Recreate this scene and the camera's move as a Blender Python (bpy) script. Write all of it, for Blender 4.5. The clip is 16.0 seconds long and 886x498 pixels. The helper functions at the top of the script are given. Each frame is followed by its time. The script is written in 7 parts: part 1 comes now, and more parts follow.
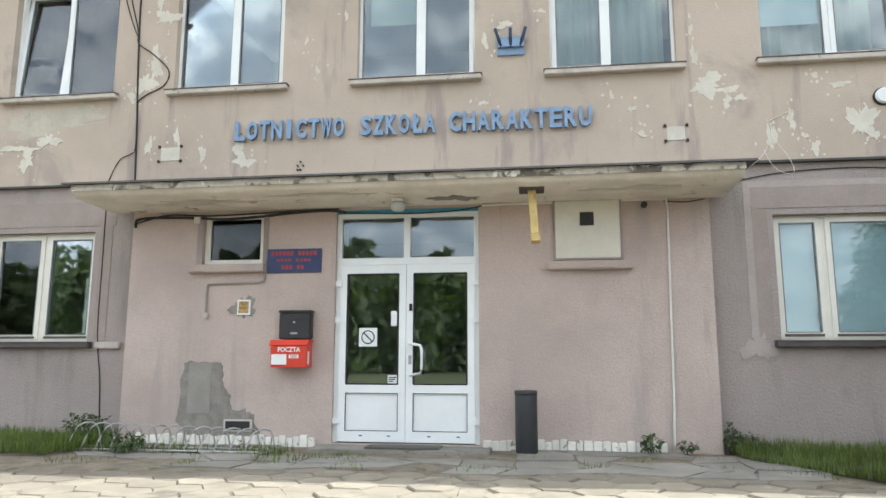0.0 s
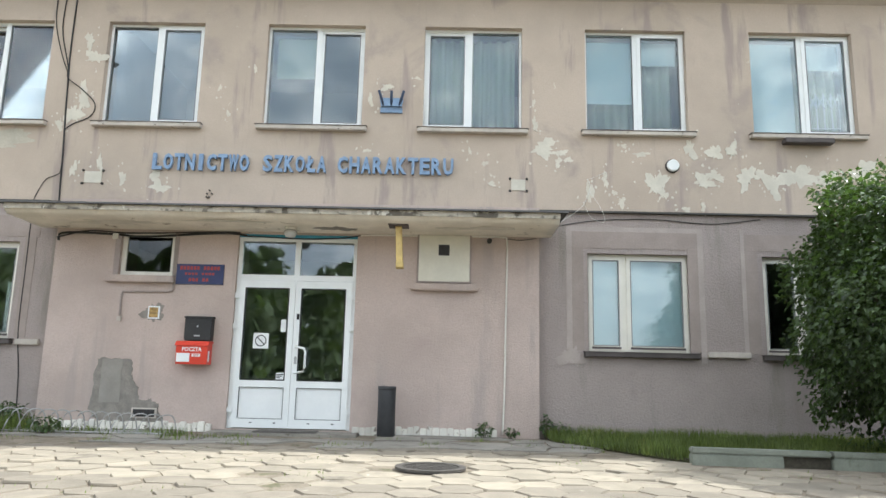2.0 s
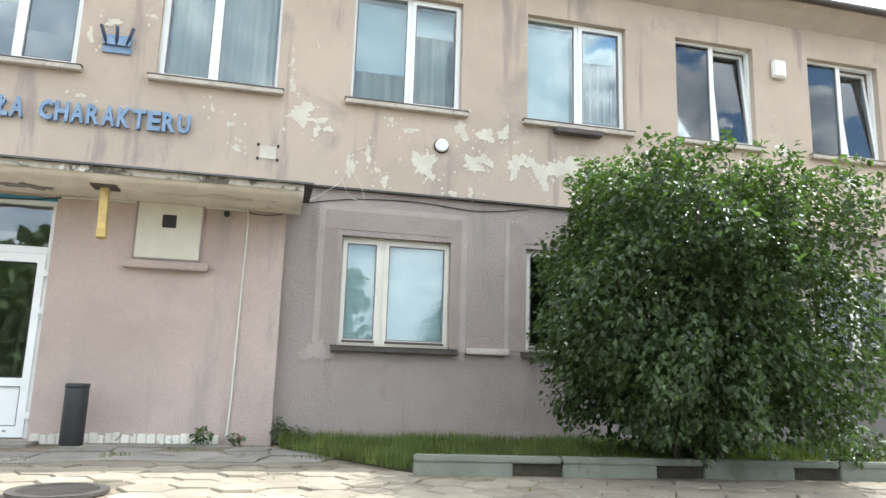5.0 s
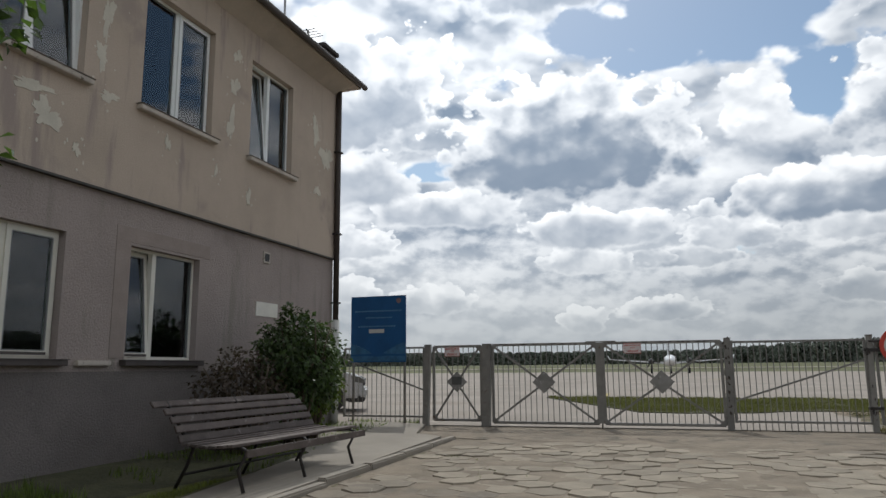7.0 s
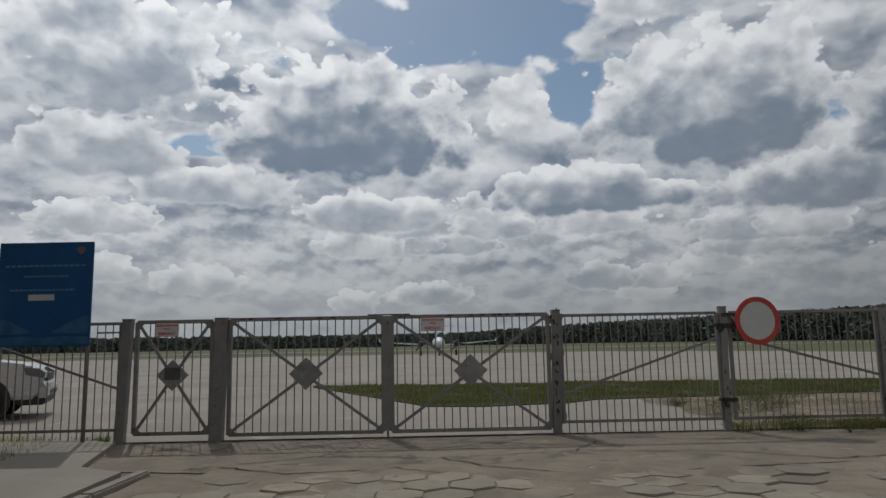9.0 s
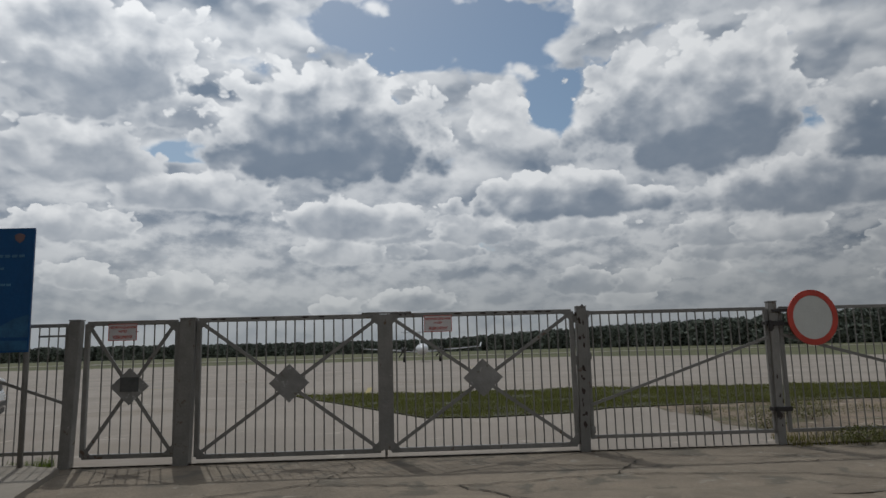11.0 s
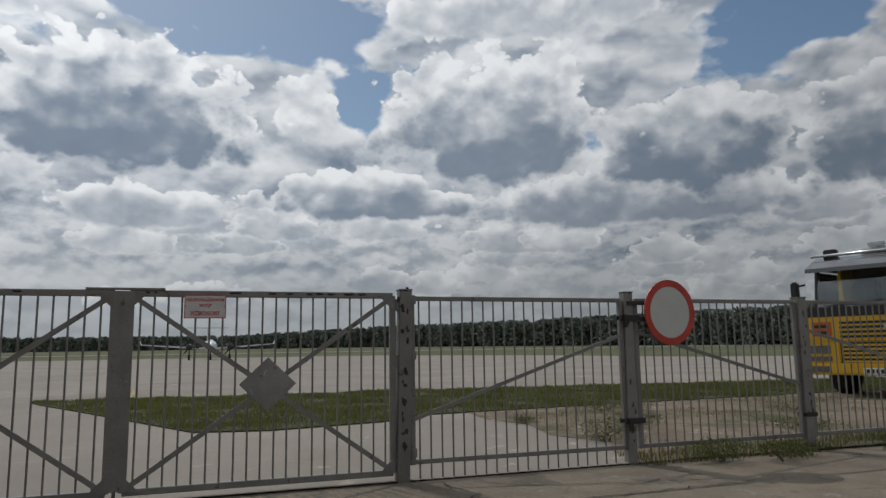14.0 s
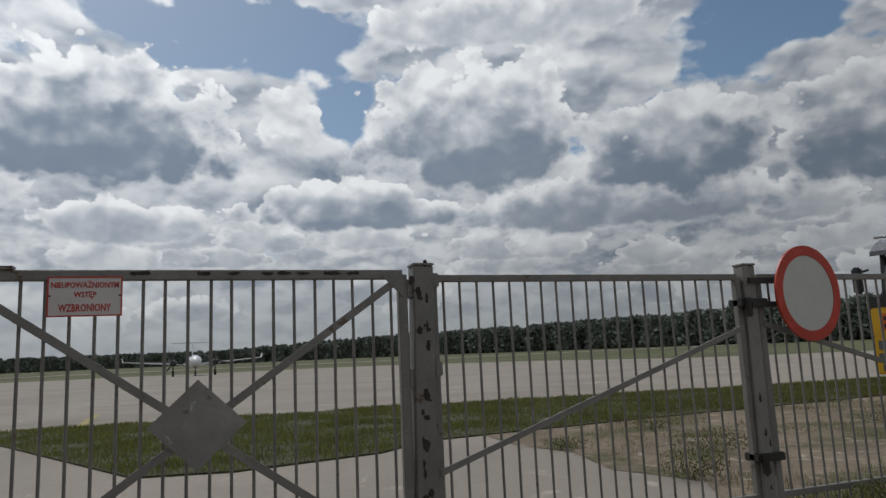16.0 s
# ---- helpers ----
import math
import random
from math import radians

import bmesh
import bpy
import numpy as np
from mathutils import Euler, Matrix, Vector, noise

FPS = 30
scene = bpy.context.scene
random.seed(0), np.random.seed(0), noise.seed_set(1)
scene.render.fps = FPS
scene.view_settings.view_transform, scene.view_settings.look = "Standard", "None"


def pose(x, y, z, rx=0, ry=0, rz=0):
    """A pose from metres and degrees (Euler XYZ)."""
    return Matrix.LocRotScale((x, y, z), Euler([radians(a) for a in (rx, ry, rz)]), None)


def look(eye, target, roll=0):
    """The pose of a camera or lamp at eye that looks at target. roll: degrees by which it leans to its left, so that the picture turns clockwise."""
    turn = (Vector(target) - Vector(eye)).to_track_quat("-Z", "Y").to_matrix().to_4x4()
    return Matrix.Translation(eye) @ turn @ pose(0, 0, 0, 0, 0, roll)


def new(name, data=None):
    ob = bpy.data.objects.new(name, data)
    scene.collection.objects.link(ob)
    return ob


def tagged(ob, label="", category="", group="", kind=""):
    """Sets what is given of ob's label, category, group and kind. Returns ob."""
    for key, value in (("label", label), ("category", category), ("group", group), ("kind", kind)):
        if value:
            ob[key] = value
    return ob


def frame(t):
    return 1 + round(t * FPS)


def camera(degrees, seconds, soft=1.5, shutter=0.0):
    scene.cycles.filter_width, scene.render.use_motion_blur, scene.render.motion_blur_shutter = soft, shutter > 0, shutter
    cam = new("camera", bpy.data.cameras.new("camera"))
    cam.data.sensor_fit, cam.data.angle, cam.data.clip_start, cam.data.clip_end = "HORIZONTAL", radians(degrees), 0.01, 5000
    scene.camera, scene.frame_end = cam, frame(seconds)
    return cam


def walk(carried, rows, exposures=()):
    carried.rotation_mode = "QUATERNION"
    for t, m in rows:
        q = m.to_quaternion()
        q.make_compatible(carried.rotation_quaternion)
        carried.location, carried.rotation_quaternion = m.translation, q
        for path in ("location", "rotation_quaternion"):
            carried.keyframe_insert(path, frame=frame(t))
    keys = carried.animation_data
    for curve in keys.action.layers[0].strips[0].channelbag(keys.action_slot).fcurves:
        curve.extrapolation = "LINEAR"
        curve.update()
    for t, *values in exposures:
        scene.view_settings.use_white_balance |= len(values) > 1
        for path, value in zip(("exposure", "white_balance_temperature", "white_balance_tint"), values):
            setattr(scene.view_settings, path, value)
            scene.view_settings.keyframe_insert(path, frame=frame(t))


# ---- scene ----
cam = camera(64.8, 16.0)
PATH = [
    (0, (-0.094, 0.441, 0.962), (-0.364, 2.398, 1.278), 0.1),
    (0.5, (0.074, -0.014, 0.951), (-0.159, 1.947, 1.271), -0.5),
    (1, (0.299, -0.435, 0.93), (0.143, 1.531, 1.263), -0.1),
    (1.5, (0.462, -0.927, 0.87), (0.391, 1.042, 1.211), 0.7),
    (2, (0.54, -1.328, 0.839), (0.517, 0.641, 1.19), 1.3),
    (2.5, (0.565, -1.477, 0.84), (0.546, 0.491, 1.193), 1.4),
    (3, (0.536, -1.454, 0.829), (0.524, 0.515, 1.179), 1.5),
    (3.2, (0.545, -1.456, 0.818), (0.533, 0.513, 1.168), 1.5),
    (5.3, (2.056, 0.054, 0.86), (2.744, 1.898, 1.217), 0.8),
    (5.5, (2.327, 0.29, 0.871), (3.215, 2.048, 1.218), -0.4),
    (6, (3.163, 1.161, 0.934), (4.548, 2.568, 1.255), -0.1),
    (6.5, (4.077, 1.818, 1.042), (5.788, 2.798, 1.382), -0.2),
    (7, (5.168, 2.174, 1.106), (7.033, 2.813, 1.442), -0.5),
    (7.5, (6.18, 2.491, 1.042), (8.125, 2.823, 1.367), -2.1),
    (8, (7.148, 2.591, 1.099), (9.119, 2.759, 1.396), -1.4),
    (8.5, (8.11, 2.694, 1.103), (10.088, 2.765, 1.392), -1.3),
    (9, (8.939, 2.818, 1.117), (10.919, 2.83, 1.398), -1.1),
    (9.5, (9.548, 3.004, 1.096), (11.525, 2.972, 1.398), -1.5),
    (12, (10.201, 3.094, 1.096), (12.178, 3.048, 1.394), -1.5),
    (12.5, (10.278, 3.085, 1.076), (12.251, 3.009, 1.393), -1.5),
    (13, (10.809, 2.999, 1.158), (12.776, 2.77, 1.438), -1.1),
    (13.5, (11.456, 2.983, 1.084), (13.384, 2.527, 1.36), -1.3),
    (14, (12.051, 2.895, 1.085), (13.938, 2.297, 1.367), -0.9),
    (14.5, (12.588, 2.815, 1.091), (14.437, 2.11, 1.381), -1.9),
    (15, (13.13, 2.649, 1.082), (14.976, 1.941, 1.381), -1.2),
    (15.5, (13.661, 2.552, 1.072), (15.517, 1.869, 1.369), -2.1),
    (16, (14.07, 2.524, 1.093), (15.943, 1.891, 1.397), -2.6),
]
EXPOSURES = [(t, e, 5800 if t < 6 else 5950, 5 if t < 6 else 8) for t, e in ((0, 0.80), (3.2, 0.76), (5.4, 1.14), (6, 0.88), (6.5, -0.25), (7, -1.10), (8, -1.55), (9, -1.74), (9.6, -1.72), (12, -1.72), (13, -1.62), (16, -1.56))]
walk(cam, [(t, look(eye, target, roll)) for t, eye, target, roll in PATH], EXPOSURES)

# ---- light: sun high beyond the gate, broken cumulus sky ----
SUN_AZ, SUN_EL = radians(21), radians(51)      # azimuth from +x towards +y
sun_dir = Vector((math.cos(SUN_AZ) * math.cos(SUN_EL), math.sin(SUN_AZ) * math.cos(SUN_EL), math.sin(SUN_EL)))
sun = new("sun", bpy.data.lights.new("sun", "SUN"))
sun.data.energy, sun.data.angle, sun.data.color = 4.3, radians(0.5), (1.0, 0.94, 0.85)
sun.matrix_world = look(sun_dir * 60, (0, 0, 0))


class Nodes:
    """A short hand for node trees."""

    def __init__(self, tree):
        self.tree = tree
        tree.nodes.clear()

    def add(self, kind, links=None):
        n = self.tree.nodes.new(kind)
        for key, value in (links or {}).items():
            if isinstance(value, bpy.types.NodeSocket):
                self.tree.links.new(value, n.inputs[key])
            else:
                n.inputs[key].default_value = value
        return n

    def math(self, op, a, b=0.0, c=None, clamp=False):
        n = self.add("ShaderNodeMath", {0: a, 1: b})
        n.operation, n.use_clamp = op, clamp
        if c is not None:
            if isinstance(c, bpy.types.NodeSocket):
                self.tree.links.new(c, n.inputs[2])
            else:
                n.inputs[2].default_value = c
        return n.outputs[0]

    def step(self, v, lo, hi, a=0.0, b=1.0):
        n = self.add("ShaderNodeMapRange", {"Value": v, "From Min": lo, "From Max": hi, "To Min": a, "To Max": b})
        n.interpolation_type = "SMOOTHSTEP"
        return n.outputs[0]

    def noise(self, vec, scale, detail=4.0, rough=0.55, distort=0.0):
        n = self.add("ShaderNodeTexNoise", {"Scale": scale, "Detail": detail, "Roughness": rough, "Distortion": distort})
        if vec is not None:
            self.tree.links.new(vec, n.inputs["Vector"])
        return n.outputs["Fac"]

    def mix(self, fac, a, b, blend="MIX"):
        n = self.tree.nodes.new("ShaderNodeMix")
        n.data_type, n.blend_type = "RGBA", blend
        for i, v in ((0, fac), (6, a), (7, b)):
            if isinstance(v, bpy.types.NodeSocket):
                self.tree.links.new(v, n.inputs[i])
            else:
                n.inputs[i].default_value = v if i == 0 else (*v[:3], 1.0)
        return n.outputs[2]


world = bpy.data.worlds.new("sky")
scene.world = world
world.use_nodes = True
N = Nodes(world.node_tree)
tc = N.add("ShaderNodeTexCoord").outputs["Generated"]
xyz = N.add("ShaderNodeSeparateXYZ", {0: tc}).outputs
sky = N.add("ShaderNodeTexSky")
sky.sky_type, sky.sun_disc, sky.sun_elevation, sky.sun_rotation = "NISHITA", False, SUN_EL, radians(90) - SUN_AZ
az = N.math("ARCTAN2", xyz[1], xyz[0])
el = N.math("ARCSINE", xyz[2])
face = N.add("ShaderNodeCombineXYZ", {0: az, 1: N.math("MULTIPLY", el, 1.45), 2: 3.7}).outputs[0]
wob = N.math("SUBTRACT", N.noise(face, 8.0, 3.0, 0.5), 0.5)
wob2 = N.math("SUBTRACT", N.noise(face, 24.0, 3.0, 0.55), 0.5)
soft_mottle = N.math("SUBTRACT", N.noise(face, 11.0, 4.0, 0.5), 0.5)
near_sun = N.math("ADD", N.math("ADD", N.math("MULTIPLY", xyz[0], sun_dir.x), N.math("MULTIPLY", xyz[1], sun_dir.y)), N.math("MULTIPLY", xyz[2], sun_dir.z))


def billows(scale, squash, seed, up=0.0, aside=0.0, detail=2.0):
    """Rounded heads, 0 between them to about 1 on them, looked up higher and aside by so many degrees."""
    x = N.math("MULTIPLY_ADD", wob, 0.5 / scale, N.math("MULTIPLY_ADD", wob2, 0.35 / scale, N.math("ADD", az, radians(aside) + seed)))
    y = N.math("MULTIPLY_ADD", N.math("ADD", el, radians(up)), squash, N.math("MULTIPLY_ADD", wob, 0.5 / scale, N.math("MULTIPLY", wob2, 0.3 / scale)))
    v = N.tree.nodes.new("ShaderNodeTexVoronoi")
    v.voronoi_dimensions, v.feature, v.normalize = "2D", "SMOOTH_F1", False
    N.tree.links.new(N.add("ShaderNodeCombineXYZ", {0: x, 1: y}).outputs[0], v.inputs["Vector"])
    for key, value in (("Scale", scale), ("Detail", detail), ("Roughness", 0.42), ("Lacunarity", 2.5), ("Smoothness", 0.45)):
        v.inputs[key].default_value = value
    return N.math("MULTIPLY_ADD", v.outputs["Distance"], -0.80, 1.10)


def blend(f, a, b):
    return N.math("MULTIPLY_ADD", N.math("SUBTRACT", b, a), f, a)


def spot(a, b, ra, rb):
    """A soft oval of the sky, 1 in its middle."""
    dx = N.math("MULTIPLY", N.math("SUBTRACT", az, radians(a)), 1 / radians(ra))
    dy = N.math("MULTIPLY", N.math("SUBTRACT", el, radians(b)), 1 / radians(rb))
    return N.math("POWER", 2.718, N.math("MULTIPLY", N.math("MULTIPLY_ADD", dx, dx, N.math("MULTIPLY", dy, dy)), -1.0))


# heads of the large clouds, and how far each point looks up towards the sun
heads = billows(21.0, 1.25, 1.3)
rise = N.math("SUBTRACT", billows(17.0, 1.25, 1.3, 0.0, 0.0, 1.3), billows(17.0, 1.25, 1.3, 1.3, 0.5, 1.3))
crisp = N.math("SUBTRACT", heads, billows(21.0, 1.25, 1.3, 0.5, 0.2))
# the broken deck: flat rows far off, larger puffs higher up
mid = N.step(el, 0.15, 0.30)

far = [N.noise(N.add("ShaderNodeCombineXYZ", {0: N.math("ADD", az, 0.006 * k), 1: N.math("MULTIPLY", N.math("ADD", el, radians(0.6) * k), 1.7), 2: 12.4}).outputs[0], 17.0, 5.0, 0.52) for k in (0, 1)]
deck = N.math("MULTIPLY_ADD", far[0], 1.6, -0.25)
deck_rise = N.math("MULTIPLY_ADD", N.math("SUBTRACT", far[0], far[1]), 2.0, N.math("MULTIPLY_ADD", far[0], 0.9, -0.42))
puffs = billows(11.0, 1.6, 7.7, 0.0, 0.0, 1.6)
puffs_rise = N.math("SUBTRACT", puffs, billows(11.0, 1.6, 7.7, 1.2, 0.5, 1.6))
deck, deck_rise = blend(mid, deck, puffs), blend(mid, deck_rise, puffs_rise)
broad = N.math("SUBTRACT", N.noise(N.add("ShaderNodeCombineXYZ", {0: az, 1: N.math("MULTIPLY", el, 3.4), 2: 6.6}).outputs[0], 5.0, 3.0, 0.5), 0.5)
cover_at = N.math("MULTIPLY_ADD", wob2, 0.55, N.math("MULTIPLY_ADD", broad, 1.3, N.math("MULTIPLY_ADD", deck, 0.7, N.math("MULTIPLY_ADD", mid, -0.16, 0.62))))
# clear gaps: azimuth, elevation, half widths in degrees
for a, b, ra, rb in ((-2, 25.6, 11, 2.8), (-45, 22.8, 6.5, 1.9), (-10.6, 20.3, 1.8, 2.4), (-1, 31, 7, 3), (-52, 27, 9, 2.6), (20.5, 15.9, 2.2, 0.8)):
    cover_at = N.math("MULTIPLY_ADD", spot(a, b, ra, rb), -0.95, cover_at)
cover = N.math("MAXIMUM", N.step(cover_at, 0.40, 0.66), N.step(el, 0.15, 0.06))
bright = N.math("MULTIPLY_ADD", N.step(deck_rise, -0.36, 0.36), 0.52, N.math("MULTIPLY_ADD", broad, -0.9, N.math("MULTIPLY_ADD", soft_mottle, 0.45, 0.20)))
bright = N.math("MULTIPLY_ADD", N.step(cover_at, 0.9, 0.45), 0.25, bright, clamp=True)
bright = blend(N.step(el, 0.015, 0.16), N.math("MULTIPLY_ADD", bright, 0.45, 0.34), bright)
# large cumulus, farthest first: azimuth, half width, base, top in degrees, depth of shade
CLOUDS = ((6.0, 6.0, 9.2, 12.8, 0.65), (18, 6.5, 11.2, 14.6, 0.65), (27, 7.0, 13.0, 17.4, 0.65), (-34, 12.5, 9.2, 14.4, 0.85), (19.5, 5.0, 17.2, 20.6, 0.8),
          (27.5, 9.0, 17.6, 26.8, 0.75), (-53, 8.5, 10.4, 19.6, 1.0), (-37, 8.6, 11.4, 19.8, 1.0), (-6.0, 2.9, 16.4, 21.4, 0.3), (8.4, 11.6, 13.2, 22.4, 1.0), (-21.8, 10.4, 12.6, 23.6, 0.95), (-11.7, 8.6, 10.2, 14.2, 0.95),
          (-26, 11.0, 24.6, 29.0, 0.45), (9.5, 8.0, 27.6, 33.0, 0.8), (44, 10, 16, 27, 0.8), (-95, 34, 2, 56, 0.8), (68, 12, 17, 30, 0.9), (100, 16, 16, 30, 0.8))
rng = random.Random(8)
rows = [(rng.uniform(-60, 36), low) for low in (2.6, 3.4, 4.3, 5.3, 6.3, 7.4, 8.6) for _ in range(5)]
SMALL = tuple((a, 1.3 + 0.28 * low + rng.uniform(-0.5, 1.2), low, low + 0.9 + 0.21 * low + rng.uniform(-0.3, 0.7), rng.uniform(0.35, 0.65)) for a, low in rows)
heads_small = billows(46.0, 1.5, 4.1, 0.0, 0.0, 1.4)
relief = N.math("ADD", N.math("MULTIPLY_ADD", soft_mottle, 0.30, N.step(rise, -0.45, 0.45, 0.72, 1.04)), N.step(crisp, -0.25, 0.25, -0.09, 0.09))
for k, (a, hw, b, top, deep) in enumerate(SMALL + CLOUDS):
    h = radians(top - b)
    dx = N.math("MULTIPLY", N.math("SUBTRACT", az, radians(a)), 1 / radians(hw))
    dy = N.math("MULTIPLY", N.math("SUBTRACT", el, radians(b) + 0.32 * h), 1 / (0.68 * h))
    tall = N.math("MAXIMUM", dy, N.math("MULTIPLY", dy, -0.68 / 0.32))
    s = N.math("SUBTRACT", 1.0, N.math("SQRT", N.math("MULTIPLY_ADD", dx, dx, N.math("MULTIPLY", tall, tall))))
    s = N.math("ADD", s, N.math("MULTIPLY_ADD", heads_small if k < len(SMALL) else heads, 0.62, N.math("MULTIPLY_ADD", wob, 1.2, -0.26)))
    inside = N.step(s, 0.0, N.step(dy, 0.3, -0.3, 0.09, 0.45))
    up = N.math("MULTIPLY_ADD", rise, 0.60, N.math("MULTIPLY_ADD", soft_mottle, 1.6, dy))
    gloom = N.math("MULTIPLY", N.math("MULTIPLY", N.step(up, 1.34, -0.12), deep), N.step(s, 0.0, 0.50, 0.0, 1.0), clamp=True)
    tone = N.math("MULTIPLY", N.math("MULTIPLY_ADD", N.math("MULTIPLY", gloom, wob2), 1.3, relief), N.math("MULTIPLY_ADD", gloom, -0.96, 1.0))
    bright = N.math("MULTIPLY_ADD", inside, N.math("SUBTRACT", tone, bright), bright)
    cover = N.math("MAXIMUM", cover, inside)
haze = N.step(el, 0.0, 0.22, 1.0, 0.0)
lit = N.mix(haze, (2.48, 2.38, 2.26), (1.58, 1.55, 1.46))
dark = N.mix(haze, (0.55, 0.655, 0.80), (0.66, 0.71, 0.75))
cloud = N.mix(N.math("MAXIMUM", bright, 0.0, clamp=True), dark, lit)
# clouds and air are brighter towards the sun
glow = N.math("ADD", N.step(near_sun, 0.34, 0.82, 0.60, 1.0), N.math("ADD", N.step(near_sun, 0.78, 1.0, 0.0, 0.35), N.step(near_sun, 0.28, -0.05, 0.0, 0.30)))
clear = N.add("ShaderNodeBackground", {"Color": N.mix(1.0, sky.outputs[0], (0.94, 0.95, 0.88), "MULTIPLY"), "Strength": 0.21}).outputs[0]
clouded = N.add("ShaderNodeBackground", {"Color": cloud, "Strength": glow}).outputs[0]
both = N.add("ShaderNodeMixShader", {0: cover, 1: clear, 2: clouded}).outputs[0]
N.add("ShaderNodeOutputWorld", {0: both})


# ---- materials ----
def mat(name, base, rough=0.8, metal=0.0, var=0.12, scale=1.5, fine=40.0, bump=0.2, dist=0.01, patch=None, second=None, rand=0.0, island=False, spec=0.4, translucent=0.0, coat=0.0, streak=None):
    """A weathered surface: broad tone changes, fine grain and relief. patch, second: (colour, threshold, softness, scale) of stains or wear; rand: tone change from piece to piece; streak: (colour, threshold, softness) of rain-washed runs down a wall."""
    m = bpy.data.materials.new(name)
    m.use_nodes = True
    n = Nodes(m.node_tree)
    geo = n.add("ShaderNodeNewGeometry")
    pos = geo.outputs["Position"]
    broad, grain = n.noise(pos, scale, 5.0, 0.6), n.noise(pos, fine, 3.0, 0.6)
    b = Vector(base)
    col = n.mix(n.step(broad, 0.3, 0.7), b * (1 - var), b * (1 + var))
    col = n.mix(n.step(grain, 0.3, 0.75, 0.0, 0.35), col, b * (1 - 1.8 * var))
    for i, p in enumerate((patch, second)):
        if p:
            c, at, soft, sc = p
            col = n.mix(n.step(n.noise(pos, sc, 6.0, 0.62, 0.4 + i), at, at + soft), col, c)
    if streak:
        run = n.add("ShaderNodeVectorMath", {0: pos, 1: (2.6, 2.6, 0.32)})
        run.operation = "MULTIPLY"
        c, at, soft = streak
        col = n.mix(n.step(n.noise(run.outputs[0], 1.3, 6.0, 0.6, 0.2), at, at + soft, 0.0, 0.75), col, c)
    if rand:
        r = geo.outputs["Random Per Island"] if island else n.add("ShaderNodeObjectInfo").outputs["Random"]
        tone = n.math("MULTIPLY_ADD", r, 2 * rand, 1 - rand)
        col = n.mix(1.0, col, n.add("ShaderNodeCombineColor", {0: tone, 1: tone, 2: tone}).outputs[0], "MULTIPLY")
    bs = n.add("ShaderNodeBsdfPrincipled", {"Base Color": col, "Roughness": n.math("MULTIPLY_ADD", grain, 0.2, rough - 0.1, clamp=True), "Metallic": metal, "Specular IOR Level": spec, "Coat Weight": coat})
    if bump:
        bp = n.add("ShaderNodeBump", {"Height": grain, "Strength": bump, "Distance": dist})
        n.tree.links.new(bp.outputs[0], bs.inputs["Normal"])
    out = bs.outputs[0]
    if translucent:
        tr = n.add("ShaderNodeBsdfTranslucent", {"Color": n.mix(1.0, col, (1.3, 1.6, 0.5), "MULTIPLY")}).outputs[0]
        out = n.add("ShaderNodeMixShader", {0: translucent, 1: out, 2: tr}).outputs[0]
    n.add("ShaderNodeOutputMaterial", {0: out})
    return m


def glass_mat(name, tint=(0.9, 0.95, 0.94), gloss=1.0):
    """Clear pane: lets light through and mirrors more at a slant."""
    m = bpy.data.materials.new(name)
    m.use_nodes = True
    n = Nodes(m.node_tree)
    f = n.add("ShaderNodeFresnel", {"IOR": 1.62}).outputs[0]
    f = n.math("MULTIPLY", f, 1.1 * gloss, clamp=True)
    tr = n.add("ShaderNodeBsdfTransparent", {"Color": (*tint, 1)}).outputs[0]
    gl = n.add("ShaderNodeBsdfGlossy", {"Color": (0.95, 0.97, 1, 1), "Roughness": 0.02}).outputs[0]
    n.add("ShaderNodeOutputMaterial", {0: n.add("ShaderNodeMixShader", {0: f, 1: tr, 2: gl}).outputs[0]})
    return m


M_UPPER = mat("upper_plaster", (0.475, 0.392, 0.318), 0.92, var=0.09, scale=0.9, fine=55, bump=0.35, patch=((0.365, 0.302, 0.26), 0.56, 0.14, 0.8), second=((0.58, 0.53, 0.43), 0.70, 0.02, 7.0), streak=((0.30, 0.245, 0.225), 0.55, 0.14))
M_LOWER = mat("lower_plaster", (0.345, 0.291, 0.268), 0.95, var=0.10, scale=0.8, fine=45, bump=0.7, dist=0.02, patch=((0.26, 0.22, 0.205), 0.54, 0.2, 0.7), streak=((0.25, 0.225, 0.195), 0.54, 0.15))
M_VEST = mat("porch_plaster", (0.482, 0.392, 0.345), 0.95, var=0.11, scale=0.9, fine=48, bump=0.7, dist=0.015, patch=((0.40, 0.32, 0.285), 0.55, 0.2, 0.8), streak=((0.37, 0.315, 0.285), 0.54, 0.15))
M_PEEL = mat("peeled_plaster", (0.60, 0.56, 0.475), 0.95, var=0.08, scale=5, fine=60, bump=0.3)
M_CEMENT = mat("grey_cement_patch", (0.245, 0.222, 0.195), 0.95, var=0.2, scale=6, fine=50, bump=0.5)
M_STRIP = mat("smooth_cement", (0.285, 0.262, 0.232), 0.95, var=0.10, scale=4, bump=0.3)
M_BAREPLASTER = mat("bare_grey_plaster", (0.47, 0.43, 0.35), 0.95, var=0.12, scale=4, bump=0.4, patch=((0.36, 0.32, 0.26), 0.55, 0.15, 3.0))
M_PALEPATCH = mat("pale_plaster_band", (0.385, 0.33, 0.30), 0.95, var=0.08, scale=3, bump=0.4)
M_GREYBAND = mat("grey_plaster_band", (0.315, 0.262, 0.235), 0.95, var=0.08, scale=3, bump=0.4)
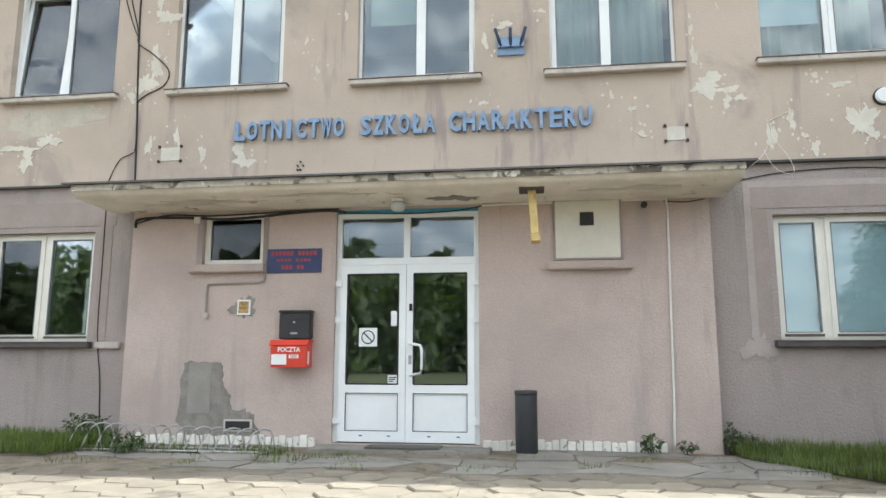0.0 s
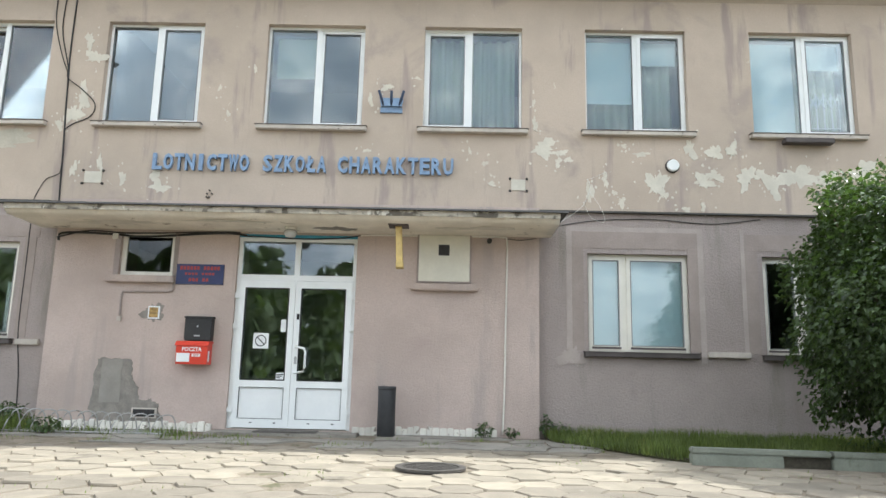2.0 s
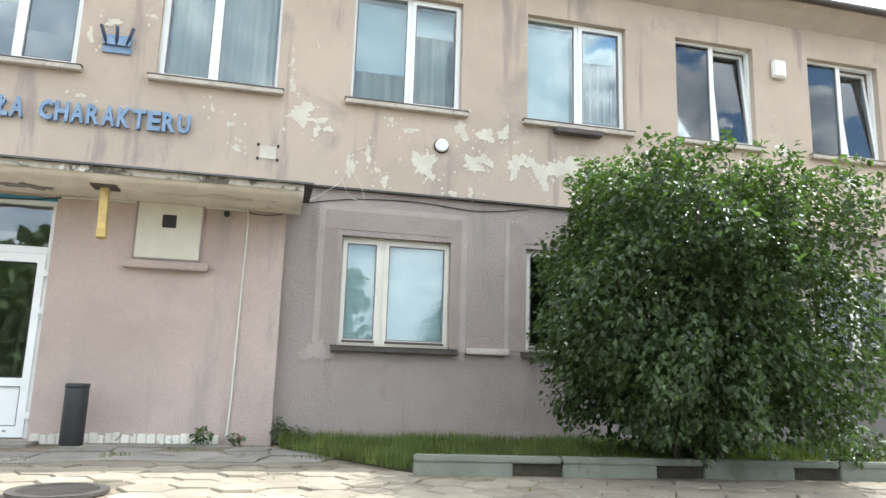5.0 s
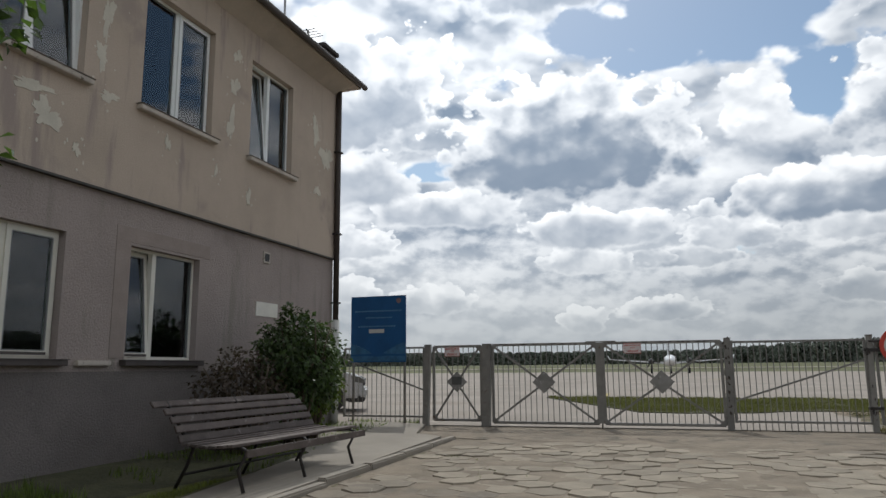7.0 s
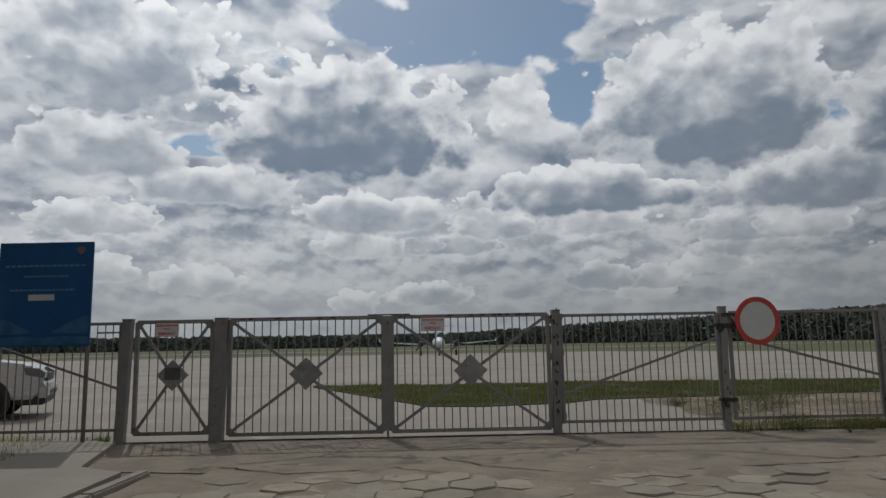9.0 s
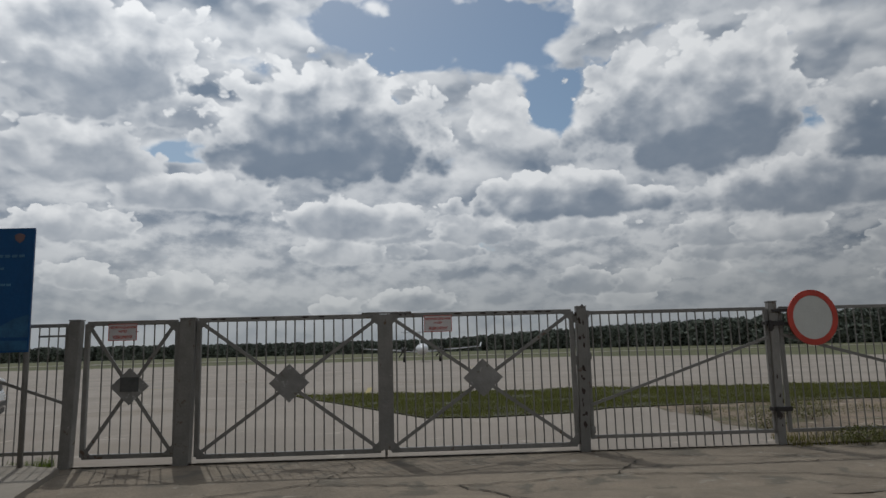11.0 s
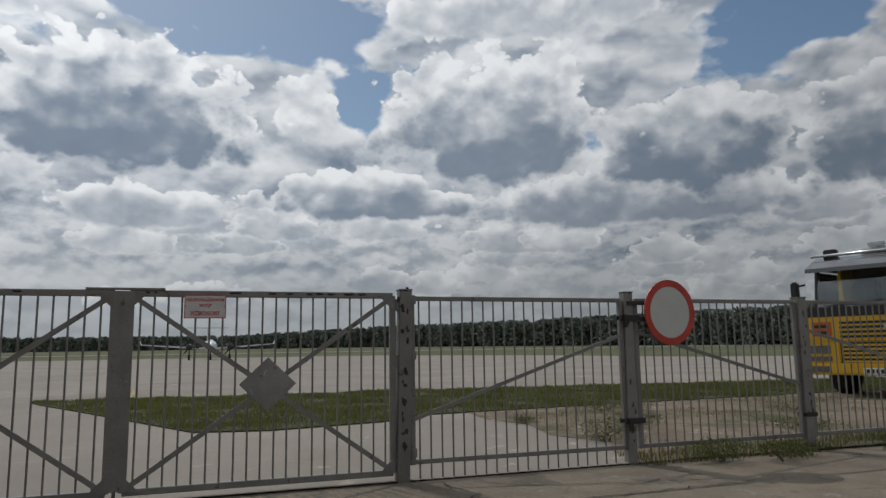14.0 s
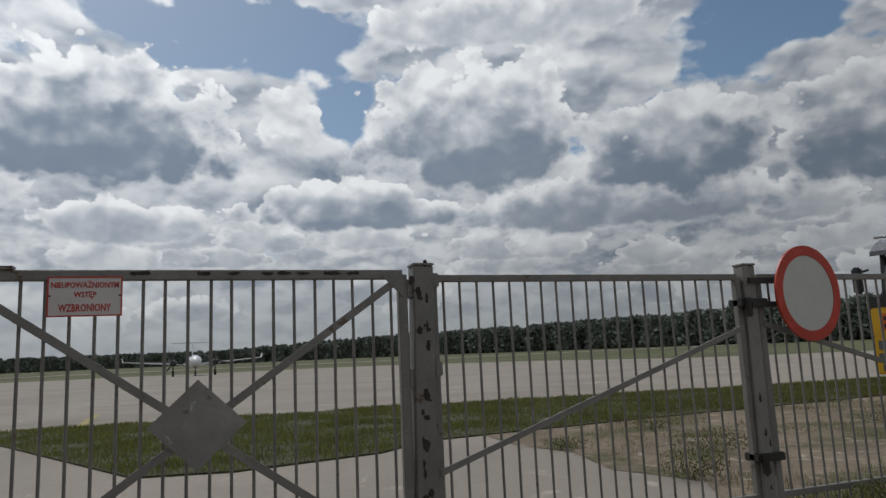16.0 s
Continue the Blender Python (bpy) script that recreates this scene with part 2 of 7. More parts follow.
M_SILL = mat("sill_concrete", (0.52, 0.465, 0.41), 0.9, var=0.15, scale=5, patch=((0.16, 0.13, 0.11), 0.6, 0.1, 7.0))
M_SILLTOP = mat("stained_sill_top", (0.20, 0.17, 0.15), 0.9, var=0.2, scale=6, patch=((0.10, 0.085, 0.08), 0.55, 0.1, 6.0))
M_SILLDARK = mat("dark_sill", (0.10, 0.085, 0.08), 0.8, var=0.15, scale=5)
M_CANOPY = mat("canopy_paint", (0.70, 0.64, 0.545), 0.9, var=0.10, scale=3, patch=((0.36, 0.31, 0.25), 0.62, 0.06, 3.5), second=((0.70, 0.68, 0.62), 0.66, 0.03, 4.0))
M_CANEDGE = mat("canopy_edge", (0.50, 0.46, 0.39), 0.9, var=0.2, scale=6, patch=((0.13, 0.115, 0.095), 0.50, 0.10, 5.0), second=((0.72, 0.70, 0.64), 0.60, 0.04, 4.0))
M_TAR = mat("tar_sheet", (0.07, 0.065, 0.06), 0.75, var=0.2, scale=8)
M_PVC = mat("white_pvc", (0.78, 0.79, 0.78), 0.35, var=0.03, scale=3, fine=20, bump=0.0, patch=((0.60, 0.58, 0.53), 0.68, 0.2, 2.0))
# lower plaster with the shade at the wall foot put into its colour
M_SHADEDFOOT = mat("shaded_wall_foot", (0.205, 0.180, 0.170), 0.95, var=0.16, scale=0.9, fine=45, bump=0.7, dist=0.02, patch=((0.15, 0.132, 0.125), 0.52, 0.18, 1.1), second=((0.27, 0.24, 0.225), 0.64, 0.12, 2.6))
M_CREAMPVC = mat("yellowed_pvc", (0.72, 0.69, 0.61), 0.4, var=0.05, scale=3, fine=20, bump=0.0, patch=((0.56, 0.52, 0.44), 0.64, 0.2, 2.0))
M_RUBBER = mat("black_rubber", (0.02, 0.02, 0.02), 0.6, bump=0.1)
M_GLASS = glass_mat("window_glass", gloss=1.35)
M_DUSTGLASS = glass_mat("dull_glass", (0.5, 0.52, 0.5), 0.55)
M_DOORGLASS = glass_mat("door_glass", (0.86, 0.92, 0.88), 2.4)
M_ROOM = mat("dim_room_paint", (0.48, 0.46, 0.42), 0.9, bump=0.0)
M_CURTAIN = mat("net_curtain", (0.62, 0.63, 0.64), 0.9, var=0.05, fine=120, bump=0.1, translucent=0.3)
M_BLIND = mat("pale_blue_blind", (0.58, 0.68, 0.73), 0.8, var=0.03, fine=90, bump=0.05)
M_BLUEPAINT = mat("light_blue_paint", (0.07, 0.30, 0.42), 0.6, var=0.15, scale=6)
M_LETTER = mat("faded_blue_enamel", (0.215, 0.305, 0.45), 0.6, var=0.15, scale=8, fine=70, patch=((0.33, 0.36, 0.42), 0.62, 0.06, 14.0))
M_CRESTDARK = mat("dark_blue_metal", (0.035, 0.05, 0.09), 0.6)
M_STEEL = mat("dull_steel", (0.40, 0.40, 0.40), 0.45, metal=0.8, var=0.1, scale=8)
M_WHITEPLATE = mat("white_enamel", (0.72, 0.69, 0.62), 0.5, var=0.06, scale=6, patch=((0.5, 0.43, 0.33), 0.66, 0.1, 8.0))
M_CREAMBOX = mat("cream_panel", (0.66, 0.63, 0.53), 0.7, var=0.05, scale=4, patch=((0.5, 0.45, 0.36), 0.62, 0.15, 4.0))
M_CABLE = mat("black_cable", (0.025, 0.024, 0.024), 0.6, bump=0.0)
M_CONDUIT = mat("white_conduit", (0.66, 0.63, 0.57), 0.5, bump=0.0)
M_OCHRE = mat("ochre_enamel", (0.52, 0.38, 0.14), 0.55, var=0.12, scale=8, patch=((0.35, 0.22, 0.08), 0.62, 0.08, 12.0))
M_PLAQUE = mat("dark_blue_plaque", (0.035, 0.045, 0.12), 0.45, var=0.1, scale=10)
M_REDTEXT = mat("faded_red_paint", (0.32, 0.05, 0.05), 0.6)
M_POSTRED = mat("post_box_red", (0.60, 0.055, 0.03), 0.4, var=0.06, scale=8)
M_BLACKBOX = mat("black_sheet_metal", (0.028, 0.027, 0.027), 0.5, var=0.1, scale=8)
M_PAPER = mat("white_paper", (0.76, 0.77, 0.76), 0.7, var=0.03, bump=0.0)
M_INK = mat("dark_print", (0.03, 0.03, 0.03), 0.7, bump=0.0)
M_BROWNTILE = mat("brown_tile_picture", (0.42, 0.27, 0.09), 0.5, var=0.4, scale=30)
M_TILEWHITE = mat("white_base_paint", (0.70, 0.67, 0.60), 0.8, var=0.1, scale=6, patch=((0.3, 0.26, 0.22), 0.6, 0.05, 9.0), rand=0.1)
M_BIN = mat("dark_bin_plastic", (0.035, 0.035, 0.037), 0.55, var=0.15, scale=8)
M_RACK = mat("galvanised_tube", (0.42, 0.41, 0.39), 0.5, metal=0.6, var=0.15, scale=10, patch=((0.2, 0.13, 0.08), 0.62, 0.1, 12.0))
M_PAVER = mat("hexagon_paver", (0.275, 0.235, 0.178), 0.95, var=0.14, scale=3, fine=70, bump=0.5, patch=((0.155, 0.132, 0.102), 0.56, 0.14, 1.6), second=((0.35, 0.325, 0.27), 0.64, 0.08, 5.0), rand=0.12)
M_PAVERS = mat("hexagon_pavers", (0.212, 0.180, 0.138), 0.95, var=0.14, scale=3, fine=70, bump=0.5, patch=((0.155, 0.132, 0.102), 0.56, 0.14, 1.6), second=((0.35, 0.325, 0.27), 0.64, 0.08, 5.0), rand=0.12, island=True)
M_DIRT = mat("joint_dirt", (0.195, 0.16, 0.118), 1.0, var=0.25, scale=4, fine=60, bump=0.8, patch=((0.09, 0.085, 0.04), 0.56, 0.1, 5.0))
M_SAND = mat("drifted_sand", (0.222, 0.183, 0.136), 1.0, var=0.2, scale=2.2, fine=55, bump=0.7, patch=((0.165, 0.135, 0.10), 0.55, 0.12, 2.4), second=((0.29, 0.25, 0.195), 0.62, 0.1, 5.0))
M_SLAB = mat("old_concrete", (0.235, 0.215, 0.185), 0.95, var=0.16, scale=2, fine=60, bump=0.5, patch=((0.14, 0.125, 0.10), 0.56, 0.1, 2.5), rand=0.1)
M_FOOTWAY = mat("footway_concrete", (0.28, 0.248, 0.205), 0.95, var=0.09, scale=2, fine=60, bump=0.4, patch=((0.28, 0.25, 0.20), 0.55, 0.15, 1.5))
M_KERB = mat("painted_kerb", (0.20, 0.21, 0.17), 0.9, var=0.15, scale=3, fine=50, bump=0.4, patch=((0.13, 0.14, 0.10), 0.56, 0.12, 2.5))
M_NICHE = mat("dark_niche", (0.055, 0.048, 0.034), 0.95, var=0.3, scale=8, fine=40, bump=0.6)
M_APRON = mat("apron_concrete", (0.275, 0.238, 0.20), 0.95, var=0.14, scale=0.25, fine=20, bump=0.3, patch=((0.235, 0.198, 0.16), 0.54, 0.14, 0.35), second=((0.39, 0.34, 0.28), 0.60, 0.1, 1.2))
M_GATESTRIP = mat("gateway_concrete", (0.215, 0.176, 0.130), 0.95, var=0.2, scale=1.6, fine=34, bump=0.8, dist=0.02, patch=((0.13, 0.112, 0.085), 0.53, 0.10, 2.6), second=((0.27, 0.245, 0.20), 0.60, 0.10, 4.5))
M_CRACK = mat("crack_dirt", (0.05, 0.042, 0.03), 1.0, var=0.3, scale=9, fine=60, bump=0.6)
M_RUBBLE = mat("stony_dirt", (0.205, 0.158, 0.112), 1.0, var=0.25, scale=1.6, fine=14, bump=0.9, dist=0.05, patch=((0.10, 0.092, 0.045), 0.49, 0.12, 1.1), second=((0.36, 0.32, 0.26), 0.60, 0.1, 3.0))
M_FIELD = mat("field_grass", (0.095, 0.098, 0.038), 1.0, var=0.25, scale=0.06, fine=3, bump=0.3, dist=0.1, patch=((0.14, 0.13, 0.06), 0.55, 0.15, 0.05))
M_GRASS = mat("grass_blades", (0.135, 0.165, 0.055), 0.75, var=0.3, scale=2.5, fine=9, bump=0.0, rand=0.35, island=True, translucent=0.45, patch=((0.24, 0.24, 0.09), 0.6, 0.1, 2.0))
M_SOD = mat("sod", (0.072, 0.071, 0.036), 1.0, var=0.3, scale=3, fine=20, bump=0.8, dist=0.05)
M_LEAF = mat("lilac_leaves", (0.066, 0.094, 0.040), 0.40, var=0.25, scale=3, fine=12, bump=0.0, rand=0.5, island=True, spec=0.4, translucent=0.42)
M_LEAF3 = mat("withered_shrub_leaves", (0.085, 0.062, 0.05), 0.6, var=0.25, scale=3, fine=12, bump=0.0, rand=0.4, island=True, translucent=0.25)
M_LEAF4 = mat("yellow_green_leaves", (0.10, 0.125, 0.036), 0.5, var=0.3, scale=3, fine=12, bump=0.0, rand=0.5, island=True, translucent=0.4)
M_LAWN = mat("short_lawn_blades", (0.20, 0.21, 0.07), 0.8, var=0.25, scale=2, fine=9, bump=0.0, rand=0.3, island=True, translucent=0.45)
M_LAWNSOD = mat("lawn_sod", (0.13, 0.13, 0.048), 1.0, var=0.3, scale=3, fine=20, bump=0.8, dist=0.04)
M_PEBBLE = mat("pebbles", (0.36, 0.32, 0.27), 0.9, var=0.2, scale=9, rand=0.4, island=True)
M_LEAF2 = mat("dark_shrub_leaves", (0.066, 0.098, 0.036), 0.45, var=0.3, scale=3, fine=12, bump=0.0, rand=0.6, island=True, translucent=0.25)
M_TURF = mat("short_turf_blades", (0.118, 0.108, 0.062), 0.9, var=0.2, scale=1.2, fine=9, bump=0.0, rand=0.2, island=True, translucent=0.45, patch=((0.115, 0.105, 0.045), 0.58, 0.1, 1.0))
M_WEED = mat("dry_weed_leaves", (0.11, 0.105, 0.05), 0.9, var=0.3, scale=3, fine=12, bump=0.0, rand=0.3, island=True, translucent=0.35)
M_STRAW = mat("dry_grass_blades", (0.135, 0.115, 0.06), 0.9, var=0.25, scale=1.2, fine=9, bump=0.0, rand=0.3, island=True, translucent=0.4, patch=((0.11, 0.115, 0.045), 0.52, 0.15, 0.8))
M_RUST = mat("bare_rusty_steel", (0.05, 0.038, 0.032), 0.85, var=0.3, scale=20)
M_BARK = mat("shrub_bark", (0.12, 0.095, 0.07), 0.95, var=0.25, scale=9, fine=50, bump=0.7)
# far foliage: aerial haze is put into this lightened base colour
M_PINE = mat("hazed_forest_foliage", (0.15, 0.17, 0.135), 0.9, var=0.3, scale=0.2, fine=2, bump=0.0, rand=0.45, island=True)
M_BROADLEAF = mat("broadleaf_foliage", (0.12, 0.15, 0.075), 0.8, var=0.3, scale=0.4, fine=2, bump=0.0, rand=0.35, island=True, translucent=0.3)
M_FENCE = mat("grey_fence_paint", (0.205, 0.195, 0.178), 0.5, var=0.14, scale=6, fine=45, bump=0.35, patch=((0.12, 0.085, 0.06), 0.63, 0.05, 9.0), second=((0.33, 0.32, 0.29), 0.66, 0.08, 14.0), rand=0.1)
M_PLATE = mat("weathered_plate_paint", (0.25, 0.24, 0.225), 0.55, var=0.18, scale=5, fine=40, bump=0.3, patch=((0.15, 0.13, 0.11), 0.60, 0.06, 7.0), second=((0.42, 0.41, 0.38), 0.58, 0.10, 9.0), rand=0.08)
M_PLATEDARK = mat("dark_grey_paint", (0.085, 0.085, 0.082), 0.6, var=0.2, scale=8)
M_SIGNRED = mat("sign_red", (0.47, 0.055, 0.036), 0.45, var=0.12, scale=6)
M_SIGNWHITE = mat("sign_white", (0.53, 0.53, 0.50), 0.45, var=0.04, scale=6)
M_TAG = mat("warning_plate", (0.62, 0.58, 0.57), 0.5, var=0.06, scale=10)
M_BOARDBLUE = mat("board_blue", (0.015, 0.085, 0.225), 0.4, var=0.12, scale=2, patch=((0.03, 0.13, 0.28), 0.56, 0.2, 1.2))
M_BOARDHAZE = mat("board_printed_haze", (0.045, 0.135, 0.26), 0.4, var=0.25, scale=6)
M_SEAL = mat("grey_glazing_seal", (0.22, 0.22, 0.22), 0.6, bump=0.0)
M_TRUCKLAMP = mat("shaded_lamp_lens", (0.13, 0.13, 0.125), 0.15, bump=0.0, spec=0.8)
M_BOARDLIGHT = mat("board_pale_blue", (0.10, 0.22, 0.36), 0.45, var=0.2, scale=4)
M_WOOD = mat("weathered_slats", (0.115, 0.092, 0.082), 0.8, var=0.22, scale=6, fine=70, bump=0.5, patch=((0.24, 0.205, 0.185), 0.60, 0.1, 9.0), rand=0.15)
M_IRON = mat("dark_iron", (0.045, 0.04, 0.038), 0.6, metal=0.3)
M_BROWNPIPE = mat("dark_brown_pipe", (0.055, 0.042, 0.035), 0.6)
M_GREYPIPE = mat("pale_pipe", (0.52, 0.51, 0.48), 0.7, patch=((0.3, 0.2, 0.14), 0.64, 0.1, 5.0))
M_ROOF = mat("roof_felt", (0.075, 0.07, 0.068), 0.9, scale=2)
M_SOFFIT = mat("eave_boards", (0.46, 0.40, 0.34), 0.9, var=0.1, scale=2)
M_BRICK = mat("dark_chimney", (0.07, 0.06, 0.058), 0.9, scale=8)
M_YELLOW = mat("truck_yellow", (0.72, 0.42, 0.012), 0.35, var=0.05, scale=3, bump=0.0, coat=0.3)
M_TRUCKDARK = mat("truck_dark_trim", (0.035, 0.035, 0.036), 0.5, bump=0.0)
M_TRUCKGREY = mat("truck_visor", (0.05, 0.05, 0.053), 0.16, var=0.06, bump=0.0, spec=0.7, coat=0.6)
M_CHROME = mat("bright_metal", (0.62, 0.62, 0.62), 0.25, metal=0.9, bump=0.0)
M_DARKGLASS = mat("dark_screen", (0.012, 0.014, 0.016), 0.05, bump=0.0, spec=0.9)
M_LAMPGLASS = mat("lamp_lens", (0.50, 0.50, 0.49), 0.12, bump=0.0, spec=0.8)
M_ORANGE = mat("hazard_orange", (0.58, 0.14, 0.03), 0.5)
M_EMBLEM = mat("dull_emblem_print", (0.20, 0.13, 0.13), 0.5)
M_TYRE = mat("tyre", (0.022, 0.022, 0.022), 0.85)
M_CARSILVER = mat("silver_car_paint", (0.52, 0.53, 0.54), 0.25, metal=0.35, var=0.03, bump=0.0, coat=0.5)
M_PLANE = mat("aircraft_white", (0.74, 0.75, 0.76), 0.3, var=0.03, bump=0.0, coat=0.3)
M_YELLOWLINE = mat("yellow_marking", (0.36, 0.29, 0.11), 0.9)
M_GRATE = mat("cast_iron_cover", (0.10, 0.09, 0.08), 0.65, metal=0.5, var=0.2, scale=12)
M_MAT = mat("rubber_mat", (0.10, 0.09, 0.08), 0.9, scale=10)

# ---- building helpers ----
PLACE = {}


def quad_box(bm, x0, x1, y0, y1, z0, z1):
    v = [bm.verts.new((x, y, z)) for z in (z0, z1) for y in (y0, y1) for x in (x0, x1)]
    return [bm.faces.new([v[i] for i in f]) for f in ((0, 2, 3, 1), (4, 5, 7, 6), (0, 1, 5, 4), (2, 6, 7, 3), (0, 4, 6, 2), (1, 3, 7, 5))]


def box(x0, x1, y0, y1, z0, z1, bevel=0.0):
    bm = bmesh.new()
    quad_box(bm, min(x0, x1), max(x0, x1), min(y0, y1), max(y0, y1), min(z0, z1), max(z0, z1))
    if bevel:
        bmesh.ops.bevel(bm, geom=bm.edges[:], offset=bevel, segments=2, affect="EDGES", clamp_overlap=True)
    return bm


def add_tube(bm, pts, r, n=8, r_end=None, caps=True):
    """A round tube along points."""
    pts = [Vector(p) for p in pts]
    rings = []
    for i, p in enumerate(pts):
        d = (pts[min(i + 1, len(pts) - 1)] - pts[max(i - 1, 0)]).normalized()
        a = d.cross(Vector((0, 0, 1)) if abs(d.z) < 0.9 else Vector((1, 0, 0))).normalized()
        b = d.cross(a)
        rr = r if r_end is None else r + (r_end - r) * i / (len(pts) - 1)
        rings.append([bm.verts.new(p + rr * (math.cos(k * math.tau / n) * a + math.sin(k * math.tau / n) * b)) for k in range(n)])
    for q, w in zip(rings, rings[1:]):
        for k in range(n):
            f = bm.faces.new((q[k], q[(k + 1) % n], w[(k + 1) % n], w[k]))
            f.smooth = True
    if caps:
        bm.faces.new(rings[0][::-1]), bm.faces.new(rings[-1])
    return bm


def tube(pts, r, n=8, r_end=None):
    return add_tube(bmesh.new(), pts, r, n, r_end)


def add_beam(bm, p, q, w, h, up=(0, 0, 1)):
    """A square bar from p to q, w wide across and h along up."""
    p, q, up = Vector(p), Vector(q), Vector(up)
    d = (q - p).normalized()
    a = d.cross(up).normalized()
    b = a.cross(d).normalized()
    v = [bm.verts.new(o + s * a * w / 2 + t * b * h / 2) for o in (p, q) for s, t in ((-1, -1), (1, -1), (1, 1), (-1, 1))]
    for f in ((3, 2, 1, 0), (4, 5, 6, 7), (0, 1, 5, 4), (1, 2, 6, 5), (2, 3, 7, 6), (3, 0, 4, 7)):
        bm.faces.new([v[i] for i in f])
    return bm


def beam(p, q, w, h, up=(0, 0, 1), bevel=0.0):
    bm = add_beam(bmesh.new(), p, q, w, h, up)
    if bevel:
        bmesh.ops.bevel(bm, geom=bm.edges[:], offset=bevel, segments=1, affect="EDGES", clamp_overlap=True)
    return bm


def lathe(profile, n=24, centre=(0, 0, 0), ring=False):
    """A turned shape from (radius, height) pairs; ring: the profile closes on itself."""
    bm, c = bmesh.new(), Vector(centre)
    rings = [[bm.verts.new(c + Vector((r * math.cos(k * math.tau / n), r * math.sin(k * math.tau / n), z))) for k in range(n)] for r, z in profile]
    for q, w in zip(rings, rings[1:] + rings[:1] if ring else rings[1:]):
        for k in range(n):
            bm.faces.new((q[k], q[(k + 1) % n], w[(k + 1) % n], w[k])).smooth = not ring
    if not ring:
        bm.faces.new(rings[0][::-1]), bm.faces.new(rings[-1])
    bmesh.ops.recalc_face_normals(bm, faces=bm.faces[:])
    return bm


def prism(outline, axis, a, b):
    """A slab from a flat outline of (u, v), from a to b along axis: x (u=y, v=z), y (u=x, v=z) or z (u=x, v=y)."""
    bm = bmesh.new()
    put = {"x": lambda u, v, w: (w, u, v), "y": lambda u, v, w: (u, w, v), "z": lambda u, v, w: (u, v, w)}[axis]
    lo, hi = [bm.verts.new(put(u, v, a)) for u, v in outline], [bm.verts.new(put(u, v, b)) for u, v in outline]
    bm.faces.new(lo[::-1]), bm.faces.new(hi)
    for i in range(len(lo)):
        j = (i + 1) % len(lo)
        bm.faces.new((lo[i], lo[j], hi[j], hi[i]))
    bmesh.ops.recalc_face_normals(bm, faces=bm.faces[:])
    return bm


def mesh_of(name, bm, material):
    me = bpy.data.meshes.new(name)
    bm.to_mesh(me)
    bm.free()
    me.materials.append(material)
    return me


def thing(name, loc, label, category, group="", kind="", rz=0.0):
    """An Empty at a thing's base, under which its parts stand."""
    ob = new(name)
    ob.empty_display_size = 0.1
    PLACE[ob] = pose(*loc, 0, 0, rz)
    ob.matrix_world = PLACE[ob]
    return tagged(ob, label, category, group, kind)


def part(name, bm, material, parent, label="", kind=""):
    """One mesh under a thing or a part, given in the world's metres."""
    bm.transform(PLACE[parent].inverted())
    ob = new(name, mesh_of(name, bm, material))
    ob.parent = parent
    PLACE[ob] = PLACE[parent]
    return tagged(ob, label, kind=kind)


def solo(name, bm, material, label, category, group="", kind=""):
    """A thing of one mesh, its origin at the middle of its base."""
    co = np.array([v.co for v in bm.verts])
    lo, hi = co.min(0), co.max(0)
    at = Matrix.Translation(((lo[0] + hi[0]) / 2, (lo[1] + hi[1]) / 2, lo[2]))
    bm.transform(at.inverted())
    ob = new(name, mesh_of(name, bm, material))
    ob.matrix_world = PLACE[ob] = at
    return tagged(ob, label, category, group, kind)


def bulk(name, verts, faces, material, label, category, kind="stuff", parent=None):
    """Many small loose pieces in one mesh."""
    me = bpy.data.meshes.new(name)
    me.from_pydata(verts, [], faces)
    me.materials.append(material)
    ob = new(name, me)
    if parent is not None:
        me.transform(PLACE[parent].inverted())
        ob.parent = parent
    return tagged(ob, label, category, kind=kind)


def letters(text, width, height, depth, weight=0.0):
    """Raised lettering in the x-z plane, facing -y, its lower left corner at the origin; one bmesh."""
    cu = bpy.data.curves.new("letters", "FONT")
    cu.body, cu.size, cu.extrude, cu.offset, cu.resolution_u = text, 1.0, 0.5, weight, 2
    ob = new("letters", cu)
    dg = bpy.context.evaluated_depsgraph_get()
    dg.update()
    me = bpy.data.meshes.new_from_object(ob.evaluated_get(dg))
    bm = bmesh.new()
    bm.from_mesh(me)
    bpy.data.objects.remove(ob), bpy.data.curves.remove(cu), bpy.data.meshes.remove(me)
    co = np.array([v.co for v in bm.verts])
    lo, hi = co.min(0), co.max(0)
    for v in bm.verts:
        x, y, z = (v.co[i] - lo[i] for i in range(3))
        v.co = (x * width / (hi[0] - lo[0]), (1 - z) * depth, y * height / (hi[1] - lo[1]))
    bmesh.ops.recalc_face_normals(bm, faces=bm.faces[:])
    return bm


def moved(bm, x, y, z):
    bmesh.ops.translate(bm, vec=(x, y, z), verts=bm.verts[:])
    return bm


def blotch(x, z, w, h, y, depth, seed, n=52):
    """An uneven flake outline on a wall that faces -y: a thin sheet with a ragged edge."""
    rng = random.Random(seed)
    ph = [rng.uniform(0, math.tau) for _ in range(4)]
    out = []
    for k in range(n):
        a = math.tau * k / n
        r = 1 + 0.28 * math.sin(2 * a + ph[0]) + 0.2 * math.sin(3 * a + ph[1]) + 0.16 * math.sin(5 * a + ph[2]) + 0.12 * math.sin(9 * a + ph[3]) + 0.08 * math.sin(15 * a + ph[1]) + rng.uniform(-0.13, 0.13)
        out.append((x + 0.45 * w * r * math.cos(a), z + 0.45 * h * r * math.sin(a)))
    return prism(out, "y", y - depth, y + 0.001)


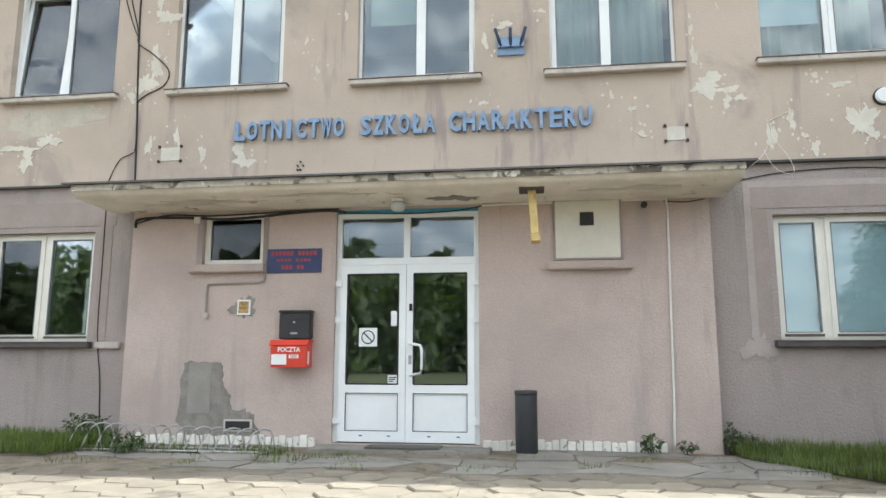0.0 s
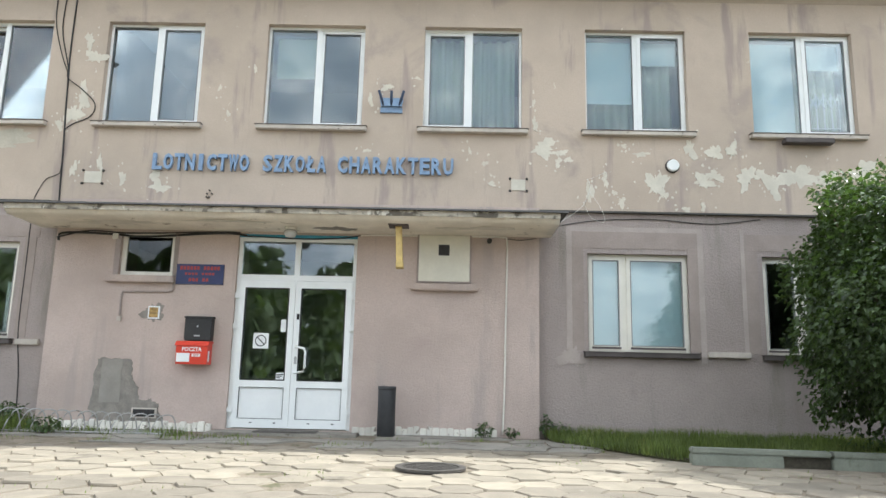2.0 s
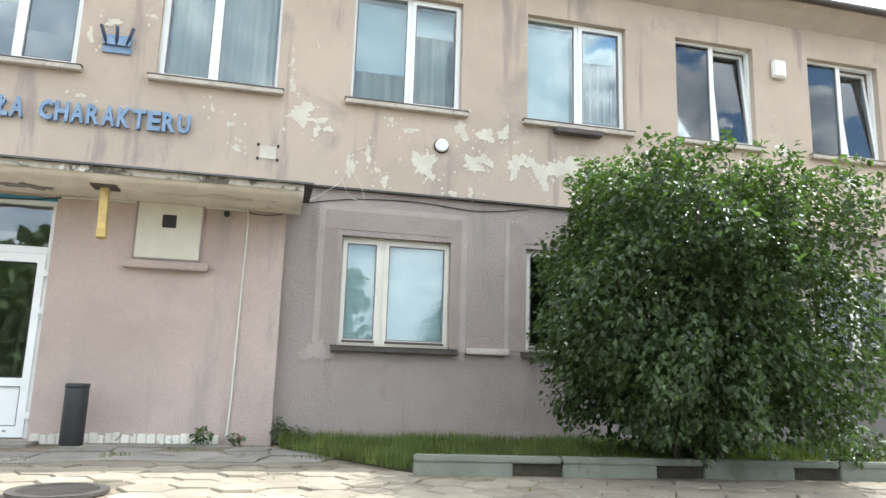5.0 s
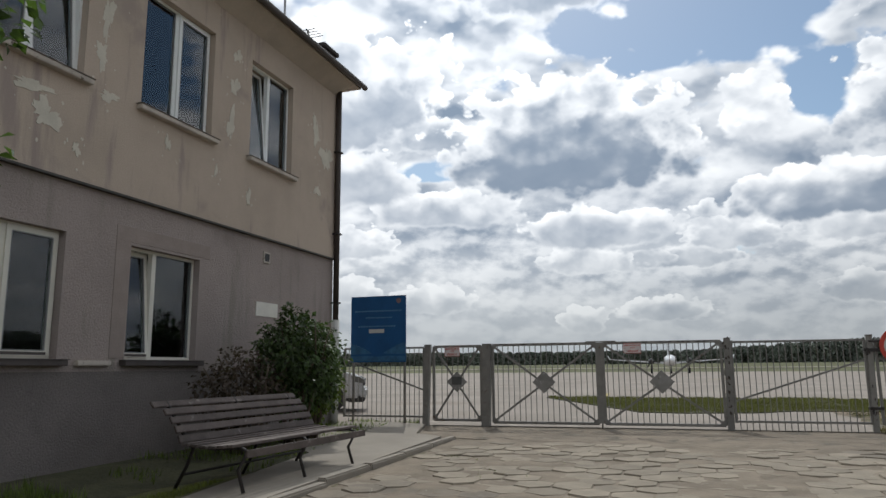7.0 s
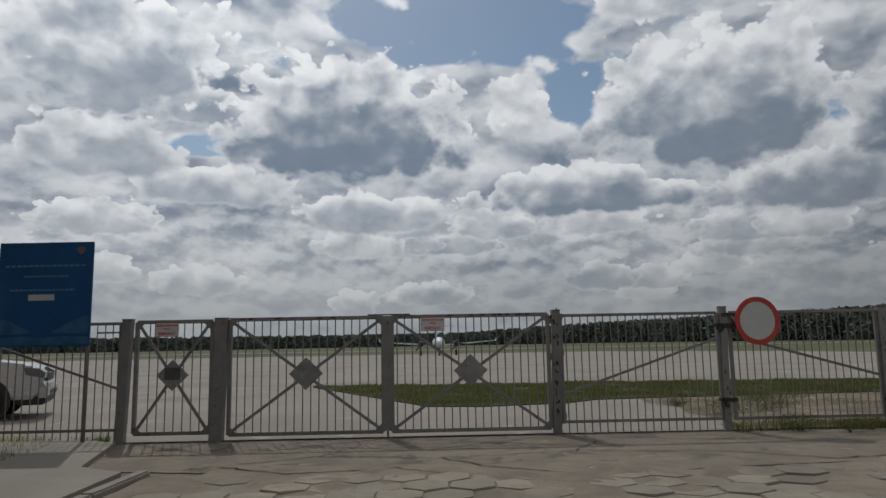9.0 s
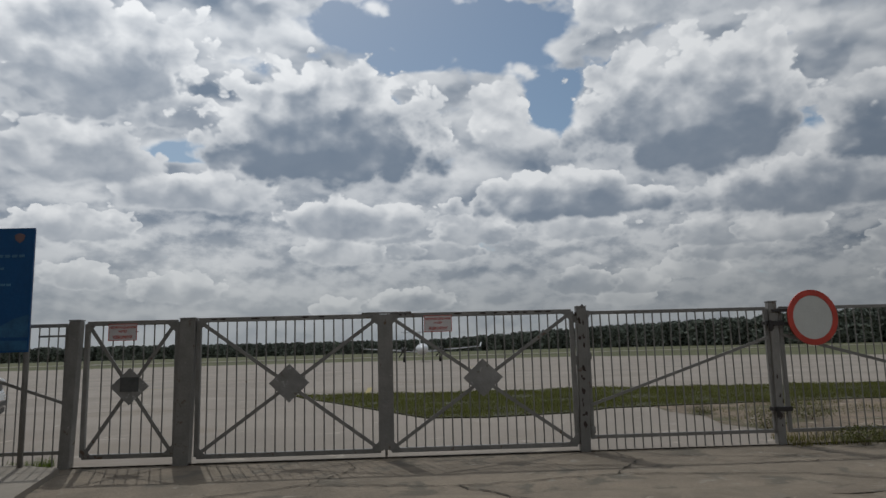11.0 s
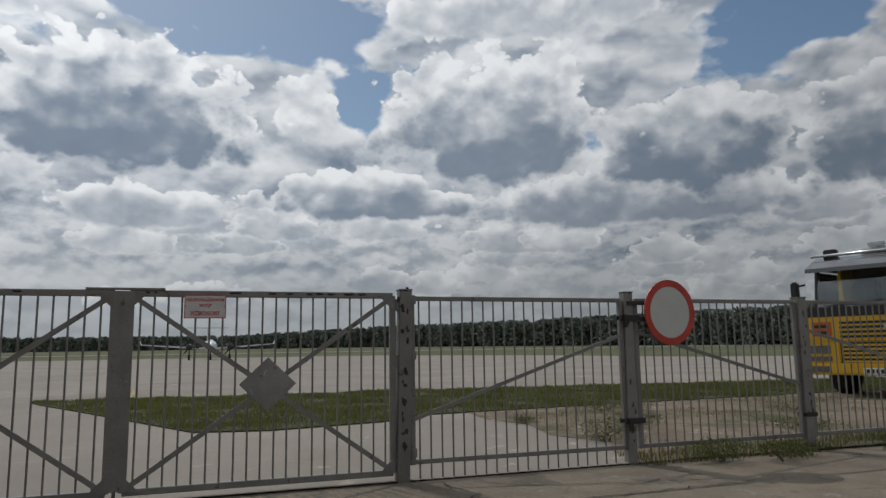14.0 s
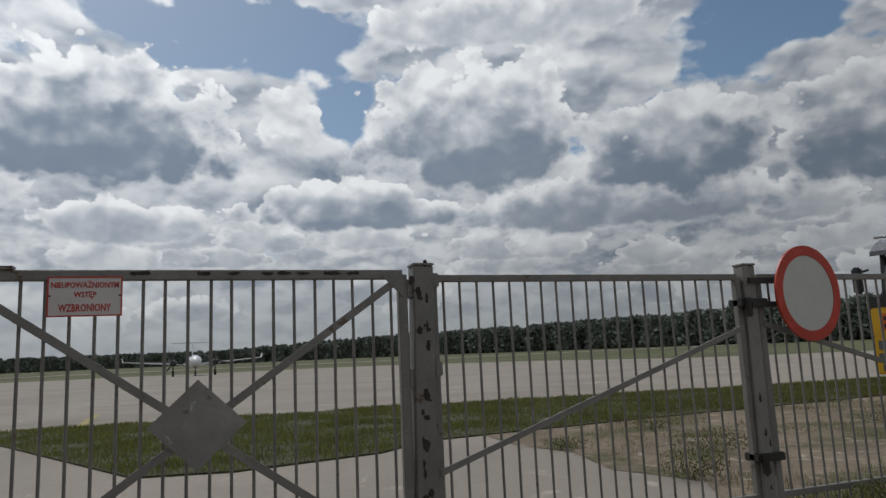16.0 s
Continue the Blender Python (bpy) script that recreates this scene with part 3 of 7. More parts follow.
def ground_z(x, y):
    """The height of the ground: level at the house and on the apron, rising a little towards the far woods."""
    return 0.02 + 0.08 * min(max((x - 8) / 8, 0), 1) + 0.010 * min(max(x - 118, 0), 200)


def sheet(name, outline, lift, material, label, category, cell=4.0, skirt=0.0, kind="structure"):
    """A ground surface of given outline, draped on the ground."""
    bm = bmesh.new()
    bm.faces.new([bm.verts.new((x, y, 0)) for x, y in outline])
    xs, ys = [p[0] for p in outline], [p[1] for p in outline]
    for lo, hi, nrm in ((min(xs), max(xs), (1, 0, 0)), (min(ys), max(ys), (0, 1, 0))):
        k = math.ceil(lo / cell)
        while k * cell < hi:
            co = Vector(nrm) * (k * cell)
            bmesh.ops.bisect_plane(bm, geom=bm.verts[:] + bm.edges[:] + bm.faces[:], plane_co=co, plane_no=nrm)
            k += 1
    for v in bm.verts:
        v.co.z = ground_z(v.co.x, v.co.y) + lift
    bmesh.ops.recalc_face_normals(bm, faces=bm.faces[:])
    if bm.faces[:] and bm.faces[:][0].normal.z < 0:
        bmesh.ops.reverse_faces(bm, faces=bm.faces[:])
    if skirt:
        edge = [e for e in bm.edges if e.is_boundary]
        ext = bmesh.ops.extrude_edge_only(bm, edges=edge)["geom"]
        for v in ext:
            if isinstance(v, bmesh.types.BMVert):
                v.co.z -= skirt
    ob = new(name, mesh_of(name, bm, material))
    PLACE[ob] = Matrix()
    return tagged(ob, label, category, kind=kind)

# ---- ground, yard, airfield ----
FACADE, LOWER, PORCH = 8.33, 8.365, 8.20      # fronts of the upper wall, the lower wall and the porch wall


def ground_sheet():
    """One sheet to the horizon."""
    xs = [-1500, -400, -120, -60, -30, -15, -6, 0, 4, 8, 12, 16, 20, 24, 32, 40, 60, 90, 118, 180, 250, 318, 600, 1500]
    ys = [-1500, -400, -220, -140, -80, -40, -20, -8, 0, 8, 20, 40, 80, 140, 260, 400, 1500]
    bm = bmesh.new()
    v = [[bm.verts.new((x, y, ground_z(x, y) - 0.03)) for y in ys] for x in xs]
    for i in range(len(xs) - 1):
        for j in range(len(ys) - 1):
            bm.faces.new((v[i][j], v[i + 1][j], v[i + 1][j + 1], v[i][j + 1]))
    ob = new("ground", mesh_of("ground", bm, M_FIELD))
    return tagged(ob, "mown green airfield grass reaching the horizon", "ground", kind="structure")


ground_sheet()
yard = sheet("yard_bed", [(-16, -9), (17.6, -9), (17.6, 8.2), (-16, 8.2)], -0.012, M_DIRT, "sandy dirt bed under hexagonal yard pavers", "ground")
gateway = sheet("pavement", [(15.25, 5.5), (15.05, 4.4), (15.3, 3.4), (15.1, 2.4), (15.35, 1.4), (15.05, 0.3), (15.2, -0.8), (14.9, -2.5), (14.9, -9), (17.6, -9), (17.75, 8.2), (15.6, 8.2)], -0.004, M_GATESTRIP, "worn stained concrete strip before the gate", "pavement", 1.0)


def crack(points, width, seed, parent, lift=0.004):
    """A wandering open crack in a paved surface, filled with dirt."""
    rng = random.Random(seed)
    bm, last = bmesh.new(), None
    for (x0, y0), (x1, y1) in zip(points, points[1:]):
        n = max(2, int(math.hypot(x1 - x0, y1 - y0) / 0.07))
        d = Vector((y0 - y1, x1 - x0)).normalized()
        for k in range(n + 1):
            t = k / n
            j, w = rng.gauss(0, 0.016), width * rng.uniform(0.35, 1.25)
            x, y = x0 + (x1 - x0) * t + d.x * j, y0 + (y1 - y0) * t + d.y * j
            z = ground_z(x, y) + lift
            pair = (bm.verts.new((x - d.x * w, y - d.y * w, z)), bm.verts.new((x + d.x * w, y + d.y * w, z)))
            if last:
                bm.faces.new((last[0], last[1], pair[1], pair[0]))
            last = pair
    bmesh.ops.recalc_face_normals(bm, faces=bm.faces[:])
    part("crack", bm, M_CRACK, parent)


for i, (pts, w) in enumerate((([(15.3, 5.2), (15.9, 4.1), (15.7, 2.9), (16.0, 1.6), (15.8, 0.2)], 0.010), ([(15.9, 4.1), (16.6, 3.8), (17.1, 3.9)], 0.008), ([(15.7, 2.9), (15.2, 2.5), (14.9, 1.9)], 0.012), ([(16.0, 1.6), (16.7, 1.2), (17.2, 1.35)], 0.008), ([(15.4, 4.9), (15.0, 4.2), (15.2, 3.3), (14.9, 2.9)], 0.014), ([(16.3, 5.1), (16.5, 4.3), (16.35, 3.0), (16.5, 2.0), (16.3, 0.6), (16.4, -1.0)], 0.006), ([(15.8, 0.2), (15.3, -0.6), (15.6, -1.8)], 0.012), ([(16.9, 0.9), (16.6, 0.0), (16.8, -0.6)], 0.007))):
    crack(pts, w, 60 + i, gateway)
ISLAND = [(21.3, 3.2), (25.7, 5.3), (27.5, 6.2), (28.5, 6.6), (28.4, 3.0), (28.3, -1.5), (27.6, -6.0), (27.0, -10), (26.5, -20), (26, -40), (21.5, -40), (22.6, -14), (23.1, -8.2), (22.6, -3.1), (22.3, -0.7), (22.2, 0.1), (21.5, 0.8), (21.1, 2.3)]
apron = sheet("apron", [(17.36, -0.9), (18.6, -0.95), (23.6, -0.9), (26.0, -9), (25.8, -20), (25, -40), (50, -48), (60, -34), (90, -33), (122, -22), (126, 10), (128, 110), (60, 260), (17.6, 120), (17.13, 8.2)], 0.010, M_APRON, "wide pale concrete apron of the airfield", "pavement", 8.0)
sheet("rubble_ground", [(17.38, -0.55), (18.0, -0.62), (18.5, -0.9), (19.3, -0.62), (20.4, -0.85), (21.2, -0.6), (22.4, -0.7), (22.9, -3.1), (23.4, -8.2), (22.9, -14), (22, -40), (14.0, -40), (14.4, -9), (17.3, -9)], 0.014, M_RUBBLE, "stony dirt with weeds behind the fence", "ground", 2.0)
island = sheet("grass_island", ISLAND, 0.03, M_SOD, "green grass island between the concrete areas", "grass", 3.0, 0.06)
sheet("runway", [(168, -160), (177, -160), (186, 240), (172, 240)], 0.05, M_APRON, "pale runway strip across the airfield grass", "pavement", 10.0)
for x0, y0, x1, y1 in ((28.9, 4.8, 32.4, 5.0), (35.6, 13.4, 35.9, 11.5), (58, 1.0, 66, -1.2)):
    d = Vector((x1 - x0, y1 - y0)).normalized() * 0.07
    sheet("yellow_line", [(x0 - d.y, y0 + d.x), (x0 + d.y, y0 - d.x), (x1 + d.y, y1 - d.x), (x1 - d.y, y1 + d.x)], 0.018, M_YELLOWLINE, "faded yellow taxi line on the apron", "marking", 4.0)
bm = bmesh.new()
for x in (24.6, 30.2, 36, 42, 48, 54, 62, 70, 80, 92):
    y0 = 6.8 if 24 < x < 29 else 4.6
    for a, b in ((y0, 30), (30, 90)):
        v = [bm.verts.new((px, py, ground_z(px, py) + 0.017)) for px, py in ((x - 0.025, a), (x + 0.025, a), (x + 0.025, b), (x - 0.025, b))]
        bm.faces.new(v)
ob = new("apron_joint", mesh_of("apron_joint", bm, M_DIRT))
tagged(ob, "dark expansion joints in the concrete apron", "joint", kind="structure")

# footway, grass bed and kerb along the house
footway = sheet("pavement", [(9.6, 5.42), (12.0, 5.50), (15.0, 5.60), (15.3, 6.1), (16.9, 6.55), (17.3, 7.3), (17.2, 8.3), (13.8, 7.5), (12.9, 6.55), (9.3, 6.0)], 0.045, M_FOOTWAY, "pale concrete footway beside the bench", "pavement", 1.0, 0.1)
bed = sheet("grass_bed", [(1.85, 8.36), (1.9, 7.75), (2.5, 6.75), (2.97, 5.93), (7.2, 5.43), (9.55, 5.45), (9.3, 6.0), (12.9, 6.55), (13.8, 7.5), (17.0, 8.36)], 0.03, M_SOD, "grassy bed along the house wall", "grass", 0.8, 0.06)
sheet("lawn", [(6.9, 5.45), (9.5, 5.42), (9.28, 6.02), (11.4, 6.30), (10.4, 6.6), (8.6, 6.55), (7.3, 6.3)], 0.042, M_LAWNSOD, "short sunny lawn beside the footway", "grass", 0.8, 0.06)
sheet("grass_bed", [(-16, 8.36), (-16, 6.9), (-6.2, 7.0), (-5.1, 7.45), (-4.95, 8.3)], 0.03, M_SOD, "grassy bed beside the porch", "grass", 0.8, 0.06)
fore = sheet("doorstep_bed", [(-5.1, 8.19), (-5.0, 7.4), (-3.6, 6.75), (0.5, 6.55), (2.3, 6.9), (2.5, 7.2), (1.9, 7.75), (1.75, 8.19)], -0.008, M_DIRT, "dirt bed of the broken concrete before the entrance", "pavement", 0.7)
rng = random.Random(4)


def kerb_y(x):
    """Where the front of the kerb runs."""
    return 5.80 - 0.118 * (x - 2.95) if x < 7.2 else 5.30 + 0.018 * (x - 7.2)


x = 2.95
while x < 7.1:
    k = thing("kerb_block", (x, kerb_y(x), 0.02), "pale painted kerb block with a dark niche in its face", "kerb", "kerb blocks", "structure", rz=math.degrees(math.atan(-0.118)))
    m = PLACE[k]
    # niche face set back from the body, in a dark brown of its own
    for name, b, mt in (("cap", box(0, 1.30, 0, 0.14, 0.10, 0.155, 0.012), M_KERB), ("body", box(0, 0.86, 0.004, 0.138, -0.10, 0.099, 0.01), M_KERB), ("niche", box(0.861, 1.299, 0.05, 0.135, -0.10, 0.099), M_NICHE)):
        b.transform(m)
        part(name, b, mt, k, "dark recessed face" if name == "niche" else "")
    x += 1.302
while x < 15.0:
    top = ground_z(x, 5) + (0.085 if x < 9.5 else 0.052) + rng.uniform(-0.012, 0.012)
    solo("kerb_stone", moved(box(0, 0.98, 0, 0.11, -0.12, 0, 0.015), x, kerb_y(x) + rng.uniform(-0.02, 0.02), top), M_FOOTWAY, "weathered concrete kerb stone along the yard", "kerb", "kerb stones", "structure")
    x += 1.0

# slabs and threshold before the door
solo("concrete_slab", box(-2.55, -0.62, 7.72, 8.24, -0.02, 0.045, 0.012), M_SLAB, "worn grey concrete slab at the door", "slab", kind="structure")
NX, NY = 15, 4
knot = {(i, j): (-5.0 + 0.51 * i + rng.uniform(-0.13, 0.13) + 0.2 * (j % 2), 6.62 + 0.40 * j + rng.uniform(-0.10, 0.10)) for i in range(NX + 1) for j in range(NY + 1)}
for i in range(NX):
    for j in range(NY):
        q = [knot[i, j], knot[i + 1, j], knot[i + 1, j + 1], knot[i, j + 1]]
        cx, cy = sum(p[0] for p in q) / 4, sum(p[1] for p in q) / 4
        if (-2.7 < cx < -0.5 and cy > 7.5) or cx < -5 or cx > 2.4 or (cx < -3.4 and cy < 6.9) or cy > 8.05 or (cx > 1.7 and cy > 7.7) or rng.random() < 0.06:
            continue
        ring = []
        for k in range(4):
            (ax, ay), (bx, by) = q[k], q[(k + 1) % 4]
            for t in (0.0, 0.33, 0.67):
                px, py = ax + (bx - ax) * t + rng.uniform(-0.02, 0.02), ay + (by - ay) * t + rng.uniform(-0.02, 0.02)
                ring.append((cx + (px - cx) * 0.955, cy + (py - cy) * 0.955))
        z = ground_z(cx, cy) + rng.uniform(-0.004, 0.012)
        part("slab_piece", prism(ring, "z", z - 0.05, z), M_SLAB, fore, "broken grey concrete")
solo("door_mat", box(-1.95, -1.15, 7.82, 8.12, 0.05, 0.062, 0.004), M_MAT, "worn dark rubber mat at the entrance", "mat")

# ---- house: walls with openings ----
UPPER_WINDOWS = [(-6.95, -5.47), (-4.64, -3.20), (-2.25, -0.80), (0.09, 1.53), (2.46, 3.94), (4.88, 6.39), (7.20, 8.52), (9.50, 10.82), (11.70, 13.06), (13.98, 15.20)]
UP_Z = (4.335, 5.92)
LOWER_WINDOWS = [(-7.0, -5.58), (2.46, 3.88), (4.90, 6.25), (7.2, 8.5), (9.5, 10.80), (11.74, 13.0)]
LOW_Z = (1.185, 2.55)


def wall(name, x0, x1, z0, z1, y0, y1, holes, material, label):
    """A wall along x from y0 (its front) to y1, with openings (x0, x1, z0, z1) that go through it."""
    xs = sorted({x0, x1, *(h[i] for h in holes for i in (0, 1))})
    zs = sorted({z0, z1, *(h[i] for h in holes for i in (2, 3))})
    nx, nz = len(xs) - 1, len(zs) - 1

    def solid(i, j):
        if not (0 <= i < nx and 0 <= j < nz):
            return False
        cx, cz = (xs[i] + xs[i + 1]) / 2, (zs[j] + zs[j + 1]) / 2
        return not any(h[0] < cx < h[1] and h[2] < cz < h[3] for h in holes)
    bm, made = bmesh.new(), {}

    def v(x, y, z):
        return made.setdefault((x, y, z), None) or made.update({(x, y, z): bm.verts.new((x, y, z))}) or made[(x, y, z)]
    for i in range(nx):
        for j in range(nz):
            if not solid(i, j):
                continue
            a, b, c, d = xs[i], xs[i + 1], zs[j], zs[j + 1]
            bm.faces.new((v(a, y0, c), v(b, y0, c), v(b, y0, d), v(a, y0, d)))
            bm.faces.new((v(a, y1, d), v(b, y1, d), v(b, y1, c), v(a, y1, c)))
            if not solid(i - 1, j):
                bm.faces.new((v(a, y0, c), v(a, y0, d), v(a, y1, d), v(a, y1, c)))
            if not solid(i + 1, j):
                bm.faces.new((v(b, y0, d), v(b, y0, c), v(b, y1, c), v(b, y1, d)))
            if not solid(i, j - 1):
                bm.faces.new((v(b, y0, c), v(a, y0, c), v(a, y1, c), v(b, y1, c)))
            if not solid(i, j + 1):
                bm.faces.new((v(a, y0, d), v(b, y0, d), v(b, y1, d), v(a, y1, d)))
    ob = new(name, mesh_of(name, bm, material))
    PLACE[ob] = Matrix()
    return tagged(ob, label, "wall", kind="structure")


END = 16.82
wall_upper = wall("wall_front_upper", -14, END, 3.15, 6.62, FACADE, FACADE + 0.38, [(a, b, *UP_Z) for a, b in UPPER_WINDOWS], M_UPPER, "peeling beige plaster wall of the upper storey")
wall_east = wall("wall_front_east", 1.76, END, -0.1, 3.15, LOWER, LOWER + 0.38, [(a, b, *((1.235, 2.585) if a > 9 else LOW_Z)) for a, b in LOWER_WINDOWS if a > 0], M_LOWER, "rough grey-pink plaster wall of the ground floor")
# thin added sheet: paints the shade on the wall below the sills
ob = new("plinth", mesh_of("plinth", box(8.6, END - 0.003, LOWER - 0.005, LOWER + 0.05, -0.05, 1.10, 0.003), M_SHADEDFOOT))
tagged(ob, "weathered wall foot below the sills, shade put into its colour", "plinth", kind="structure")
wall_west = wall("wall_front_west", -14, -4.97, -0.1, 3.15, LOWER, LOWER + 0.38, [(a, b, *LOW_Z) for a, b in LOWER_WINDOWS if a < 0], M_LOWER, "rough grey-pink plaster wall of the ground floor")
DOOR = (-2.42, -0.76, 0.055, 2.70)
wall_porch = wall("wall_porch", -4.97, 1.76, -0.1, 3.15, PORCH, LOWER + 0.38, [DOOR, (-4.05, -3.30, 2.08, 2.69)], M_VEST, "rough pink plaster wall round the entrance")


def plain(name, b, material, label, category="wall"):
    ob = new(name, mesh_of(name, b, material))
    PLACE[ob] = Matrix()
    return tagged(ob, label, category, kind="structure")


# side, back, inner floors and roof close the house
plain("wall_side_east", box(END - 0.38, END - 0.002, LOWER + 0.381, 18, -0.1, 6.62), M_UPPER, "plain beige plaster end wall of the house")
plain("wall_side_west", box(-14, -13.62, LOWER + 0.381, 18, -0.1, 6.62), M_UPPER, "plain beige plaster end wall of the house")
plain("wall_back", box(-13.6, END - 0.4, 17.62, 18, -0.1, 6.62), M_UPPER, "plain beige plaster back wall of the house")
plain("floor_lower", box(-13.6, END - 0.4, LOWER + 0.382, 17.6, -0.1, 0.03), M_ROOM, "dim inner floor of the ground storey", "floor")
plain("floor_upper", box(-13.6, END - 0.4, LOWER + 0.384, 17.6, 2.95, 3.14), M_ROOM, "dim inner floor of the upper storey", "floor")
plain("ceiling", box(-13.6, END - 0.4, LOWER + 0.384, 17.6, 6.45, 6.6), M_ROOM, "dim ceiling of the upper storey", "ceiling")
plain("wall_inner", box(-13.6, END - 0.4, 12.2, 12.35, 0.03, 6.45), M_ROOM, "dim partition wall deep inside the rooms")
for x in (-5.2, 1.9, 6.75, 11.2):
    plain("wall_inner_cross", box(x, x + 0.12, LOWER + 0.39, 12.19, 0.035, 2.945), M_ROOM, "dim partition wall between rooms")
for x in (-5.05, -0.3, 4.35, 6.7, 11.25):
    plain("wall_inner_cross", box(x, x + 0.12, LOWER + 0.39, 12.19, 3.145, 6.445), M_ROOM, "dim partition wall between rooms")

# drip edge between the storeys
part("drip_edge", box(1.75, END, FACADE - 0.03, FACADE + 0.05, 3.125, 3.15), M_TAR, wall_upper, "dark thin drip edge between the storeys")
part("drip_edge", box(-14, -5.2, FACADE - 0.03, FACADE + 0.05, 3.125, 3.15), M_TAR, wall_upper, "dark thin drip edge between the storeys")

# roof with a shallow overhang, its boarded eave and gutter
roof = thing("roof", (1.5, 8.0, 6.62), "low dark felt roof with boarded eaves and gutter", "roof", kind="structure")
part("eave", box(-14.3, END + 0.32, 7.98, 8.7, 6.60, 6.66), M_SOFFIT, roof, "pale boarded eave underside")
part("cove", prism([(8.0, 6.60), (8.329, 6.38), (8.329, 6.60)], "x", -14.0, END), M_SOFFIT, roof, "sloped plaster cove under the eave")
part("roof_sheet", prism([(7.93, 6.665), (7.93, 6.70), (13.2, 7.55), (18.4, 6.70), (18.4, 6.665), (8.72, 6.665)], "x", -14.35, END + 0.38), M_ROOF, roof)
part("gutter", tube([(-14.3, 7.90, 6.63), (END + 0.36, 7.90, 6.63)], 0.055, 10), M_BROWNPIPE, roof, "dark half-round gutter")
chimney = thing("chimney", (16.7, 8.8, 6.8), "dark plastered chimney stack at the roof end", "chimney")
part("stack", box(16.45, 16.95, 8.45, 8.95, 6.70, 7.28, 0.01), M_BRICK, chimney)
part("cap", box(16.40, 17.0, 8.40, 9.0, 7.28, 7.36, 0.01), M_BRICK, chimney)
aerial = thing("aerial", (16.2, 8.7, 6.8), "small rooftop television aerial", "aerial")
part("mast", tube([(16.15, 8.62, 6.75), (16.15, 8.62, 7.50)], 0.015), M_IRON, aerial)
part("boom", tube([(15.95, 8.55, 7.42), (16.35, 8.68, 7.42)], 0.012), M_IRON, aerial)
for i in range(4):
    part("rod", tube([(15.98 + 0.1 * i, 8.38, 7.42), (15.98 + 0.1 * i, 8.8, 7.42)], 0.007), M_IRON, aerial)
mast = thing("lightning_mast", (15.9, 9.0, 6.9), "thin roof mast with a flat top", "mast")
part("pole", tube([(15.9, 9.0, 6.82), (15.9, 9.0, 8.28)], 0.022), M_STEEL, mast)
part("top", moved(box(-0.13, 0.13, -0.13, 0.13, 0, 0.06, 0.015), 15.9, 9.0, 8.28), M_STEEL, mast)
pipe = thing("downpipe", (END + 0.02, 8.27, 0.1), "downpipe at the house corner, brown above and pale below", "downpipe")
part("upper_pipe", tube([(END - 0.04, 8.27, 6.55), (END - 0.04, 8.27, 2.0)], 0.055, 10), M_BROWNPIPE, pipe)
part("lower_pipe", tube([(END - 0.04, 8.27, 2.0), (END - 0.04, 8.27, 0.06)], 0.075, 12), M_GREYPIPE, pipe, "pale rust-stained lower pipe")
for z in (5.2, 3.6, 2.3):
    part("bracket", box(END - 0.11, END + 0.03, 8.20, 8.335, z, z + 0.03), M_IRON, pipe)


# ---- windows ----
def sash(parent, x0, x1, z0, z1, y, tilt=0.0, frame=0.06, paint=M_PVC):
    """A casement: four rails and its pane; tilt: how far its top leans into the room."""
    bm = bmesh.new()
    quad_box(bm, x0, x1, y, y + 0.05, z0, z0 + frame), quad_box(bm, x0, x1, y, y + 0.05, z1 - frame, z1)
    quad_box(bm, x0, x0 + frame, y, y + 0.05, z0 + frame, z1 - frame), quad_box(bm, x1 - frame, x1, y, y + 0.05, z0 + frame, z1 - frame)
    pane = box(x0 + frame, x1 - frame, y + 0.022, y + 0.028, z0 + frame, z1 - frame)
    seal = bmesh.new()
    for a in ((x0 + frame - 0.006, x0 + frame + 0.006, z0 + frame, z1 - frame), (x1 - frame - 0.006, x1 - frame + 0.006, z0 + frame, z1 - frame), (x0 + frame, x1 - frame, z0 + frame - 0.006, z0 + frame + 0.006), (x0 + frame, x1 - frame, z1 - frame - 0.006, z1 - frame + 0.006)):
        quad_box(seal, a[0], a[1], y - 0.002, y + 0.018, a[2], a[3])
    if tilt:
        turn = Matrix.Translation((0, y, z0)) @ Matrix.Rotation(-tilt, 4, "X") @ Matrix.Translation((0, -y, -z0))
        for b in (bm, pane, seal):
            b.transform(turn)
    s = part("sash", bm, paint, parent)
    p = part("pane", pane, M_GLASS, s, "reflecting window pane")
    p.visible_shadow = False
    part("seal", seal, M_SEAL, s)
    return s


def curtain(name, x0, x1, z0, z1, y, material, label, folds=7, depth=0.05):
    """A hanging cloth in soft folds, or with no folds a stretched blind."""
    if not folds:
        return solo(name, box(x0, x1, y - 0.004, y, z0, z1), material, label, "blind")
    bm, n = bmesh.new(), max(2, int(folds * 8))
    rng = random.Random(int(x0 * 100 + z1 * 10))
    ph = rng.uniform(0, 6)
    rows = []
    for z in (z0, (z0 + z1) / 2, z1):
        rows.append([bm.verts.new((x0 + (x1 - x0) * k / n, y + depth * math.sin(ph + math.tau * folds * k / n + 0.5 * math.sin(k)), z)) for k in range(n + 1)])
    for q, w in zip(rows, rows[1:]):
        for k in range(n):
            bm.faces.new((q[k], q[k + 1], w[k + 1], w[k])).smooth = True
    bm.normal_update()
    bmesh.ops.solidify(bm, geom=bm.faces[:], thickness=0.003)
    return solo(name, bm, material, label, "curtain")


count = 0


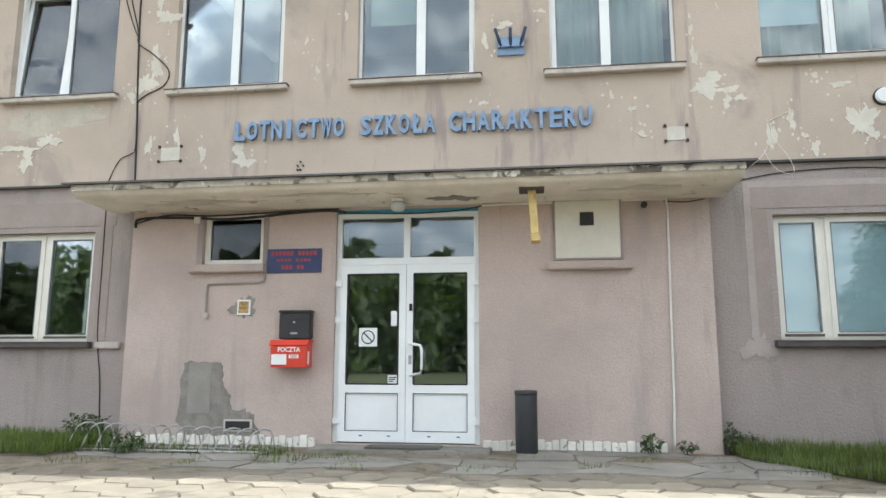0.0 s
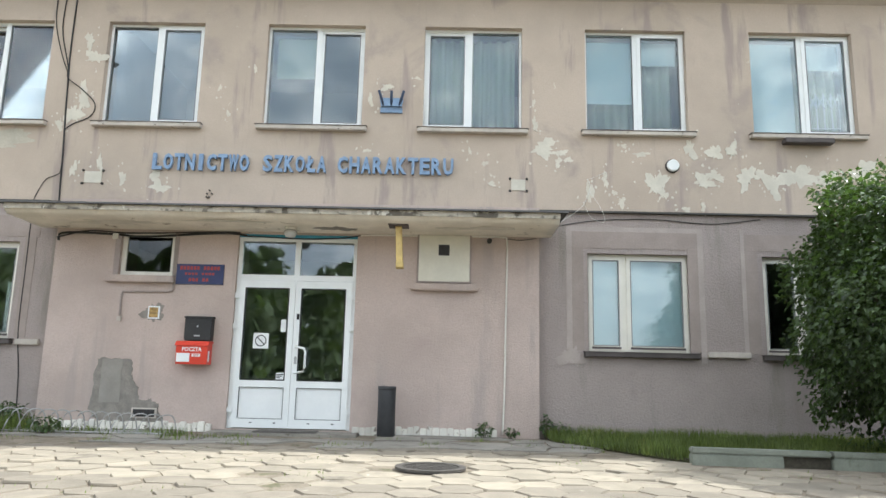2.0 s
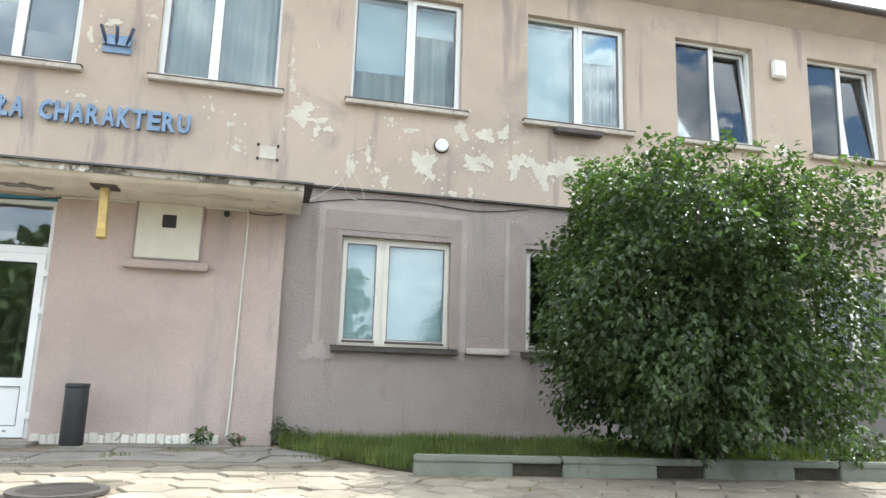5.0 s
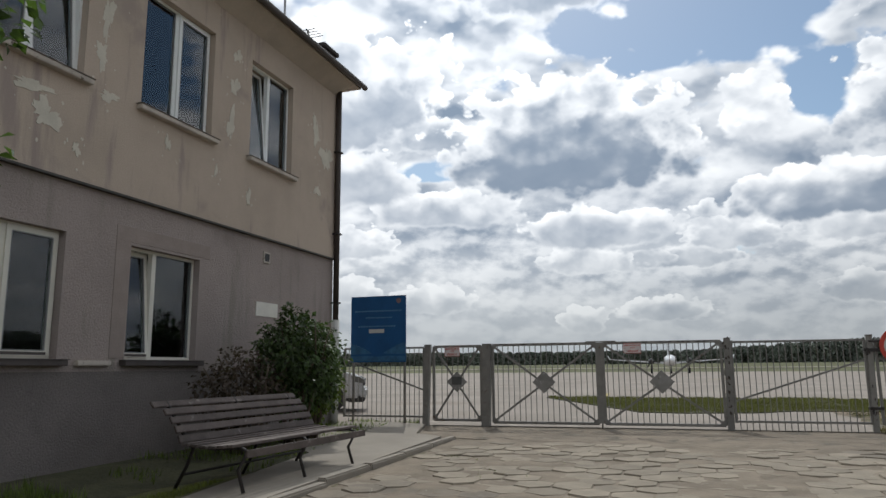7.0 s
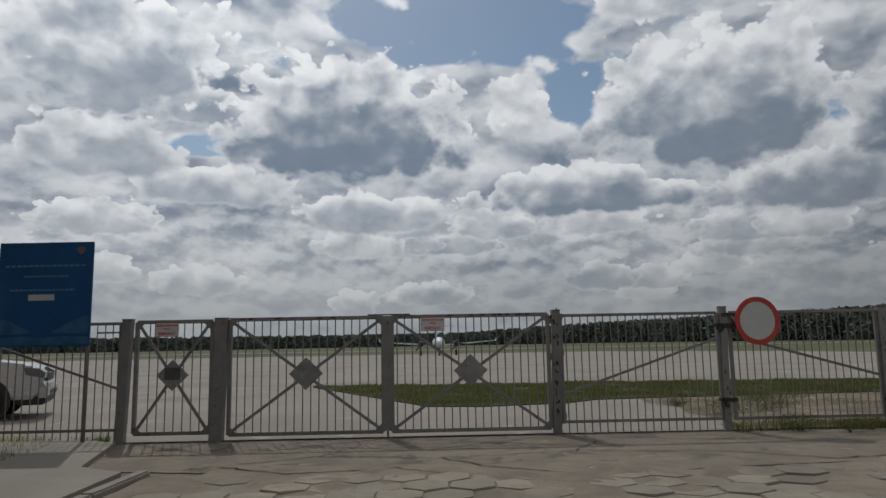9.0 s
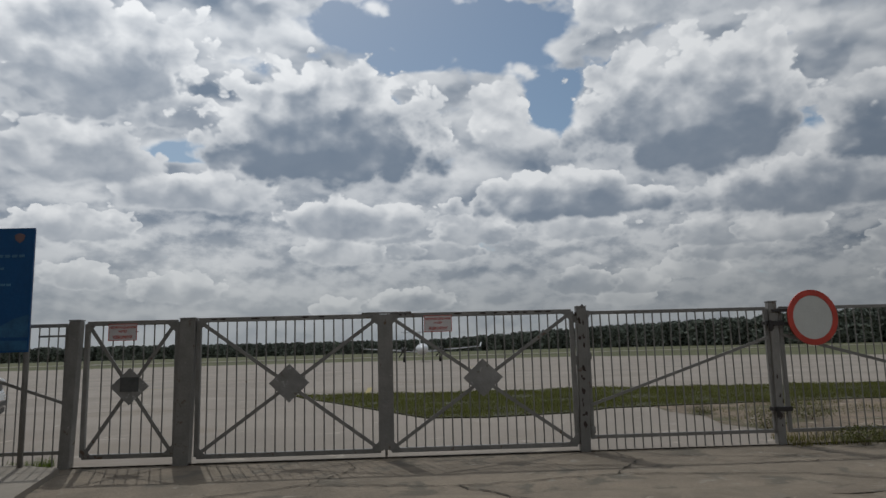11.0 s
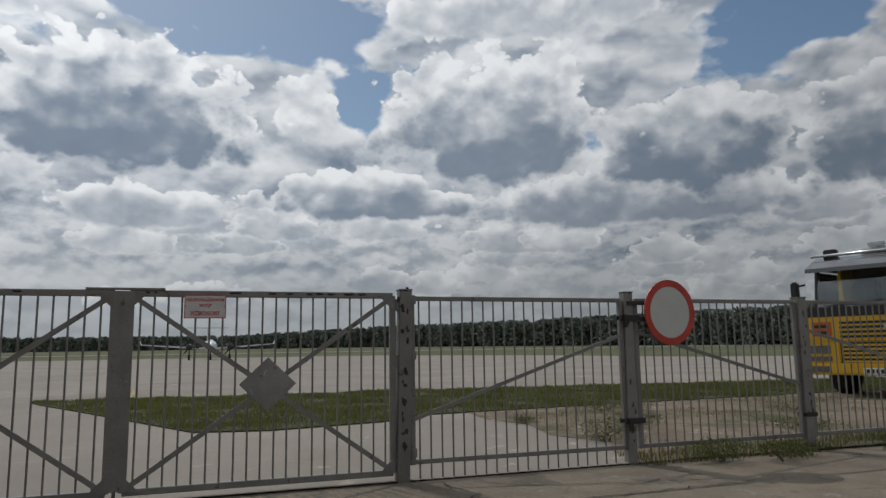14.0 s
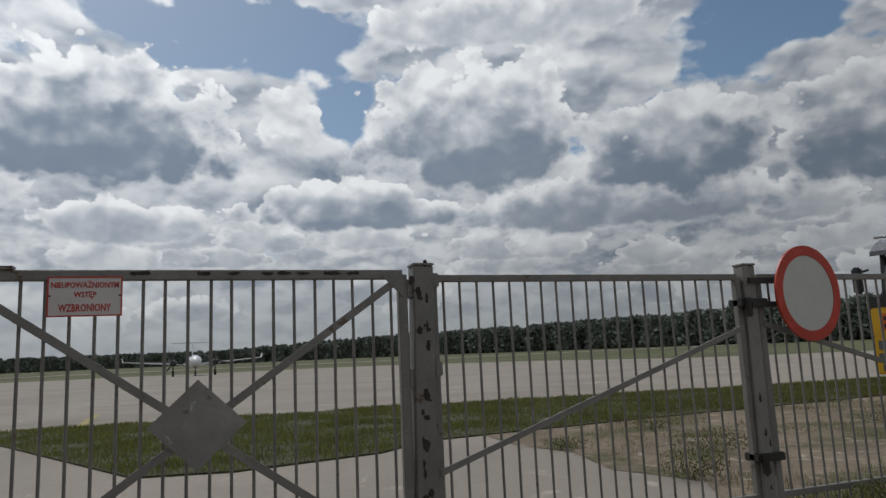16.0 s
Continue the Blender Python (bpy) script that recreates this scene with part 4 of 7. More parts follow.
def window(x0, x1, z0, z1, y, split=0.5, tilts=(0, 0), sill=M_SILL, label="white two-light window in a plain plaster reveal", fixed=None, paint=M_PVC):
    """A two-light window with its frame, sashes and outer sill; fixed: the light (0 or 1) whose pane sits in the thin frame with no sash."""
    global count
    count += 1
    w = thing(f"window_{count}", ((x0 + x1) / 2, y, z0), label, "window", kind="structure")
    f, t = 0.034, 0.07
    bm = bmesh.new()
    yy = y + 0.10
    quad_box(bm, x0, x1, yy, yy + t, z0, z0 + f), quad_box(bm, x0, x1, yy, yy + t, z1 - f, z1)
    quad_box(bm, x0, x0 + f, yy, yy + t, z0 + f, z1 - f), quad_box(bm, x1 - f, x1, yy, yy + t, z0 + f, z1 - f)
    xm = x0 + (x1 - x0) * split
    quad_box(bm, xm - 0.035, xm + 0.035, yy, yy + t, z0 + f, z1 - f)
    part("window_frame", bm, paint, w)
    for k, (a, b) in enumerate(((x0 + f, xm - 0.035), (xm + 0.035, x1 - f))):
        if k == fixed:
            p = part("pane", box(a, b, yy + 0.03, yy + 0.036, z0 + f, z1 - f), M_GLASS, w, "reflecting window pane")
            p.visible_shadow = False
            bead = bmesh.new()
            for q in ((a, a + 0.008, z0 + f, z1 - f), (b - 0.008, b, z0 + f, z1 - f), (a + 0.008, b - 0.008, z0 + f, z0 + f + 0.008), (a + 0.008, b - 0.008, z1 - f - 0.008, z1 - f)):
                quad_box(bead, q[0], q[1], yy + 0.012, yy + 0.029, q[2], q[3])
            part("seal", bead, M_SEAL, w)
        else:
            sash(w, a - 0.01, b + 0.01, z0 + f - 0.008, z1 - f + 0.008, yy - 0.018, tilts[k], paint=paint)
            if sill is M_SILLDARK:
                part("drain_strip", box(a + 0.03, b - 0.03, yy - 0.024, yy - 0.0165, z0 + f + 0.005, z0 + f + 0.035), M_SILLDARK, w, "dark strip under the pane")
    if sill:
        s = box(x0 - 0.07, x1 + 0.08, y - 0.09, y + 0.10, z0 - 0.075, z0 - 0.012, 0.008)
        part("window_sill", s, sill, w, "dirty concrete sill" if sill is M_SILL else "dark sheet sill")
        part("sill_cap", box(x0 - 0.08, x1 + 0.09, y - 0.10, y + 0.095, z0 - 0.012, z0 - 0.004), M_SILLTOP if sill is M_SILL else M_SILLDARK, w)
    return w


tilted = {0: (0.08, 0), 2: (0, 0.03), 3: (0.03, 0), 6: (0, 0.09), 7: (0, 0.10), 9: (0.10, 0)}
for i, (a, b) in enumerate(UPPER_WINDOWS):
    note = "white two-light window above a dirty concrete sill"
    if i in tilted:
        note = "white two-light window with one casement tilted open"
    window(a, b, *UP_Z, FACADE, (0.5, 0.515, 0.52, 0.47, 0.51, 0.515, 0.5, 0.5, 0.5, 0.5)[i], tilted.get(i, (0, 0)), label=note, fixed=1 if i in (0, 3, 9) else 0)
for i, (a, b) in enumerate(LOWER_WINDOWS):
    low, high = (1.235, 2.585) if a > 9 else LOW_Z
    window(a, b, low, high, LOWER, (0.5, 0.375, 0.4, 0.5, 0.5, 0.4)[i], (0.09, 0) if i == 5 else (0, 0), M_SILLDARK, label="cream-white ground-floor window above a dark sill", fixed=1 if i == 5 else None, paint=M_CREAMPVC)

# cloths behind the panes
CY = FACADE + 0.33
for i in (3,):
    a, b = UPPER_WINDOWS[i]
    curtain("net_curtain", a + 0.08, b - 0.08, 4.4, 5.85, CY, M_CURTAIN, "grey-white pleated net curtain behind the window", 9)
a, b = UPPER_WINDOWS[4]
curtain("roller_blind", a + 0.07, (a + b) / 2, 4.86, 5.85, CY - 0.05, M_BLIND, "pale blue roller blind half down", 0)
curtain("net_curtain", a + 0.1, b - 0.1, 4.4, 5.85, CY + 0.06, M_CURTAIN, "grey-white pleated net curtain behind the window", 8)
curtain("roller_blind", (a + b) / 2 + 0.1, b - 0.07, 5.48, 5.85, CY - 0.05, M_BLIND, "pale blue roller blind nearly up", 0)
a, b = UPPER_WINDOWS[5]
curtain("roller_blind", a + 0.06, (a + b) / 2 - 0.02, 4.36, 5.86, CY - 0.06, M_BLIND, "sky-blue roller blind fully down", 0)
curtain("roller_blind", (a + b) / 2 + 0.1, b - 0.07, 5.45, 5.85, CY - 0.05, M_BLIND, "pale blue roller blind nearly up", 0)
curtain("net_curtain", (a + b) / 2, b - 0.06, 4.4, 5.85, CY + 0.06, M_CURTAIN, "white net curtain with folds", 5)
a, b = UPPER_WINDOWS[8]
curtain("net_curtain", a + 0.08, (a + b) / 2, 4.4, 5.85, CY, M_CURTAIN, "white net curtain with folds", 5)
a, b = UPPER_WINDOWS[9]
curtain("net_curtain", a + 0.08, (a + b) / 2 + 0.1, 4.4, 5.85, CY + 0.06, M_CURTAIN, "white net curtain with folds", 5)
a, b = UPPER_WINDOWS[2]
curtain("roller_blind", a + 0.08, (a + b) / 2, 5.2, 5.85, CY, M_CURTAIN, "grey roller blind part way down", 0)
a, b = LOWER_WINDOWS[1]
curtain("roller_blind", a + 0.03, a + 0.50, 1.215, 2.52, LOWER + 0.20, M_BLIND, "pale blue roller blind fully down", 0)
curtain("roller_blind", a + 0.55, b - 0.03, 1.215, 2.52, LOWER + 0.20, M_BLIND, "pale blue roller blind fully down", 0)
a, b = LOWER_WINDOWS[5]
curtain("net_curtain", a + 0.3, b - 0.1, 1.34, 2.5, LOWER + 0.33, M_CURTAIN, "white net curtain with folds", 6)
for i in (3,):
    a, b = LOWER_WINDOWS[i]
    curtain("net_curtain", a + 0.08, b - 0.08, 1.34, 2.5, LOWER + 0.33, M_CURTAIN, "white net curtain with folds", 8)
a, b = LOWER_WINDOWS[4]
curtain("roller_blind", a + 0.08, b - 0.08, 1.8, 2.5, LOWER + 0.3, M_BLIND, "pale blue roller blind half down", 0)
a, b = LOWER_WINDOWS[0]
curtain("roller_blind", b - 0.28, b - 0.08, 1.3, 2.0, LOWER + 0.30, M_PAPER, "white board leaning behind the window", 0)
# white lattice behind one pane
grille = thing("window_grille", (5.85, CY - 0.02, 4.4), "white lattice grille behind an upper window", "grille")
a, b = 5.74, 6.30
for i in range(6):
    part("bar", tube([(a + (b - a) * i / 5, CY - 0.03, 4.38), (a + (b - a) * i / 5, CY - 0.03, 5.1)], 0.009, 6), M_PVC, grille)
for i in range(5):
    x = a + (b - a) * i / 5
    w = (b - a) / 5
    part("lattice", tube([(x, CY - 0.04, 4.86), (x + w, CY - 0.04, 5.06)], 0.008, 6), M_PVC, grille)
    part("lattice", tube([(x + w, CY - 0.045, 4.86), (x, CY - 0.045, 5.06)], 0.008, 6), M_PVC, grille)
part("rail", tube([(a, CY - 0.03, 4.55), (b, CY - 0.03, 4.55)], 0.009, 6), M_PVC, grille)
solo("flower_ledge", box(5.25, 5.95, FACADE - 0.16, FACADE - 0.02, 4.17, 4.245, 0.01), M_SILLDARK, "dark metal ledge below an upper window sill", "ledge")

# pale and grey bands of plaster round the lower windows, small ledge between them
for x0, x1, z0, z1, m in ((2.16, 4.08, 2.86, 2.93, M_PALEPATCH), (2.16, 2.24, 1.2, 2.86, M_PALEPATCH), (4.00, 4.08, 1.05, 2.86, M_PALEPATCH), (2.24, 4.00, 2.62, 2.86, M_GREYBAND), (2.24, 2.40, 1.2, 2.62, M_GREYBAND), (3.86, 4.00, 1.2, 2.62, M_GREYBAND),
                          (4.60, 4.66, 1.1, 2.93, M_PALEPATCH), (4.66, 4.83, 1.2, 2.62, M_GREYBAND), (4.66, 6.5, 2.62, 2.86, M_GREYBAND), (-7.3, -5.3, 2.62, 2.93, M_GREYBAND), (-5.5, -5.34, 1.2, 2.62, M_GREYBAND), (11.5, 11.72, 1.25, 2.62, M_GREYBAND), (11.5, 13.2, 2.62, 2.8, M_GREYBAND)):
    part("plaster_band", box(x0, x1, LOWER - 0.006, LOWER + 0.002, z0, z1, 0.002), m, wall_east if x0 > 0 else wall_west, "pale worn plaster band" if m is M_PALEPATCH else "grey plaster band")
part("plaster_flake", blotch(2.22, 1.10, 0.30, 0.30, LOWER, 0.0095, 3), M_PALEPATCH, wall_east)
part("ledge", box(4.08, 4.66, LOWER - 0.07, LOWER + 0.02, 1.13, 1.21, 0.01), M_SILL, wall_east, "short concrete ledge between windows")
part("ledge", box(-5.45, -5.12, LOWER - 0.05, LOWER + 0.02, 1.1, 1.18, 0.01), M_SILL, wall_west, "short concrete ledge")
part("ledge", box(11.02, 11.5, LOWER - 0.06, LOWER + 0.02, 1.16, 1.22, 0.01), M_SILL, wall_east, "short concrete ledge between windows")
vent = thing("wall_vent", (14.6, LOWER, 2.78), "small dark wall vent under the cornice", "vent")
part("frame", box(14.50, 14.68, LOWER - 0.02, LOWER + 0.01, 2.76, 2.94, 0.004), M_SILL, vent)
part("grille", box(14.53, 14.65, LOWER - 0.024, LOWER - 0.012, 2.79, 2.91), M_BLACKBOX, vent)
solo("notice_sheet", box(14.35, 14.95, LOWER - 0.012, LOWER + 0.001, 1.92, 2.14, 0.002), M_WHITEPLATE, "pale notice sheet on the wall above the shrub", "notice")

# peeled flakes of the upper wall: x, z, width, height
FLAKES = [(1.85, 4.06, 0.34, 0.26), (2.08, 4.00, 0.2, 0.1), (2.05, 3.86, 0.08, 0.16), (2.2, 3.9, 0.1, 0.1), (2.50, 3.42, 0.10, 0.34), (2.72, 3.62, 0.09, 0.22), (2.95, 3.28, 0.12, 0.14), (2.85, 3.42, 0.07, 0.08),
          (3.45, 3.58, 0.26, 0.40), (3.55, 3.42, 0.12, 0.15), (4.12, 3.62, 0.30, 0.2), (4.28, 3.70, 0.24, 0.16), (3.95, 4.08, 0.16, 0.3), (4.3, 4.05, 0.2, 0.26), (4.55, 4.1, 0.14, 0.26), (4.72, 3.68, 0.24, 0.34), (4.95, 3.72, 0.2, 0.2), (5.1, 3.55, 0.2, 0.34),
          (5.45, 3.70, 0.5, 0.36), (5.9, 3.65, 0.4, 0.3), (6.4, 3.8, 0.42, 0.3), (6.9, 3.6, 0.3, 0.3), (7.4, 3.9, 0.3, 0.2), (3.25, 4.0, 0.24, 0.07), (3.0, 4.12, 0.1, 0.06), (3.86, 3.2, 0.1, 0.1), (4.1, 3.24, 0.08, 0.12),
          (1.1, 3.52, 0.12, 0.07), (1.0, 3.82, 0.09, 0.08), (0.78, 4.0, 0.05, 0.1), (1.72, 4.42, 0.08, 0.2), (1.7, 4.75, 0.05, 0.12), (-0.45, 4.95, 0.16, 0.12), (-0.68, 4.75, 0.08, 0.2), (0.0, 5.1, 0.1, 0.05), (-3.72, 3.52, 0.16, 0.34), (-3.64, 3.36, 0.24, 0.14), (-4.2, 3.5, 0.13, 0.16),
          (-4.9, 4.72, 0.18, 0.4), (-5.02, 4.45, 0.24, 0.3), (-5.2, 4.28, 0.1, 0.18), (-4.78, 5.35, 0.3, 0.2), (-4.9, 5.6, 0.14, 0.24), (-4.92, 3.62, 0.1, 0.22), (-4.55, 3.72, 0.08, 0.26), (-6.3, 3.75, 0.3, 0.18), (-6.6, 3.5, 0.2, 0.3), (-6.75, 3.66, 0.5, 0.09), (-2.4, 5.2, 0.05, 0.12), (-2.9, 4.9, 0.05, 0.1), (-2.75, 4.5, 0.06, 0.09), (-0.7, 3.98, 0.1, 0.06),
          (11.1, 5.2, 0.16, 0.5), (11.05, 4.7, 0.18, 0.3), (11.2, 4.25, 0.3, 0.12), (13.55, 5.3, 0.2, 0.3), (13.5, 4.7, 0.18, 0.5), (13.6, 5.8, 0.2, 0.2), (16.0, 5.4, 0.24, 0.5), (16.4, 5.0, 0.4, 0.5), (16.1, 4.3, 0.2, 0.2), (9.0, 4.3, 0.3, 0.2), (10.2, 4.0, 0.5, 0.12), (10.4, 3.75, 0.34, 0.3), (10.8, 3.5, 0.1, 0.15), (12.2, 4.0, 0.1, 0.2), (13.2, 3.9, 0.06, 0.2), (14.0, 3.7, 0.1, 0.3)]
for i, (x, z, w, h) in enumerate(FLAKES):
    part("peeled_flake", blotch(x, z, w, h, FACADE, 0.003 + 0.00025 * (i % 17), i), M_PEEL, wall_upper, "bare pale plaster where paint has peeled")
part("bare_patch", blotch(-6.35, 4.02, 1.25, 0.42, FACADE, 0.0025, 91), M_BAREPLASTER, wall_upper, "bare grey plaster under the window sill")
rng = random.Random(31)
specks = bmesh.new()
for x, z, w, h in FLAKES:
    for _ in range(5):
        a, r = rng.uniform(0, math.tau), rng.uniform(0.6, 1.5)
        px, pz, s = x + r * (w * 0.5 + 0.08) * math.cos(a), z + r * (h * 0.5 + 0.08) * math.sin(a), rng.uniform(0.005, 0.02)
        ring = [(px + s * rng.uniform(0.5, 1.3) * math.cos(k * math.tau / 6), pz + s * rng.uniform(0.6, 1.7) * math.sin(k * math.tau / 6)) for k in range(6)]
        if 3.12 < pz < 5.9 and not any(u - 0.12 < px < v + 0.12 and UP_Z[0] - 0.1 < pz < UP_Z[1] for u, v in UPPER_WINDOWS):
            lo, hi = ([specks.verts.new((u, y, v)) for u, v in ring] for y in (FACADE + 0.001, FACADE - rng.uniform(0.0008, 0.0028)))
            specks.faces.new(hi)
            for k in range(6):
                specks.faces.new((lo[k], lo[(k + 1) % 6], hi[(k + 1) % 6], hi[k]))
bmesh.ops.recalc_face_normals(specks, faces=specks.faces[:])
part("paint_specks", specks, M_PEEL, wall_upper, "small chips of missing paint", "stuff")

# ---- entrance: canopy, door, porch wall things ----
canopy = thing("canopy", (-1.65, 8.2, 2.75), "peeling concrete canopy over the entrance with a tar-sheet top", "canopy", kind="structure")
bm = bmesh.new()
rng = random.Random(11)
steps = 46
top, mid, low, back_t, back_b = [], [], [], [], []
for k in range(steps + 1):
    x = -5.20 + 7.12 * k / steps
    dy, dz = rng.uniform(-0.008, 0.008), rng.uniform(-0.012, 0.012)
    top.append(bm.verts.new((x, 7.33 + dy, 2.875 + dz * 0.4)))
    mid.append(bm.verts.new((x, 7.345 + dy, 2.81 + dz)))
    low.append(bm.verts.new((x, 7.40 + dy, 2.745 + dz)))
    back_t.append(bm.verts.new((x, PORCH + 0.01, 2.885)))
    back_b.append(bm.verts.new((x, PORCH + 0.01, 2.725)))
for k in range(steps):
    for a, b in ((low, mid), (mid, top), (top, back_t), (back_b, low)):
        bm.faces.new((a[k], a[k + 1], b[k + 1], b[k])).smooth = True
for k in (0, steps):
    bm.faces.new((top[k], mid[k], low[k], back_b[k], back_t[k]))
bmesh.ops.recalc_face_normals(bm, faces=bm.faces[:])
part("slab", bm, M_CANOPY, canopy)
part("edge", box(-5.20, 1.92, 7.322, 7.336, 2.80, 2.872, 0.003), M_CANEDGE, canopy, "stained flaking front edge")
part("top_sheet", prism([(7.27, 2.868), (7.29, 2.895), (8.32, 2.935), (8.32, 2.905), (7.32, 2.878)], "x", -5.29, 2.02), M_TAR, canopy, "dark tar sheet on top")
for i, (x, y, w, h) in enumerate(((-3.9, 7.75, 1.3, 0.25), (-1.0, 7.9, 0.5, 0.3), (0.9, 7.7, 0.9, 0.2), (-2.4, 7.55, 0.9, 0.14))):
    b = blotch(x, 0, w, h, 0, 0.004, 70 + i)
    b.transform(Matrix.Translation((0, y, 2.7335)) @ Matrix.Rotation(radians(90), 4, "X"))
    part("flaked_patch", b, M_CEMENT if i == 1 else M_PEEL, canopy, "flaked paint under the canopy")

globe = thing("ceiling_lamp", (-1.62, 7.85, 2.6), "round frosted lamp with a pale collar under the canopy", "lamp")
part("collar", moved(lathe([(0.075, 0.10), (0.075, 0.14)], 20), -1.62, 7.85, 2.595), M_WHITEPLATE, globe)
part("globe", moved(lathe([(0.02, 0.0), (0.065, 0.012), (0.088, 0.05), (0.085, 0.085), (0.06, 0.11)], 20), -1.62, 7.85, 2.585), M_LAMPGLASS, globe)

bracket = thing("light_bracket", (-0.15, 7.7, 2.2), "ochre enamel bracket hanging from the canopy", "bracket")
part("foot_plate", box(-0.28, -0.02, 7.50, 7.74, 2.715, 2.738, 0.004), M_SILLDARK, bracket)
part("arm", beam((-0.15, 7.62, 2.72), (-0.12, 7.56, 2.24), 0.085, 0.09, (0, 1, 0), 0.006), M_OCHRE, bracket)
part("end_cap", beam((-0.12, 7.56, 2.24), (-0.115, 7.55, 2.16), 0.095, 0.10, (0, 1, 0), 0.006), M_OCHRE, bracket, "chipped brown end")

# the double entrance door with its fanlight
door = thing("door_1", (-1.59, 8.27, 0.055), "white glazed double entrance door with fanlight", "door", kind="structure")
X0, X1, ZB, ZT, DY = -2.42, -0.76, 0.055, 2.66, 8.265
bm = bmesh.new()
quad_box(bm, X0, X0 + 0.055, DY, DY + 0.07, ZB, ZT), quad_box(bm, X1 - 0.055, X1, DY, DY + 0.07, ZB, ZT)
quad_box(bm, X0 + 0.055, X1 - 0.055, DY, DY + 0.07, ZT - 0.055, ZT), quad_box(bm, X0 + 0.055, X1 - 0.055, DY, DY + 0.07, 2.055, 2.135)
quad_box(bm, -1.63, -1.555, DY, DY + 0.07, 2.135, ZT - 0.055)
part("door_frame", bm, M_PVC, door)
part("head_board", box(X0, X1, DY - 0.02, DY + 0.06, ZT, 2.70), M_BLUEPAINT, door, "light blue head board")
for a, b in ((X0 + 0.055, -1.63), (-1.555, X1 - 0.055)):
    p = part("fanlight_pane", box(a, b, DY + 0.03, DY + 0.036, 2.135, ZT - 0.055), M_GLASS, door, "reflecting fanlight pane")
    p.visible_shadow = False
for a, b in ((-2.365, -1.595), (-1.59, -0.815)):
    leaf = bmesh.new()
    y0, y1 = DY - 0.02, DY + 0.045
    quad_box(leaf, a, a + 0.085, y0, y1, 0.07, 2.05), quad_box(leaf, b - 0.085, b, y0, y1, 0.07, 2.05)
    for z0, z1 in ((0.07, 0.19), (0.60, 0.70), (1.945, 2.05)):
        quad_box(leaf, a + 0.085, b - 0.085, y0, y1, z0, z1)
    l = part("leaf", leaf, M_PVC, door)
    part("panel", box(a + 0.085, b - 0.085, y0 + 0.018, y1 - 0.01, 0.19, 0.60), M_PVC, l)
    p = part("pane", box(a + 0.085, b - 0.085, y0 + 0.03, y0 + 0.036, 0.70, 1.945), M_DOORGLASS, l, "dark reflecting door pane")
    p.visible_shadow = False
    seal = bmesh.new()
    for z0, z1 in ((0.70, 1.945), (0.19, 0.60)):
        t = 0.007 if z0 > 0.5 else 0.003
        for q in ((a + 0.085 - t, a + 0.085 + t, z0, z1), (b - 0.085 - t, b - 0.085 + t, z0, z1), (a + 0.085, b - 0.085, z0 - t, z0 + t), (a + 0.085, b - 0.085, z1 - t, z1 + t)):
            quad_box(seal, q[0], q[1], y0 - 0.002, y0 + 0.02, q[2], q[3])
    part("seal", seal, M_RUBBER, l)
    side = a - 0.02 if a < -2 else b + 0.02
    for z in (0.26, 1.38, 1.80):
        part("hinge", box(side - 0.045, side + 0.045, y0 - 0.022, y0 + 0.0, z, z + 0.075, 0.008), M_PVC, l, "white door hinge")
    for x in (a + 0.25, b - 0.2):
        part("drain_cap", box(x, x + 0.035, y0 - 0.004, y0 + 0.001, 0.13, 0.142), M_RUBBER, l)
handle = part("door_handle", tube([(-1.535, 8.25, 0.80), (-1.535, 8.19, 0.80), (-1.42, 8.185, 0.82), (-1.40, 8.185, 0.87), (-1.40, 8.185, 1.08), (-1.42, 8.185, 1.13), (-1.535, 8.19, 1.15), (-1.535, 8.25, 1.15)], 0.016, 10), M_PVC, door, "white bow handle")
part("lock", box(-1.56, -1.525, 8.235, 8.247, 0.92, 1.02, 0.003), M_STEEL, door)
part("bolt", box(-1.555, -1.52, 8.232, 8.247, 1.52, 1.60, 0.003), M_RUBBER, door)
part("push_plate", box(-1.77, -1.70, 8.262, 8.274, 1.35, 1.52, 0.003), M_PAPER, door, "pale notice behind the pane")
sticker = part("no_dogs_sticker", box(-2.14, -1.93, 8.268, 8.273, 1.12, 1.33), M_PAPER, door, "white square prohibition sticker")
ring = lathe([(0.078, -0.001), (0.078, 0.001), (0.066, 0.001), (0.066, -0.001)], 28, ring=True)
ring.transform(Matrix.Translation((-2.035, 8.266, 1.225)) @ Matrix.Rotation(radians(90), 4, "X"))
part("ring", ring, M_INK, sticker)
part("slash", beam((-2.085, 8.2655, 1.275), (-1.985, 8.2655, 1.175), 0.002, 0.014, (1, 0, 1)), M_INK, sticker)
note = part("notice_sticker", box(-1.80, -1.685, 8.268, 8.273, 0.71, 0.80), M_PAPER, door, "white printed notice")
for i in range(3):
    part("print_bar", box(-1.79, -1.70 - 0.02 * i, 8.2665, 8.2675, 0.77 - 0.022 * i, 0.782 - 0.022 * i), M_INK, note)
solo("threshold", box(-2.42, -0.76, 8.21, 8.36, 0.03, 0.058, 0.006), M_SLAB, "worn concrete threshold under the door", "threshold", kind="structure")

